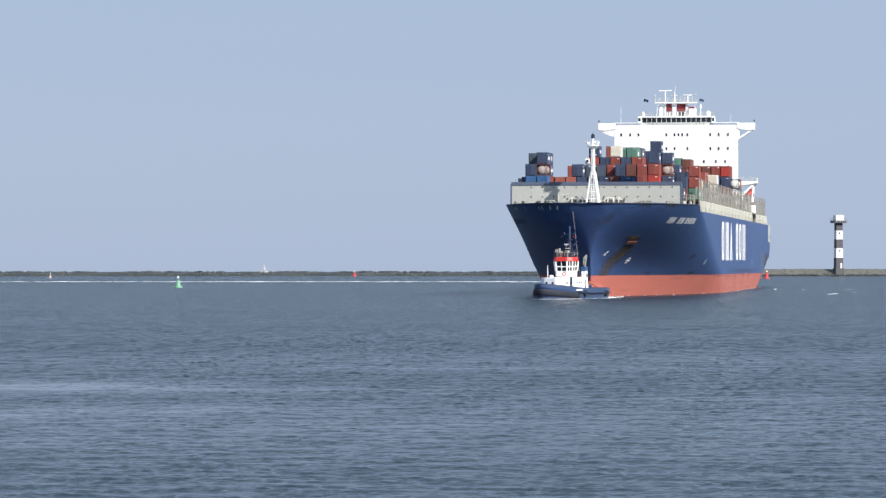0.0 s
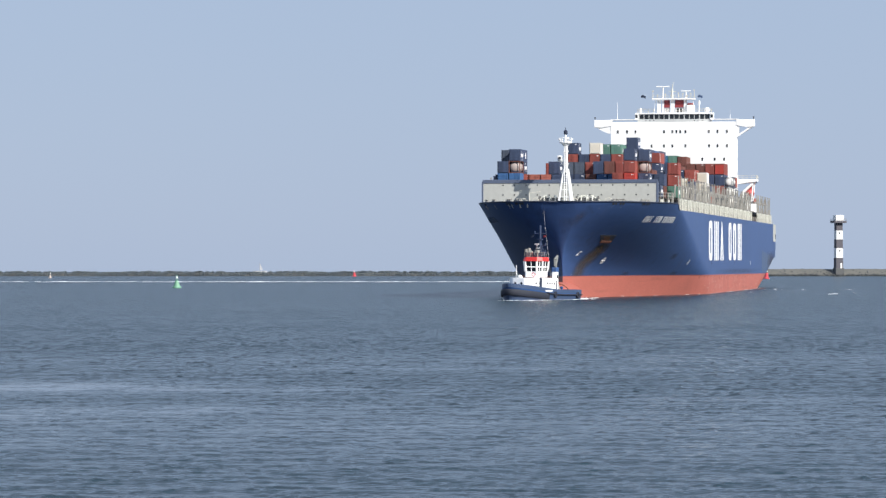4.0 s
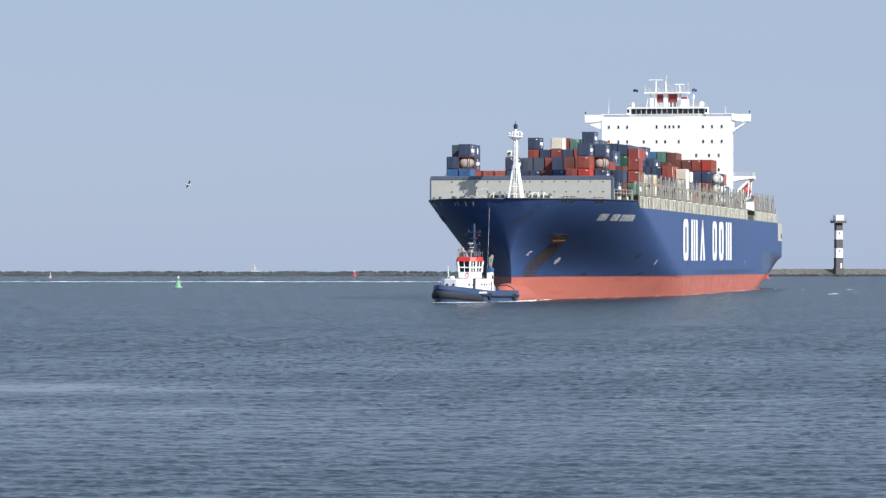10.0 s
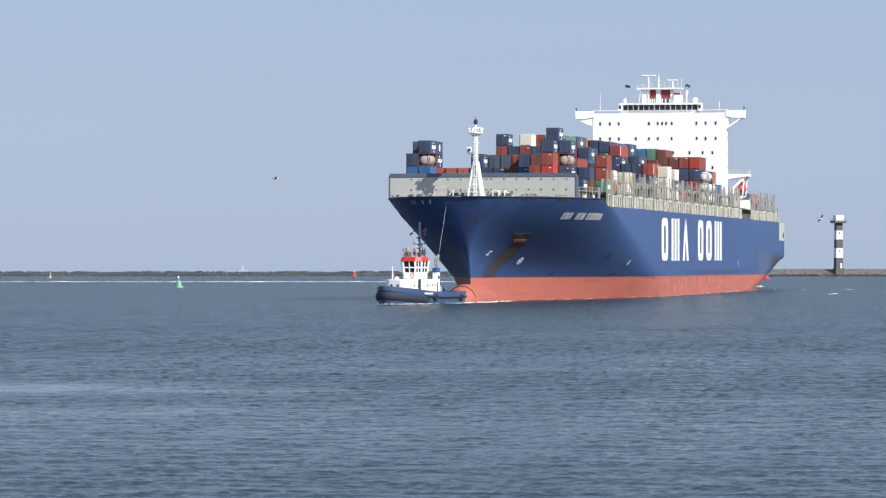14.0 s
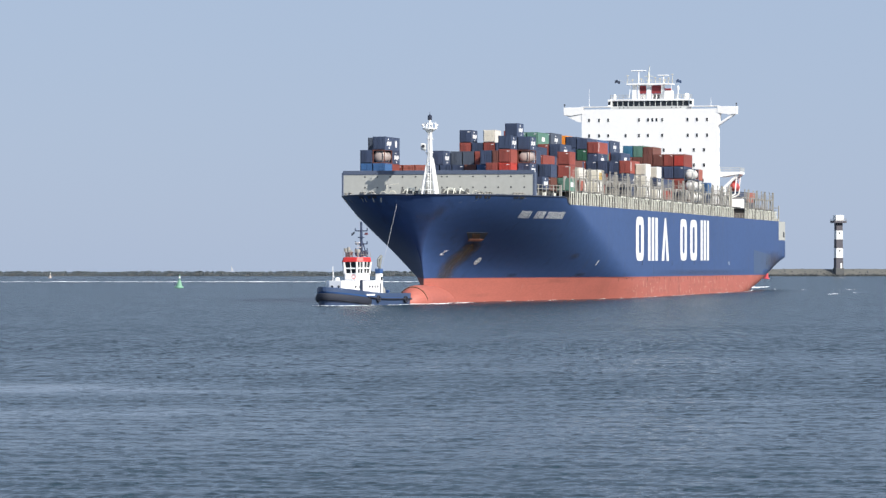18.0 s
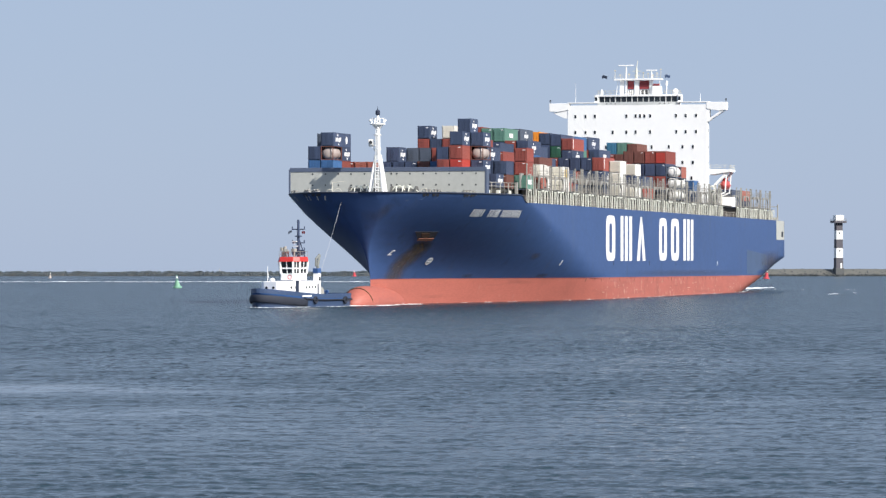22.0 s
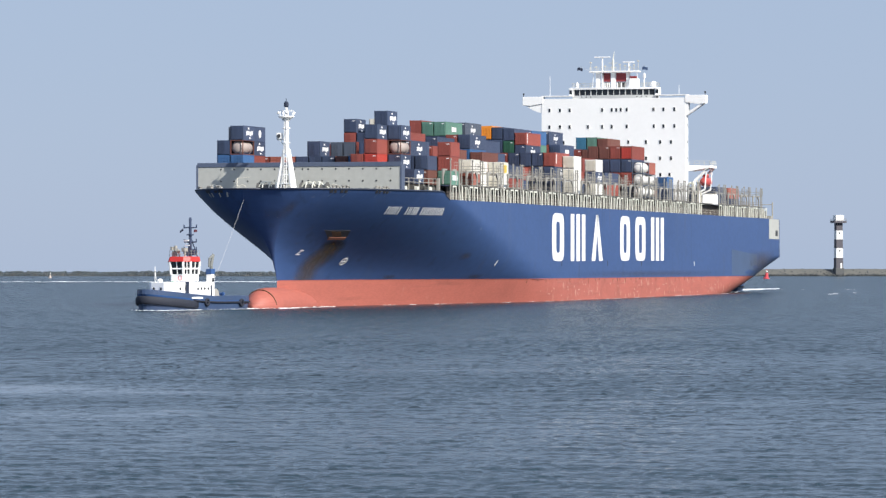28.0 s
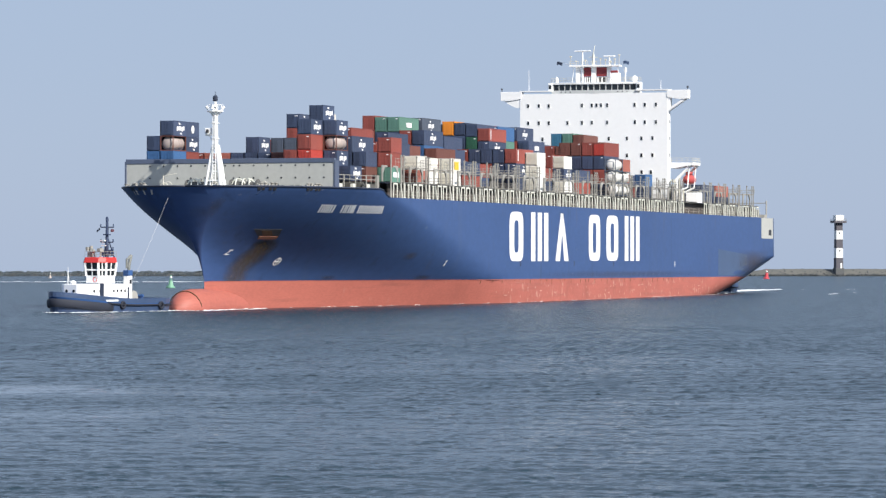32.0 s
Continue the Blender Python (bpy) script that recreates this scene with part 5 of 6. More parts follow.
def build_deck_gear():
    for x in BAYS + AFT_BAYS:
        w = 15.2 if x > -20 else 18.4 if x > -40 else 19.8
        bm = bmesh.new()
        box(bm, x - 12.6, x + 0.3, -w, w, 19.06, (HATCH_Z if x > -250 else HATCH_Z - 1.3) - 0.02)
        part("hatch_cover", bm, HATCH, ship, "dark grey hatch cover under the containers")
    # coaming behind the deck-edge stanchions, coloured dark for the shade in the passage
    for s in (1, -1):
        bm = bmesh.new()
        y0, y1 = sorted((s * 19.85, s * 20.05))
        box(bm, -322, -37, y0, y1, DECK_Z - 0.02, DECK_Z + 2.55)
        part("hatch_coaming", bm, SHADED_COAMING, ship, "hatch coaming coloured dark for the shaded passage")
    # stanchions along the deck edge, set out alike in every bay: portal, stout post, raking stay, slim post
    bm = bmesh.new()
    for dx in (-1.0, 1.0):
        box(bm, dx - 0.15, dx + 0.15, -0.06, 0.06, 0, 2.3)
    box(bm, -1.15, 1.15, -0.06, 0.06, 2.3, 2.6)
    portal = mesh_of("portal_stanchion", bm, PALE_CREAM, bevel=0.05)
    bm = bmesh.new()
    box(bm, -0.24, 0.24, -0.06, 0.06, 0, 2.6)
    box(bm, -0.34, 0.34, -0.1, 0.1, 0, 0.25)
    stout = mesh_of("stout_stanchion", bm, PALE_CREAM, bevel=0.04)
    bm = bmesh.new()
    box(bm, -0.15, 0.15, -0.1, 0.1, 0, 2.5)
    box(bm, -0.15, 0.5, -0.08, 0.08, 2.2, 2.5)
    slim = mesh_of("stanchion_slim", bm, PALE_CREAM)
    bm = bmesh.new()
    prism(bm, [(-0.75, -0.1), (-0.4, -0.1), (-0.4, 0.1), (-0.75, 0.1)], 0, 2.5, [(0.35, -0.1), (0.65, -0.1), (0.65, 0.1), (0.35, 0.1)])
    stay = mesh_of("raking_stay", bm, PALE_CREAM)
    plan = ((0.0, portal), (-3.3, stay), (-5.2, stout), (-7.4, slim), (-9.0, stay), (-11.2, portal))
    for i in range(20):
        for dx, kind in plan:
            x = -36.6 - 14.35 * i + dx
            if x < -321.5 or -266 < x < -246:
                continue
            share("stanchion", kind, ship, pose(x, half_breadth(x, DECK_Z) - 0.45, DECK_Z))
            if kind is stout:
                share("stanchion", kind, ship, pose(x, 0.45 - half_breadth(x, DECK_Z), DECK_Z))
    bm = bmesh.new()
    _rail(bm, [(-33, 21.9), (-322, 21.9)], DECK_Z, 1.15, 4.9, 0.025)
    _rail(bm, [(-33, -21.9), (-322, -21.9)], DECK_Z, 1.15, 9.8, 0.035)
    part("deck_rail", bm, CREAM, ship)
    # girder over the stanchions, under the outer container row
    for s in (1, -1):
        bm = bmesh.new()
        y0, y1 = sorted((s * 20.05, s * 21.35))
        box(bm, -322, -35, y0, y1, DECK_Z + 2.66, DECK_Z + 2.82)
        part("outboard_girder", bm, HATCH, ship)
    # lashing bridges between the bays: twin posts at the side, walkways across
    bm = bmesh.new()
    box(bm, -0.12, 0.12, -0.09, 0.09, 0, 7.6)
    box(bm, -0.2, 0.2, -0.13, 0.13, -0.02, 1.3)
    box(bm, -0.3, 0.12, -0.14, 0.14, 7.25, 7.45)
    post_me = mesh_of("post", bm, STEEL)
    bm = bmesh.new()
    for z in (2.9, 5.4):
        box(bm, -0.6, 0.6, -21.3, 21.3, z, z + 0.22)
        for dx in (-0.55, 0.55):
            for h in (0.6, 1.15):
                rod(bm, (dx, -21.3, z + h), (dx, 21.3, z + h), 0.04, sides=5)
        for k in range(18):
            y = -21.25 + 2.5 * k
            rod(bm, (0.55, y, z), (0.55, y, z + 1.15), 0.04, sides=5)
    truss_me = mesh_of("walkway", bm, STEEL)
    # knee bracket: a leg and an arm with a haunch, carrying the container corner beside the bridge
    bm = bmesh.new()
    box(bm, -0.17, 0.24, -0.12, 0.12, 2.8, 5.3)
    box(bm, -0.17, 2.6, -0.12, 0.12, 5.3, 5.6)
    prism(bm, [(0.24, -0.12), (0.3, -0.12), (0.3, 0.12), (0.24, 0.12)], 4.3, 5.3, [(0.24, -0.12), (1.3, -0.12), (1.3, 0.12), (0.24, 0.12)])
    knee_me = mesh_of("knee_bracket", bm, STEEL)
    bm = bmesh.new()
    for z in (6.3, 6.9):
        rod(bm, (-2.6, 0, z), (3.4, 0, z), 0.045, sides=5)
    for k in range(5):
        rod(bm, (-2.6 + 1.5 * k, 0, 5.6), (-2.6 + 1.5 * k, 0, 6.9), 0.045, sides=5)
    top_rail = mesh_of("guard_rail", bm, STEEL)
    for x in [b - 13.25 for b in BAYS[1:]] + [AFT_BAYS[0] + 1.2] + [b - 13.35 for b in AFT_BAYS[:3]]:
        br = new("lashing_bridge", truss_me)
        br.parent = ship
        br.matrix_basis = pose(x, 0, DECK_Z)
        br["label"] = "grey steel lashing bridge across the deck"
        edge = half_breadth(x, DECK_Z)
        for k in range(18):
            if k in (0, 4, 8, 11, 13, 15, 17):
                share("post", post_me, br, pose(0, (-21.45 + 2.524 * k) * min(1, (edge - 0.5) / 21.45), 0))
        share("post", post_me, br, pose(1.7, edge - 0.55, -0.02))
        share("post", post_me, br, pose(7.0, half_breadth(x + 7, DECK_Z) - 0.6, -0.02))
        for dx, turn in ((3.2, 0), (10.6, 180)):
            share("knee_bracket", knee_me, br, pose(dx, half_breadth(x + dx, DECK_Z) - 0.75, 0, 0, 0, turn))
        share("guard_rail", top_rail, br, pose(1.0, edge - 0.7, 0))
    # railed side gallery abaft the wave breaker wall
    for s in (1, -1):
        bm = bmesh.new()
        for x in (-13.8, -17.6, -21.4, -25.2):
            y = s * (half_breadth(x, DECK_Z) - 0.9)
            y2 = s * (half_breadth(x - 3.8, DECK_Z) - 0.9)
            for z in (22.05, 22.75):
                rod(bm, (x, y, z), (x - 3.8, y2, z), 0.07, sides=6)
            rod(bm, (x, y, 19.05), (x, y, 22.75), 0.12, sides=6)
            rod(bm, (x - 1.9, (y + y2) / 2, 21.4), (x - 1.9, (y + y2) / 2, 22.75), 0.05, sides=6)
        x = -29.4
        y = s * (half_breadth(x, DECK_Z) - 0.9)
        box(bm, x - 0.5, x + 0.5, y - 0.2, y + 0.2, 19.05, 22.9)
        part("side_gallery", bm, STEEL, ship, "grey railed side gallery")
        for x in (-16.6, -21.0, -26.0):
            bm = bmesh.new()
            y = s * (half_breadth(x, DECK_Z) - 1.1)
            box(bm, x - 0.7, x + 0.7, y - 0.3, y + 0.3, 19.05, 21.3)
            part("gallery_locker", bm, PALE_CREAM, ship, "pale locker under the side gallery", bevel=0.05)
    # gear at the stern
    bm = bmesh.new()
    box(bm, -337, -334, -20.2, 20.2, 19.1, 20.0)
    for k in range(9):
        y = -20 + 5 * k
        rod(bm, (-337, y, 19.1), (-337, y, 23.5), 0.18)
    rod(bm, (-337, -20, 22.9), (-337, 20, 22.9), 0.1)
    part("stern_frame", bm, STEEL, ship)


build_deck_gear()


def trim_aft():
    """The ship floats a little deeper aft: plating, paint line and deck edge sink towards the stern."""
    def deck_drop(x):
        return -0.65 * max(0.0, -x - 60) / 265

    done = set()
    for ob in ship.children:
        kind = ob.name.split(".")[0]
        if kind in ("stanchion", "lashing_bridge"):
            ob.matrix_basis = Matrix.Translation((0, 0, deck_drop(ob.matrix_basis.translation.x))) @ ob.matrix_basis
        elif kind in ("hull", "hull_bottom", "paint_line", "main_deck", "deck_rail", "hatch_coaming", "outboard_girder", "stern_frame", "mooring_port", "paint_patch", "tug_mark", "rust_stain", "drip_mark", "scraped_patch") and ob.data.name not in done:
            done.add(ob.data.name)
            for me in [ob.data] + [c.data for c in ob.children]:
                for v in me.vertices:
                    low = -0.0022 * max(0.0, -v.co.x - 20)
                    w = min(1.0, max(0.0, (v.co.z - 4.65) / 14.45))
                    v.co.z += low + (deck_drop(v.co.x) - low) * w


trim_aft()


# ---- containers ----
def container_mesh(cache={}):
    """Meshes for boxes and tanks, made once for each length, height and paint."""
    def get(kind, length, height):
        key = (kind, length, height)
        if key in cache:
            return cache[key]
        L, H, W = length, height, 2.42
        bm = bmesh.new()
        if kind in ("tank", "wtank"):
            for x in (-0.08, -L + 0.08):
                for y in (-W / 2 + 0.08, W / 2 - 0.08):
                    box(bm, x - 0.08, x + 0.08, y - 0.08, y + 0.08, 0, H)
                for z in (0.08, H - 0.08):
                    box(bm, x - 0.07, x + 0.07, -W / 2 + 0.16, W / 2 - 0.16, z - 0.07, z + 0.07)
            for y in (-W / 2 + 0.08, W / 2 - 0.08):
                box(bm, -L + 0.16, -0.16, y - 0.07, y + 0.07, 0.02, 0.16)
                box(bm, -L + 0.16, -0.16, y - 0.05, y + 0.05, H - 0.12, H - 0.02)
            frame_mesh = mesh_of("tank_frame", bm, BOX_PAINT["brown" if kind == "tank" else "slate"])
            bm = bmesh.new()
            lathe(bm, [(0.2, -L + 0.25), (0.75, -L + 0.3), (1.12, -L + 0.6), (1.15, -0.6), (0.75, -0.3), (0.2, -0.25)], 18, (0, 0, H / 2), "x")
            for x in (-0.9, -L / 2, -L + 0.9):
                ring(bm, (x, 0, H / 2), 1.155, 0.04, "x", 18, 5)
            cache[key] = (frame_mesh, mesh_of("barrel", bm, BOX_PAINT["tank" if kind == "tank" else "white"], smooth=True))
            return cache[key]
        # corrugated sides between corner posts
        e, pitch = 0.045, 0.42
        n = int((L - 0.4) / pitch)
        for s in (1, -1):
            pts = [(0.0, W / 2), (-0.18, W / 2)]
            x = -0.2
            for i in range(n):
                step = (L - 0.4) / n
                pts += [(x - 0.12 * step, W / 2 - e), (x - 0.42 * step, W / 2 - e), (x - 0.58 * step, W / 2), (x - 0.92 * step, W / 2)]
                x -= step
            pts += [(-L + 0.18, W / 2), (-L, W / 2)]
            lo = [bm.verts.new((px, s * py, 0.12)) for px, py in pts]
            hi = [bm.verts.new((px, s * py, H - 0.1)) for px, py in pts]
            for i in range(len(pts) - 1):
                bm.faces.new((lo[i], lo[i + 1], hi[i + 1], hi[i]))
        box(bm, -L, 0, -W / 2, -W / 2 + 0.1, 0, 0.13)
        box(bm, -L, 0, W / 2 - 0.1, W / 2, 0, 0.13)
        box(bm, -L, 0, -W / 2, -W / 2 + 0.08, H - 0.11, H - 0.01)
        box(bm, -L, 0, W / 2 - 0.08, W / 2, H - 0.11, H - 0.01)
        box(bm, -L + 0.02, -0.02, -W / 2 + 0.06, W / 2 - 0.06, 0.06, H - 0.04)
        cache[key] = (mesh_of("container", bm, BOX_PAINT[kind]), None)
        return cache[key]
    return get


get_box = container_mesh()


def end_meshes():
    bm = bmesh.new()
    box(bm, 0.0, 0.025, -0.545, 0.545, 0.14, 2.44)
    for k in range(4):
        box(bm, 0.02, 0.05, -0.5, 0.5, 0.25 + 0.55 * k, 0.6 + 0.55 * k)
    for y in (-0.3, 0.3):
        rod(bm, (0.06, y, 0.14), (0.06, y, 2.44), 0.03, sides=5)
    doors = bm
    bm = bmesh.new()
    box(bm, 0.0, 0.04, -1.08, 1.08, 0.14, 2.4)
    for a, c in ((-1.02, -0.42), (-0.3, 0.3), (0.42, 1.02)):
        box(bm, 0.04, 0.09, a, c, 1.35, 2.3)
        box(bm, 0.04, 0.09, a, c, 0.25, 1.2)
    fridge = mesh_of("refrigeration_unit", bm, CREAM)
    bm = bmesh.new()
    for a, c, d in ((-1.75, -1.05, 0.1), (-0.95, -0.3, -0.1), (-0.05, 0.5, 0.0), (0.62, 1.15, 0.08), (1.3, 1.8, -0.06)):
        box(bm, a, c, 0, 0.02, -0.4 + d, 0.36 + 0.5 * d)
    logo = mesh_of("logo_bar", bm, LETTER)
    bm = bmesh.new()
    prism(bm, [(-0.35, 0), (0.25, 0), (0.45, 0.02), (-0.15, 0.02)], -0.18, 0.12, [(-0.1, 0), (0.5, 0), (0.7, 0.02), (0.1, 0.02)])
    dash = mesh_of("logo_dash", bm, LETTER)
    bm = bmesh.new()
    box(bm, -1.6, 1.6, 0, 0.02, -0.45, 0.45)
    wide = mesh_of("logo_panel", bm, LETTER)
    leafs = {}
    for c in BOX_PAINT:
        leafs[c] = mesh_of("door", doors.copy(), BOX_PAINT[c])
    doors.free()
    bm = bmesh.new()
    box(bm, -1.5, 1.5, 0, 0.02, -0.75, 0.75)
    square = mesh_of("logo_panel", bm, YELLOW)
    bm = bmesh.new()
    lathe(bm, [(0.35, 0.0), (0.72, 0.0), (0.72, 0.02), (0.35, 0.02)], 16, axis="y")
    box(bm, -0.6, 0.6, 0.0, 0.025, -0.1, 0.1)
    disc = mesh_of("logo_disc", bm, LETTER)
    bm = bmesh.new()
    box(bm, -0.22, 0.22, 0, 0.02, -1.1, 1.0)
    strip = mesh_of("strip", bm, LETTER)
    return leafs, fridge, logo, dash, wide, square, disc, strip


def mark_mesh():
    bm = bmesh.new()
    box(bm, 0.055, 0.075, 0.45, 0.95, 2.12, 2.26)
    return mesh_of("marking", bm, LETTER)


MARK = mark_mesh()
DOORS, FRIDGE, LOGO, DASH, WIDE, SQUARE, DISC, STRIP = end_meshes()
CARGO = []
LOWER = []
WORDS = {"navy": "navy blue", "slate": "slate blue-grey", "blue": "blue", "teal": "teal blue", "red": "red-brown", "bright": "bright red", "salmon": "faded red",
         "brown": "brown", "orange": "orange", "green": "pale green", "dkgreen": "dark green", "cream": "cream refrigerated", "white": "white refrigerated"}
EXTRA = {"": "", "L": " with white logo panel", "O": " with round white logo", "W": " with pale panel", "Y": " with yellow panel", "I": " with pale upright strip", "B": " with bright red doors"}
box_rnd = random.Random(21)


def stack(x, k, specs, long=True, base=HATCH_Z):
    """A column of containers at row k, from the hatch cover upwards. A spec is a colour, then L for a logo bar on the
    side, O for a round one, W for a wide pale panel, Y for a yellow one, I for a pale upright strip, B for bright red
    doors, h for a high cube."""
    y = -19.85 + 2.5 * k
    z = base
    L = 12.19 if long else 6.06
    list_ = specs.split()
    for n, s in enumerate(list_):
        high = 2.9 if s.endswith("h") else 2.6
        s = s.rstrip("h")
        mark = s[-1] if s[-1] in "LWYOIB" else ""
        color = s.rstrip("LWYOIB")
        if n < len(list_) - 2 and k < 13 and x < -30 and n < 2:
            LOWER.append((color, x, y, z, L, high))
            z += high
            continue
        body, barrel = get_box(color, L, high)
        is_tank = color.endswith("tank")
        ob = new("tank_container" if is_tank else "container", body)
        at = Matrix.Translation((x - box_rnd.uniform(0, 0.06), y + box_rnd.uniform(-0.02, 0.02), z + 0.02))
        ob.matrix_basis = at
        if is_tank:
            tagged(ob, "pale tank container in a brown frame on deck" if color == "tank" else "white tank container in a grey frame on deck", "tank container", "containers on deck")
            share("barrel", barrel, ob, Matrix.Identity(4), "pale cylindrical tank barrel")
        else:
            size = "forty-foot" if long else "twenty-foot"
            tagged(ob, f"{WORDS[color]} {size} container stacked on deck" + (EXTRA[mark]),
                   "container", "containers on deck")
            if color in ("cream", "white"):
                share("refrigeration_unit", FRIDGE, ob, pose(0.0, 0, 0), "grey cooling unit")
            else:
                leaf = DOORS["bright" if mark == "B" else color]
                share("door", leaf, ob, pose(0.0, -0.56, 0))
                share("door", leaf, ob, pose(0.0, 0.56, 0))
            if color not in ("cream", "white") and box_rnd.random() < 0.4:
                share("marking", MARK, ob, pose(0.0, 0.0, high - 2.6))
            if mark == "L":
                c = -L * (0.48 if long else 0.56)
                share("logo_bar", LOGO, ob, pose(c, 1.212, high * 0.5), "white logo bars")
                share("logo_dash", DASH, ob, pose(c + 0.35, 1.212, high * 0.5 + 0.85), "white dash")
                share("logo_dash", DASH, ob, pose(c - 0.35, 1.212, high * 0.5 - 0.85), "white dash")
            elif mark == "O":
                share("logo_disc", DISC, ob, pose(-L * 0.5, 1.212, high * 0.5), "round white logo")
            elif mark == "I":
                share("strip", STRIP, ob, pose(-1.3, 1.212, high * 0.55), "pale upright strip")
            elif mark == "Y":
                share("logo_panel", SQUARE, ob, pose(-L * 0.55, 1.212, high * 0.5), "yellow square panel")
            elif mark == "W":
                share("logo_panel", WIDE, ob, pose(-L * 0.5, 1.212, high * 0.5), "pale logo panel")
        CARGO.append((ob, at))
        z += high


def build_cargo():
    """Bay by bay from the bow; F and A are the fore and after halves of a bay (twenty-foot boxes), L its whole length."""
    def bay(i, half, *columns):
        for k, specs in columns:
            stack(BAYS[i] - (6.12 if half == "A" else 0.0), k, specs, half == "L")
    # first bay, close behind the breakwater wall
    bay(0, "F", (2, "blue blue navy"), (3, "red blue tank navyL"), (13, "red bright red navyL"))
    bay(0, "A", (2, "blue blue navy slate"), (3, "navy red navyL navyO"), (13, "red red red navy navyL"), (14, "navy navyL tank navyL"), (15, "navyL"))
    bay(0, "L", (5, "red"), (6, "navy"), (8, "navy"), (10, "blue"), (12, "red red"))
    bay(1, "L", (1, "navy navy"), (3, "red red"), (4, "red salmon"), (5, "red salmon"), (6, "navy navy"), (7, "navy navy"), (8, "navy navyL"), (9, "red brown"), (10, "blue blue"),
        (11, "navy blue"), (12, "red red"), (13, "navy brown"), (14, "navy navy"), (15, "brown navy"))
    bay(1, "A", (16, "greenW red red"))
    bay(2, "F", (5, "navy navyLh navyLh"))
    bay(2, "A", (6, "navy redh slateh"), (7, "navy navyh slateh"), (8, "red navyh redh"))
    bay(2, "L", (0, "blue navy"), (9, "navy redh navyh"), (10, "red navyh brownh"), (11, "navy redh redh"), (12, "navy navyh navyLh"), (13, "red navyh"), (14, "navy red"))
    bay(3, "F", (6, "navy red navy red navyL"), (15, "salmon cream"))
    bay(3, "A", (6, "navy red navy red"))
    stack(BAYS[3], 8, "cream", False, HATCH_Z + 10.4)
    bay(3, "L", (4, "navy navyh redh"), (5, "red navyh navyh"), (7, "navy red navy navy"), (8, "red navy red red"), (9, "navy brown red navy"), (10, "red navy navy red"), (11, "navy red navy"),
        (12, "slate navy red"), (13, "navy red"))
    bay(4, "L", (4, "navy navy red"), (6, "navy red navy navy"), (7, "red navy navy"), (8, "navy navy brown red"), (10, "navy red brown"), (11, "red navy navyh"), (12, "navy salmon"), (13, "navy red"))
    bay(4, "F", (14, "white cream"))
    bay(4, "A", (15, "white creamY"))
    bay(5, "L", (5, "navy red navy"), (7, "red navy navy"), (8, "navy navy red"), (9, "navy red navy navy"), (10, "navy dkgreen brownh"), (11, "red navy"), (12, "navy red"))
    bay(6, "L", (4, "navy red navyh navyh"), (5, "red navyh navyh navyh"), (6, "navy redh navyh salmonh redh"), (7, "red navy navyh navyh greenh"), (8, "navy red navyh navyh greenWh"), (9, "red navyh greenh redh"),
        (10, "navy redh blueh navyLh"), (11, "red navy brown"), (12, "navy slateh"), (13, "red navy"))
    bay(7, "L", (6, "navy redh navyh navyh"), (7, "red navyh navyh navyh slateh"), (8, "navy navyh redh navyh slateLh"), (9, "navy redh navyh"), (10, "red navy navyh"), (11, "navy salmon"), (12, "navy red"))
    bay(8, "L", (6, "navy redh navyh"), (8, "red navyh redh navy"), (10, "navy navyh redh"), (11, "red navyh navyh"), (12, "navy redh navyh"), (13, "navy navyh navyh"), (14, "navy navyLh redIh"))
    bay(8, "A", (15, "white white white"))
    bay(9, "L", (5, "navy redh navyh navyh"), (6, "red navyh navyh navyh navy"), (7, "navyh redh redh navyh orangeh"), (8, "navyh navyh redh navyh navy"), (9, "redh navyh slateh dkgreen navy"),
        (10, "navy red navy navyL redI"), (11, "navy slate navyh"), (12, "red navy slate"))
    bay(10, "L", (6, "navy redh navyh navyh"), (8, "navy navyh redh navyh redh"), (9, "red navy navyh greenh blueh"), (10, "navy redh navyh"), (11, "red navyh"), (12, "navy redh"), (13, "navy red"))
    bay(10, "A", (14, "whiteL navyL white"))
    bay(11, "L", (7, "navy redh navyh navyh"), (8, "red navyh navyh navyh"), (9, "navy navyh redh redh navyLh"), (10, "navy redh navyh navyWh"), (11, "red navyh navyh"), (12, "navy redh redh"), (13, "navy red"), (14, "red navy"))
    bay(12, "L", (9, "navy redh navyh"), (10, "red navyh redh"), (11, "navy redh redh"), (12, "red redh navyh brownh"), (13, "navy redh navyh brownh"), (14, "red redh navyh redh"), (15, "navy redh navyh redBh"))
    bay(12, "F", (16, "wtank wtank wtank"))
    bay(12, "A", (16, "wtank wtank salmon"))
    bay(13, "L", (7, "navy redh navyh navyh"), (8, "red navyh redh navyh"), (9, "navy redh brownh red"), (10, "navy navyh redh brown"), (11, "navy redh brownh"), (12, "red navyh"), (13, "navy red"), (14, "navy"))
    bay(14, "L", (6, "navy redh navyh"), (8, "navy redh redh brownh tealh"), (9, "red navyh redh brownh greenWh"), (10, "navy navyh redh brownh brown"), (11, "red navyh brownh"), (12, "navy redh"), (13, "navy red"))
    bay(14, "A", (15, "navy blue"))
    bay(15, "L", (9, "navy red navyh"), (10, "red navyh"), (12, "navy navy"), (13, "red navy"))
    # behind the tower
    for k, s in ((9, "navy navy"), (11, "navy slate"), (13, "navy navy"), (14, "slate navy"), (15, "navy navy")):
        stack(AFT_BAYS[0], k, s, base=HATCH_Z - 1.3)
    for k, s in ((10, "brown navy"), (12, "salmon navy"), (13, "navy slate"), (14, "navy salmon"), (15, "navy salmon")):
        stack(AFT_BAYS[1], k, s, base=HATCH_Z - 1.3)


build_cargo()


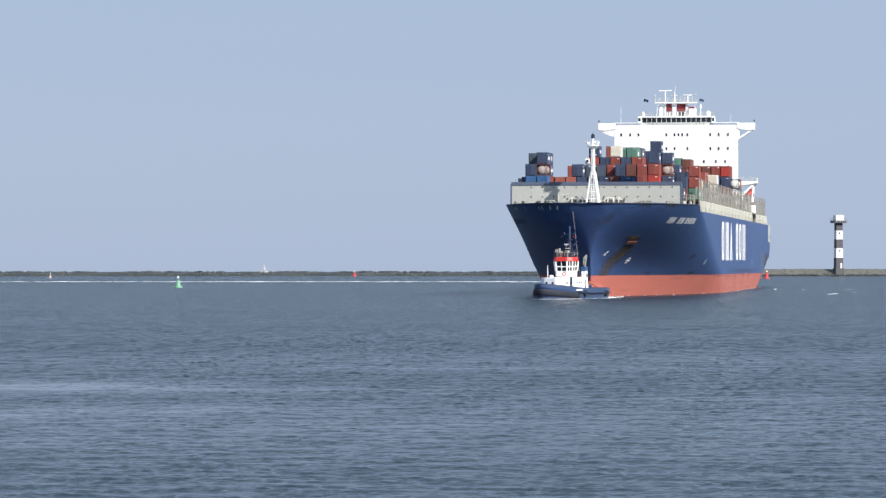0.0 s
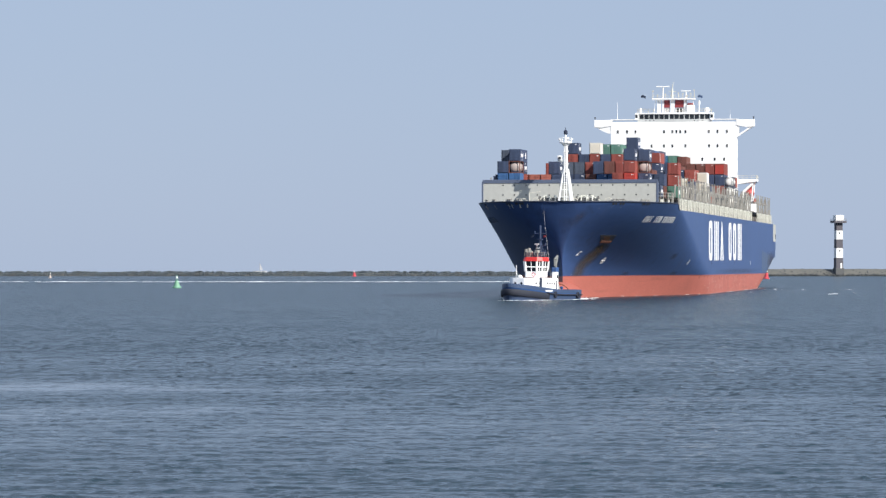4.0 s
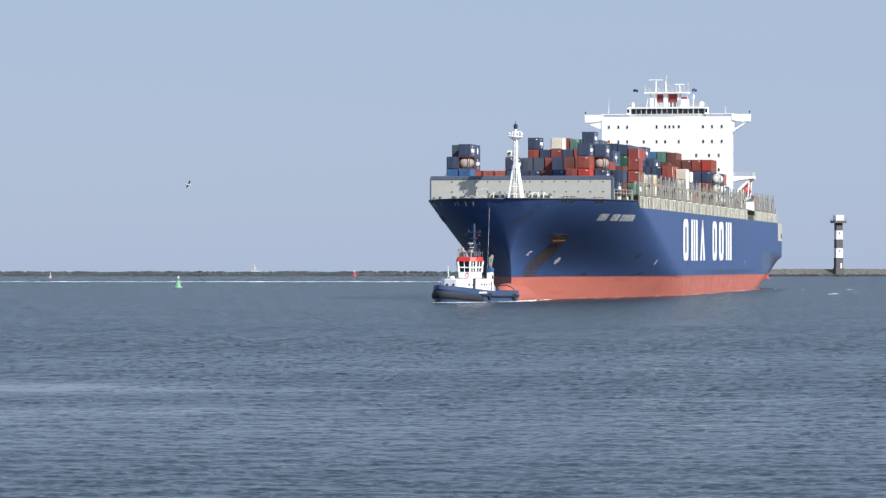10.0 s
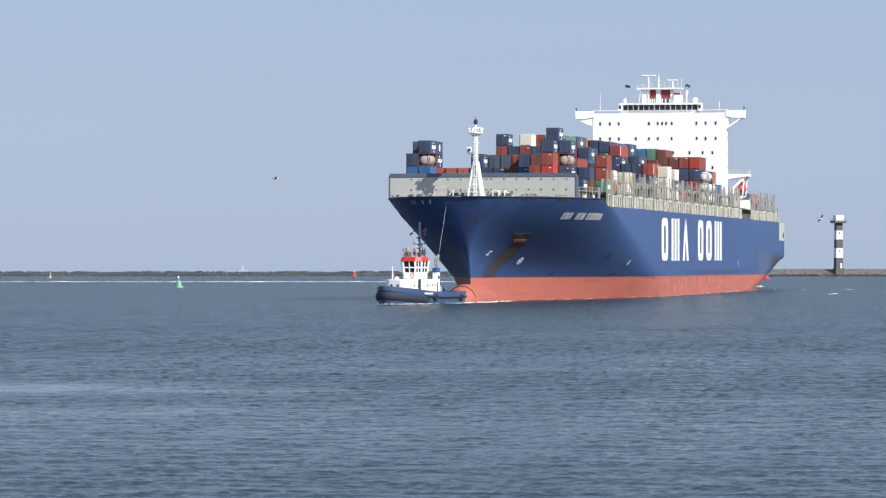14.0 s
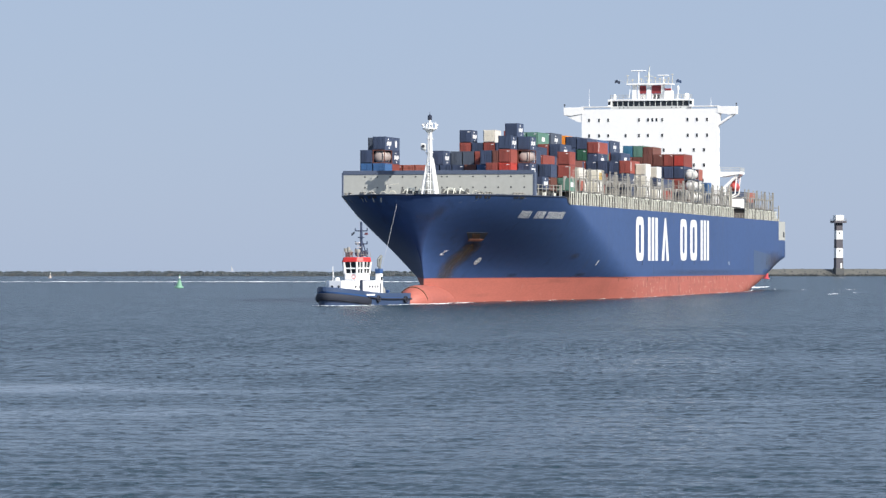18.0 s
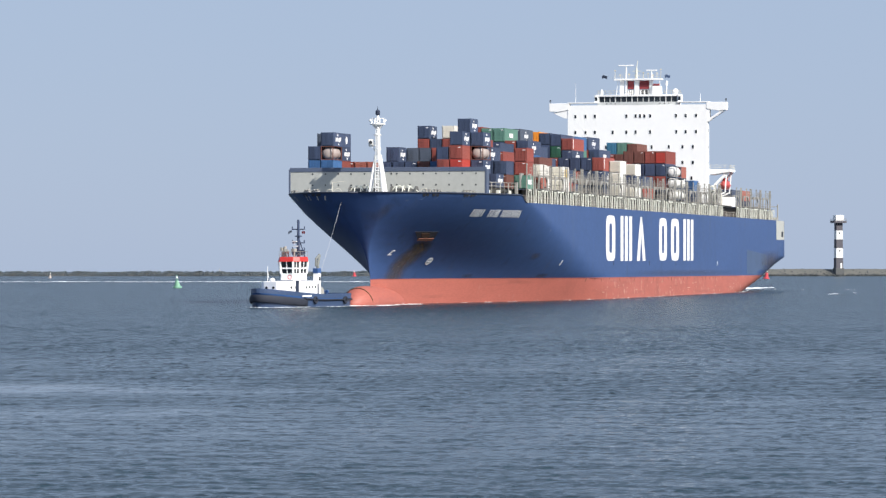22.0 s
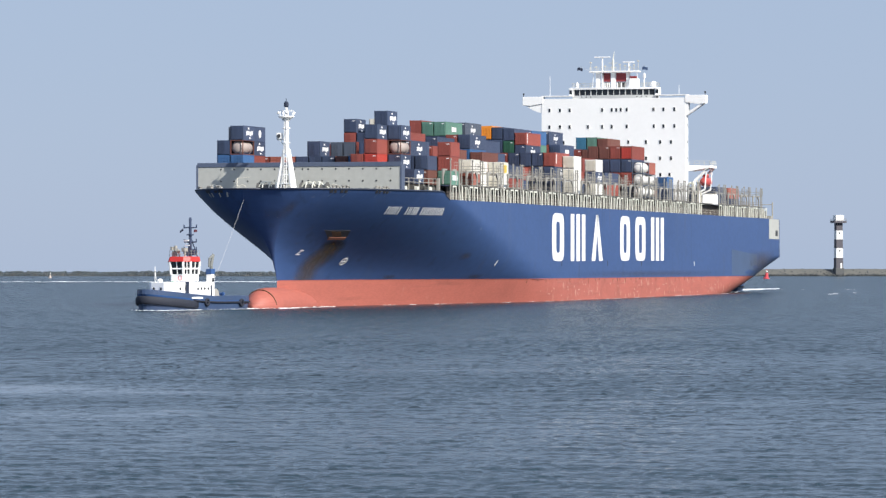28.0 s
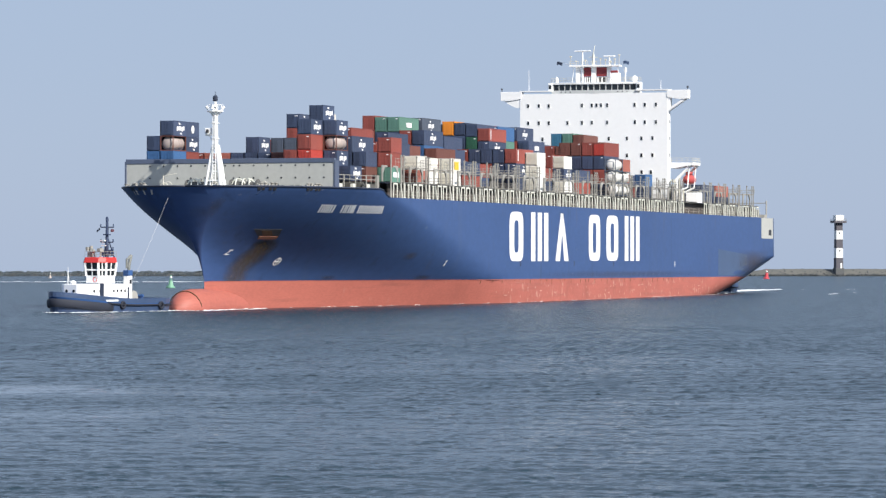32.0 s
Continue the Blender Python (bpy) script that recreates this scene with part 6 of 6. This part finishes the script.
def build_lower_cargo():
    """The covered lower tiers, in one object."""
    bm = bmesh.new()
    colors = sorted({c[0] for c in LOWER})
    for color, x, y, z, L, high in LOWER:
        n0 = len(bm.faces)
        box(bm, x - L, x, y - 1.21, y + 1.21, z + 0.02, z + high)
        bm.faces.ensure_lookup_table()
        for f in bm.faces[n0:]:
            f.material_index = colors.index(color)
    me = mesh_of("lower_containers", bm, BOX_PAINT[colors[0]], bevel=0.0)
    for c in colors[1:]:
        me.materials.append(BOX_PAINT[c])
    ob = tagged(new("lower_containers", me), "covered lower tiers of stacked containers", "containers", kind="stuff")
    CARGO.append((ob, Matrix.Identity(4)))


build_lower_cargo()


# ---- the tug: x forward, y to port, origin amidships on the waterline ----
tug = thing("tug_boat", "blue and white harbour tug with a red-topped wheelhouse", "tug")


def tug_outline(scale=1.0, z=0):
    pts = []
    for i in range(25):
        t = (i / 24) ** 1.6
        x = 14.7 - 27.1 * t
        w = 4.3 * (1 - (1 - min(1, t * 2.6)) ** 2.3) ** 0.62 * (1.0 if t < 0.8 else 1 - 0.22 * ((t - 0.8) / 0.2) ** 2)
        pts.append((x * scale, w * scale))
    return pts + [(x, -y) for x, y in reversed(pts[1:])]


def sheer(x):
    return 1.45 + 1.15 * max(0.0, (x + 2) / 16.3) ** 1.5


def build_tug():
    def hull_band(z_of_lo, z_of_hi, s_lo, s_hi, name, mat, label=""):
        bm = bmesh.new()
        lo = [bm.verts.new((x, y, z_of_lo(x))) for x, y in tug_outline(s_lo)]
        hi = [bm.verts.new((x, y, z_of_hi(x))) for x, y in tug_outline(s_hi)]
        n = len(lo)
        for i in range(n):
            bm.faces.new((lo[i], lo[(i + 1) % n], hi[(i + 1) % n], hi[i]))
        bm.faces.new(lo[::-1])
        bm.faces.new(hi)
        bmesh.ops.remove_doubles(bm, verts=bm.verts, dist=0.001)
        return part(name, bm, mat, tug, label)
    hull_band(lambda x: -0.8, lambda x: sheer(x) - 0.55, 0.955, 0.988, "hull", TUG_BULWARK, "dark blue hull")
    hull_band(lambda x: sheer(x) - 0.55, lambda x: sheer(x) - 0.05, 0.975, 1.0, "sheer_band", TUG_BLUE, "blue upper hull")
    # bulwark, open above the deck
    bm = bmesh.new()
    o = tug_outline(1.0)
    i_ = tug_outline(0.965)
    n = len(o)
    rows = [[bm.verts.new((x, y, sheer(x) - 0.06)) for x, y in o], [bm.verts.new((x, y, sheer(x) + 0.72)) for x, y in o],
            [bm.verts.new((x, y, sheer(x) + 0.72)) for x, y in i_], [bm.verts.new((x, y, sheer(x) - 0.06)) for x, y in i_]]
    for a, b in zip(rows, rows[1:]):
        for k in range(n):
            bm.faces.new((a[k], a[(k + 1) % n], b[(k + 1) % n], b[k]))
    part("bulwark", bm, TUG_BULWARK, tug, "grey-blue bulwark")
    # bow fender and side fender
    bm = bmesh.new()
    path = [(x * 1.012, y * 1.02, sheer(x) - 0.75) for x, y in o]
    run = [path[k % n] for k in list(range(n - 13, n)) + list(range(0, 14))]
    run[0], run[-1] = [(x, y * 0.95, z) for x, y, z in (run[0], run[-1])]
    tube(bm, [(x * 0.985, y * 0.985, z - 0.28) for x, y, z in run], 0.68, 18, 0.42)
    part("bow_fender", bm, RUBBER, tug, "black rubber bow fender", smooth=True)
    bm = bmesh.new()
    tube(bm, [(x, y, z + 0.40) for x, y, z in path[12:n - 11]], 0.16, 8)
    part("side_fender", bm, RUBBER, tug, smooth=True)
    bm = bmesh.new()
    ring(bm, (0, 0, 0), 0.5, 0.2, "y", 16, 8)
    tyre = mesh_of("tyre", bm, RUBBER, smooth=True)
    for x in (2.0, -8.5):
        for s in (1, -1):
            y = 4.42 if x > -9 else 3.9
            share("tyre", tyre, tug, pose(x, s * y, sheer(x) - 0.45))
    bm = bmesh.new()
    prism(bm, [(x * 0.96, y * 0.96) for x, y in tug_outline(1.0)], 1.3, 1.42)
    part("deck", bm, TUG_BLUE, tug, "blue painted deck")
    # deckhouse
    bm = bmesh.new()
    prism(bm, [(10.2, -1.3), (10.2, 1.3), (8.9, 2.6), (-1.8, 2.75), (-1.8, -2.75), (8.9, -2.6)], 1.42, 4.5)
    dh = part("deckhouse", bm, WHITE, tug, "white deckhouse with round portholes", bevel=0.06)
    bm = bmesh.new()
    box(bm, 4.9, 5.9, 2.66, 2.76, 1.6, 4.62)
    part("blue_stripe", bm, TUG_NAVY, dh, "dark blue stripe on the deckhouse")
    bm = bmesh.new()
    box(bm, -1.9, -1.5, -2.8, 2.8, 1.5, 4.0)
    part("casing_door", bm, TUG_NAVY, dh, "dark blue casing end")
    bm = bmesh.new()
    rod(bm, (0, -0.05, 0), (0, 0.04, 0), 0.24, sides=12)
    port = mesh_of("porthole", bm, GLASS)
    for x in (7.4, 5.8, 2.2, 1.2, 0.2, -0.8):
        share("porthole", port, dh, pose(x, 2.69 + 0.02 * (3 - x) * 0.3, 3.4))
        share("porthole", port, dh, pose(x, -2.72, 3.4))
    for y in (-0.7, 0.7):
        share("porthole", port, dh, pose(10.2, y, 3.4, 0, 0, 90))
    # wheelhouse
    hexo = [(4.3, -1.2), (4.3, 1.2), (3.3, 1.95), (0.9, 1.95), (0.3, 1.2), (0.3, -1.2), (0.9, -1.95), (3.3, -1.95)]
    wide = [(x + (0.25 if x > 1 else -0.15), y * 1.1) for x, y in hexo]
    bm = bmesh.new()
    prism(bm, hexo, 4.65, 5.85)
    wh = part("wheelhouse", bm, WHITE, tug, "white wheelhouse with raked windows")
    bm = bmesh.new()
    prism(bm, [(x * 0.97 + 0.05, y * 0.96) for x, y in hexo], 5.85, 7.9, [(x * 0.97 + 0.05, y * 0.96) for x, y in wide])
    part("glazing", bm, GLASS, wh, "dark wheelhouse glass")
    bm = bmesh.new()
    for (a, b), (c, d) in zip(zip(hexo, wide), list(zip(hexo, wide))[1:] + list(zip(hexo, wide))[:1]):
        rod(bm, (*a, 5.8), (*b, 7.95), 0.2, sides=6)
        l1, l2 = [a[i] * 0.5 + b[i] * 0.5 for i in (0, 1)], [c[i] * 0.5 + d[i] * 0.5 for i in (0, 1)]
        rod(bm, (*l1, 6.75), (*l2, 6.75), 0.14, sides=6)
        m0, m1 = [(a[i] + c[i]) / 2 for i in (0, 1)], [(b[i] + d[i]) / 2 for i in (0, 1)]
        rod(bm, (*m0, 5.8), (*m1, 7.95), 0.09, sides=6)
    part("window_bars", bm, WHITE, wh)
    bm = bmesh.new()
    prism(bm, [(x * 1.05, y * 1.06) for x, y in wide], 7.9, 8.75, [(x * 0.98, y * 0.98) for x, y in wide])
    part("wheelhouse_roof", bm, RED, wh, "signal red roof", bevel=0.05)
    bm = bmesh.new()
    ring(bm, (4.25, 0.5, 5.2), 0.36, 0.09, "x", 16, 6)
    part("life_ring", bm, RED, wh, "red and white life ring")
    bm = bmesh.new()
    _rail(bm, [(0.6, -2.0), (3.8, -1.9), (3.8, 1.9), (0.6, 2.0)], 8.75, 0.95, 0.8, 0.028)
    rod(bm, (3.0, -1.2, 8.7), (3.0, -1.2, 10.6), 0.28, sides=10)
    box(bm, 2.6, 3.6, -1.9, -1.5, 9.8, 10.4)
    rod(bm, (3.3, -0.4, 9.6), (3.9, -0.4, 9.9), 0.3, sides=10)
    rod(bm, (3.1, -0.4, 8.7), (3.3, -0.4, 9.6), 0.12, sides=8)
    rod(bm, (3.2, 0.8, 8.7), (3.2, 0.8, 10.0), 0.16)
    box(bm, 2.8, 3.8, 0.5, 1.1, 9.6, 10.2)
    box(bm, 2.9, 3.5, -1.6, -0.9, 8.7, 9.7)
    part("fire_monitor", bm, STEEL, wh, "pale searchlight and monitor on the roof")
    # mast
    bm = bmesh.new()
    rod(bm, (0.4, 0, 8.7), (0.4, 0, 14.9), 0.32, 0.2, 8)
    rod(bm, (0.4, 0, 14.6), (0.4, 0, 15.3), 0.24, 0.2, 8)
    for s in (-1, 1):
        rod(bm, (0.7, s * 0.45, 8.7), (0.45, s * 0.12, 11.6), 0.09, sides=6)
        box(bm, 0.2, 0.7, s * 0.8 - 0.3, s * 0.8 + 0.3, 9.0, 9.9)
    box(bm, 0.1, 0.8, -0.5, 0.5, 12.3, 12.5)
    rod(bm, (-0.8, 0.6, 8.7), (0.35, 0, 12.2), 0.1, sides=6)
    rod(bm, (-0.8, -0.6, 8.7), (0.35, 0, 12.2), 0.1, sides=6)
    for z, w in ((13.6, 1.25), (11.2, 1.2), (9.9, 1.2), (9.3, 1.3)):
        rod(bm, (0.4, -w, z), (0.4, w, z), 0.11, sides=6)
        for s in (-1, 1):
            rod(bm, (0.4, s * w, z), (0.4, s * w, z + 0.5), 0.1, sides=6)
    mast = part("mast", bm, MAST_BLUE, tug, "dark blue signal mast")
    bm = bmesh.new()
    box(bm, 0.5, 0.9, -1.0, -0.1, 11.35, 11.55)
    box(bm, 0.6, 0.8, -0.7, -0.5, 11.0, 11.35)
    box(bm, 0.5, 0.9, -0.75, 0.05, 10.55, 10.7)
    part("radar_scanner", bm, WHITE, mast)
    for y, c, z in ((1.0, DULL_RED, 12.85), (-1.75, TUG_NAVY, 12.75)):
        bm = bmesh.new()
        for k in range(4):
            box(bm, 0.38 + 0.05 * math.sin(k * 2), 0.42 + 0.05 * math.sin(k * 2), y - 0.3 + 0.16 * k, y - 0.14 + 0.16 * k, z + 0.12 * k * (y < 0), z + 0.42 + 0.1 * k * (y < 0))
        part("flag", bm, c, mast, "small flag at the yard")
    # funnels, crane, winch and bits
    for s in (1, -1):
        bm = bmesh.new()
        box(bm, -3.0, -1.9, s * 2.1 - 0.5, s * 2.1 + 0.5, 1.42, 5.8)
        fn = part("funnel", bm, WHITE, tug, "white funnel with a blue top", bevel=0.08)
        bm = bmesh.new()
        box(bm, -3.05, -1.85, s * 2.1 - 0.55, s * 2.1 + 0.55, 5.8, 6.7)
        part("funnel_top", bm, TUG_BLUE, fn, bevel=0.06)
        bm = bmesh.new()
        y0, y1 = sorted((s * 2.6, s * 2.63))
        box(bm, -2.8, -2.2, y0, y1, 4.5, 5.2)
        part("funnel_window", bm, GLASS, fn)
    bm = bmesh.new()
    rod(bm, (-2.7, 2.1, 6.6), (-2.7, 2.1, 7.3), 0.26, sides=8)
    rod(bm, (-2.6, 2.1, 7.1), (-3.2, 2.2, 9.1), 0.27, 0.24, 8)
    rod(bm, (-3.2, 2.2, 9.1), (-2.3, 2.0, 8.4), 0.22, 0.18, 8)
    rod(bm, (-2.3, 2.0, 8.5), (-2.2, 2.0, 7.0), 0.2, 0.15, 8)
    part("deck_crane", bm, DECK_GREY, tug, "dark grey folded deck crane")
    bm = bmesh.new()
    rod(bm, (-5.2, -1.2, 2.3), (-5.2, 1.2, 2.3), 0.75, sides=14)
    for y in (-1.25, 1.25):
        rod(bm, (-5.2, y - 0.08, 2.3), (-5.2, y + 0.08, 2.3), 1.1, sides=16)
    box(bm, -6.0, -4.4, -1.5, 1.5, 1.42, 1.7)
    part("towing_winch", bm, STEEL, tug, "grey towing winch on the after deck")
    bm = bmesh.new()
    for s in (-0.9, 0.9):
        rod(bm, (-8.0, s, 1.4), (-8.0, s, 2.8), 0.2, sides=8)
    rod(bm, (-8.0, -1.2, 2.5), (-8.0, 1.2, 2.5), 0.2, sides=8)
    part("towing_bitts", bm, TUG_BLUE, tug)
    bm = bmesh.new()
    box(bm, -11.9, -10.4, 3.35, 3.5, 1.7, 2.1)
    part("name_board", bm, LETTER, tug)
    bm = bmesh.new()
    box(bm, 3.2, 6.4, 4.30, 4.36, 1.75, 2.05)
    part("name_board", bm, LETTER, tug)
    bm = bmesh.new()
    rod(bm, (10.0, -0.6, 4.4), (10.0, -0.6, 7.1), 0.06)
    rod(bm, (9.9, -0.4, 4.9), (10.0, -0.6, 6.4), 0.04)
    lathe(bm, [(0.3, 4.4), (0.5, 4.65), (0.42, 4.95), (0.1, 5.1)], 14, (9.6, 0.1, 0))
    part("jackstaff", bm, WHITE, tug, "white jackstaff and ventilator on the deckhouse")


build_tug()


# ---- tow line between the ship's bow and the tug's winch ----
def pose_of(row):
    t, x, y, r = row
    return pose(x, y, 0, 0, 0, r)


FAIRLEAD, WINCH = Vector((6.2, -3.4, 20.2)), Vector((-5.2, 0, 2.9))
ROPE_ROWS = []
for a, b in zip(SHIP_ROWS, TUG_ROWS):
    p, q = pose_of(a) @ FAIRLEAD, pose_of(b) @ WINCH
    ROPE_ROWS.append((a[0], p, q))
ROPE_LEN = sum((q - p).length for _, p, q in ROPE_ROWS) / len(ROPE_ROWS)


def build_tow_line():
    bm = bmesh.new()
    prev = None
    for i in range(21):
        t = i / 20
        p = Vector((0, -0.9 * 4 * t * (1 - t) * 0.4, -ROPE_LEN * t))
        if prev is not None:
            rod(bm, prev, p, 0.024, sides=6)
        prev = p
    ob = new("tow_line", mesh_of("tow_line", bm, ROPE))
    return tagged(ob, "pale tow line from the ship's bow to the tug", "rope")


tow_line = build_tow_line()
# a second tug made fast close under the stern, mostly hidden by the ship
stern_tug = copy_thing(tug, Matrix.Identity(4))


def stern_tug_at(t):
    """It swings out a little to port late in the passage."""
    return pose(-345.0, -7.0 + 4.8 * smooth_to(15, 25, t), 0, 0, 0, -90)


# ---- foam: patches that ride with the hulls, and streaks on the water ----
def foam_patch(name, spots, seed, label, group="", tall=0.06):
    """Flat ragged clots of foam, each a low bubble-edged disc."""
    rnd = random.Random(seed)
    bm = bmesh.new()
    for x, y, rx, ry, n in spots:
        for _ in range(n):
            cx, cy = x + rnd.gauss(0, rx * 0.5), y + rnd.gauss(0, ry * 0.5)
            s = rnd.uniform(0.25, 1.0)
            sx, sy = s * rx * 0.42, s * ry * 0.28
            h = 0.03 + tall * rnd.random() * min(1, s)
            m = 7
            a0 = rnd.random() * 6
            rim = [bm.verts.new((cx + sx * math.cos(a0 + 6.283 * k / m) * rnd.uniform(0.6, 1.2), cy + sy * math.sin(a0 + 6.283 * k / m) * rnd.uniform(0.6, 1.2), -0.04)) for k in range(m)]
            top = bm.verts.new((cx, cy, h))
            for k in range(m):
                bm.faces.new((rim[k], rim[(k + 1) % m], top))
    ob = new(name, mesh_of(name, bm, FOAM, clean=False))
    return tagged(ob, label, "foam", group, "stuff")


spots = [(9.5, 5.0, 5, 2.0, 40), (3, 4.8, 6, 1.5, 34), (-6, 5.8, 10, 1.4, 20)]
for i in range(26):
    x = -14 - 11 * i
    spots.append((x + 4 * math.sin(i * 5.1), half_breadth(x, 0.0) + 0.6, 3 + 3 * math.sin(i * 2.7) ** 2, 0.8, (6, 3, 9, 4, 11, 3, 5, 8)[i % 8]))
spots += [(-300, 16.5, 10, 1.6, 30), (-318, 11, 12, 2.5, 60), (-335, 7, 16, 3, 60), (-356, 6, 20, 3, 60), (-385, 5.5, 16, 2.5, 110), (-402, 3, 18, 4, 90)]
ship_foam = foam_patch("bow_foam", spots, 3, "white foam along the ship's waterline and in its wake", "foam")
tug_spots = [(14.3, 1.5, 1.6, 1.4, 26), (11.8, 3.7, 3, 1.1, 46), (8.5, 4.6, 3, 0.9, 24), (5, 4.7, 3, 0.7, 8), (-3, 4.9, 5, 0.7, 10), (-9, 4.8, 3, 0.7, 14), (-13.5, 2.5, 2.5, 2, 26), (-17, 2, 5, 2, 22), (13.3, -2.0, 1.5, 1.2, 8)]
tug_foam = foam_patch("tug_foam", tug_spots, 4, "white foam round the tug's hull", "foam")
rnd = random.Random(8)
far_spots = []
for i in range(210):
    x = -155 + rnd.random() * 215
    if noise.noise(Vector((x * 0.09, 4.4, 0))) < -0.38:
        continue
    far_spots.append((x, 1362 + rnd.gauss(0, 2), rnd.uniform(6, 16), 0.8, rnd.randint(1, 4)))
foam_patch("foam_streak", far_spots, 6, "long white foam line far out on the water", tall=0.10)
side_spots = [(72 + rnd.random() * 46, rnd.choice((912, 935, 960, 1000, 1040)) + rnd.gauss(0, 9), rnd.uniform(1.2, 2.8), 1.5, rnd.randint(1, 2)) for i in range(22)]
foam_patch("foam_streak", side_spots, 7, "scattered white crests beside the ship's stern")


# ---- gulls and a far sail ----
def build_gull(name):
    g = thing(name, "gull in flight over the water with raised wings", "gull", "gulls")
    bm = bmesh.new()
    lathe(bm, [(0.02, -0.32), (0.07, -0.2), (0.10, 0.0), (0.08, 0.16), (0.055, 0.25), (0.01, 0.33)], 10, (0, 0, 0), "x")
    part("body", bm, GULL_W, g, "white body", smooth=True)
    for s in (1, -1):
        bm = bmesh.new()
        pts = ((0.10, 0.05, 0.0), (0.14, 0.30, 0.12), (0.05, 0.62, 0.10), (-0.05, 0.60, 0.09), (-0.06, 0.30, 0.10), (-0.10, 0.05, 0.0))
        up = [bm.verts.new((x, s * y, z + 0.02)) for x, y, z in pts]
        lo = [bm.verts.new((x, s * y, z)) for x, y, z in pts]
        for q in (up, lo):
            bm.faces.new((q[0], q[1], q[4], q[5]))
            bm.faces.new((q[1], q[2], q[3], q[4]))
        for k in range(6):
            bm.faces.new((up[k], up[(k + 1) % 6], lo[(k + 1) % 6], lo[k]))
        part("wing", bm, GULL_G, g, "grey wing")
    bm = bmesh.new()
    prism(bm, [(-0.28, -0.03), (-0.28, 0.03), (-0.44, 0.07), (-0.44, -0.07)], -0.01, 0.015)
    part("tail", bm, GULL_W, g)
    return g


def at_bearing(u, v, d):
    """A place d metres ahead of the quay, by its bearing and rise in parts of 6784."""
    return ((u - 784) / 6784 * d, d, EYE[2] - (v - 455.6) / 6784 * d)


gull = build_gull("gull")
gull_far = build_gull("gull")
gull_high = build_gull("gull")


def build_sailboat():
    s = thing("sailing_boat", "small white sailing boat far beyond the breakwater", "sailing boat")
    bm = bmesh.new()
    prism(bm, [(4.5, 0), (2, 1.3), (-4, 1.2), (-4, -1.2), (2, -1.3)], -0.3, 1.0)
    part("hull", bm, SAIL, s)
    bm = bmesh.new()
    rod(bm, (0.3, 0, 1.0), (0.3, 0, 5.6), 0.07, sides=6)
    part("mast", bm, STEEL, s)
    bm = bmesh.new()
    a = [bm.verts.new(p) for p in ((0.2, -0.04, 1.6), (0.2, -0.04, 5.5), (-1.6, -0.04, 1.7), (0.2, 0.04, 1.6), (0.2, 0.04, 5.5), (-1.6, 0.25, 1.7))]
    bm.faces.new((a[0], a[1], a[2]))
    bm.faces.new((a[3], a[5], a[4]))
    for i, j in ((0, 1), (1, 2), (2, 0)):
        bm.faces.new((a[i], a[j], a[j + 3], a[i + 3]))
    part("sail", bm, SAIL, s, "white sail")
    return s


sailboat = build_sailboat()


# ---- everything that moves ----
def motions():
    # the chop drifts with the wind
    walk(water, [(0, pose(0, 0, 0)), (16, pose(-1.5, -3, 0)), (32, pose(-3, -6, 0))])
    ship_path = [(r[0], pose_of(r)) for r in SHIP_ROWS]
    walk(ship, ship_path)
    walk(ship_foam, ship_path)
    for ob, at in CARGO:
        walk(ob, [(t, m @ at) for t, m in ship_path])
    # the tug rides the chop: slight pitch and roll
    tug_path = []
    for i, (t, x, y, r) in enumerate(TUG_ROWS):
        tug_path.append((t, pose(x, y, 0.06 * math.sin(i * 1.9), 0.5 * math.sin(i * 2.3), 0.5 * math.sin(i * 1.7 + 1), r)))
    walk(tug, tug_path)
    walk(tug_foam, [(r[0], pose_of(r)) for r in TUG_ROWS])
    walk(stern_tug, [(t, m @ stern_tug_at(t)) for t, m in ship_path])
    walk(tow_line, [(t, look(p, q)) for t, p, q in ROPE_ROWS])
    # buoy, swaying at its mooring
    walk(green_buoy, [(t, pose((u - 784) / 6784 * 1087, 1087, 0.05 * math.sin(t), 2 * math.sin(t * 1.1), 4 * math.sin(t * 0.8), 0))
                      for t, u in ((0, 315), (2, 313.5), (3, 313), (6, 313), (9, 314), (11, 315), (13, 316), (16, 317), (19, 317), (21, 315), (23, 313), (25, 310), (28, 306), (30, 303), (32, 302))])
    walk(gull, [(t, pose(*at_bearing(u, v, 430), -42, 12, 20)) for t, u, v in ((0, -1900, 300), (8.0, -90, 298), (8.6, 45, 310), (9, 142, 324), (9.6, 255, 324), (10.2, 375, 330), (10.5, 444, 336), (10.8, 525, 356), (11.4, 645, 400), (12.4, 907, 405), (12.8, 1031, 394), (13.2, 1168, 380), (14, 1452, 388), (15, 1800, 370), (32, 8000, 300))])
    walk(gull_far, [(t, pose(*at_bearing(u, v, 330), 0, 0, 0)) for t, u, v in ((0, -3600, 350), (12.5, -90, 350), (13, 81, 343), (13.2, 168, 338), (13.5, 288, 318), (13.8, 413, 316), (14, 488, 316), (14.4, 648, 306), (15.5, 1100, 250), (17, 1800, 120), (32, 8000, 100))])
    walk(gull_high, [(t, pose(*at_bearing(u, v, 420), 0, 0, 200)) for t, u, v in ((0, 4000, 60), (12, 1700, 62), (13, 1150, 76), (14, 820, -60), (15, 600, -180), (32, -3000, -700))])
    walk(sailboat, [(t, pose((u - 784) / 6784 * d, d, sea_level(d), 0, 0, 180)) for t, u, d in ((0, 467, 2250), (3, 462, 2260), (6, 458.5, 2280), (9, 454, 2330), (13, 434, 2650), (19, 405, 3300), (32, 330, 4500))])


motions()
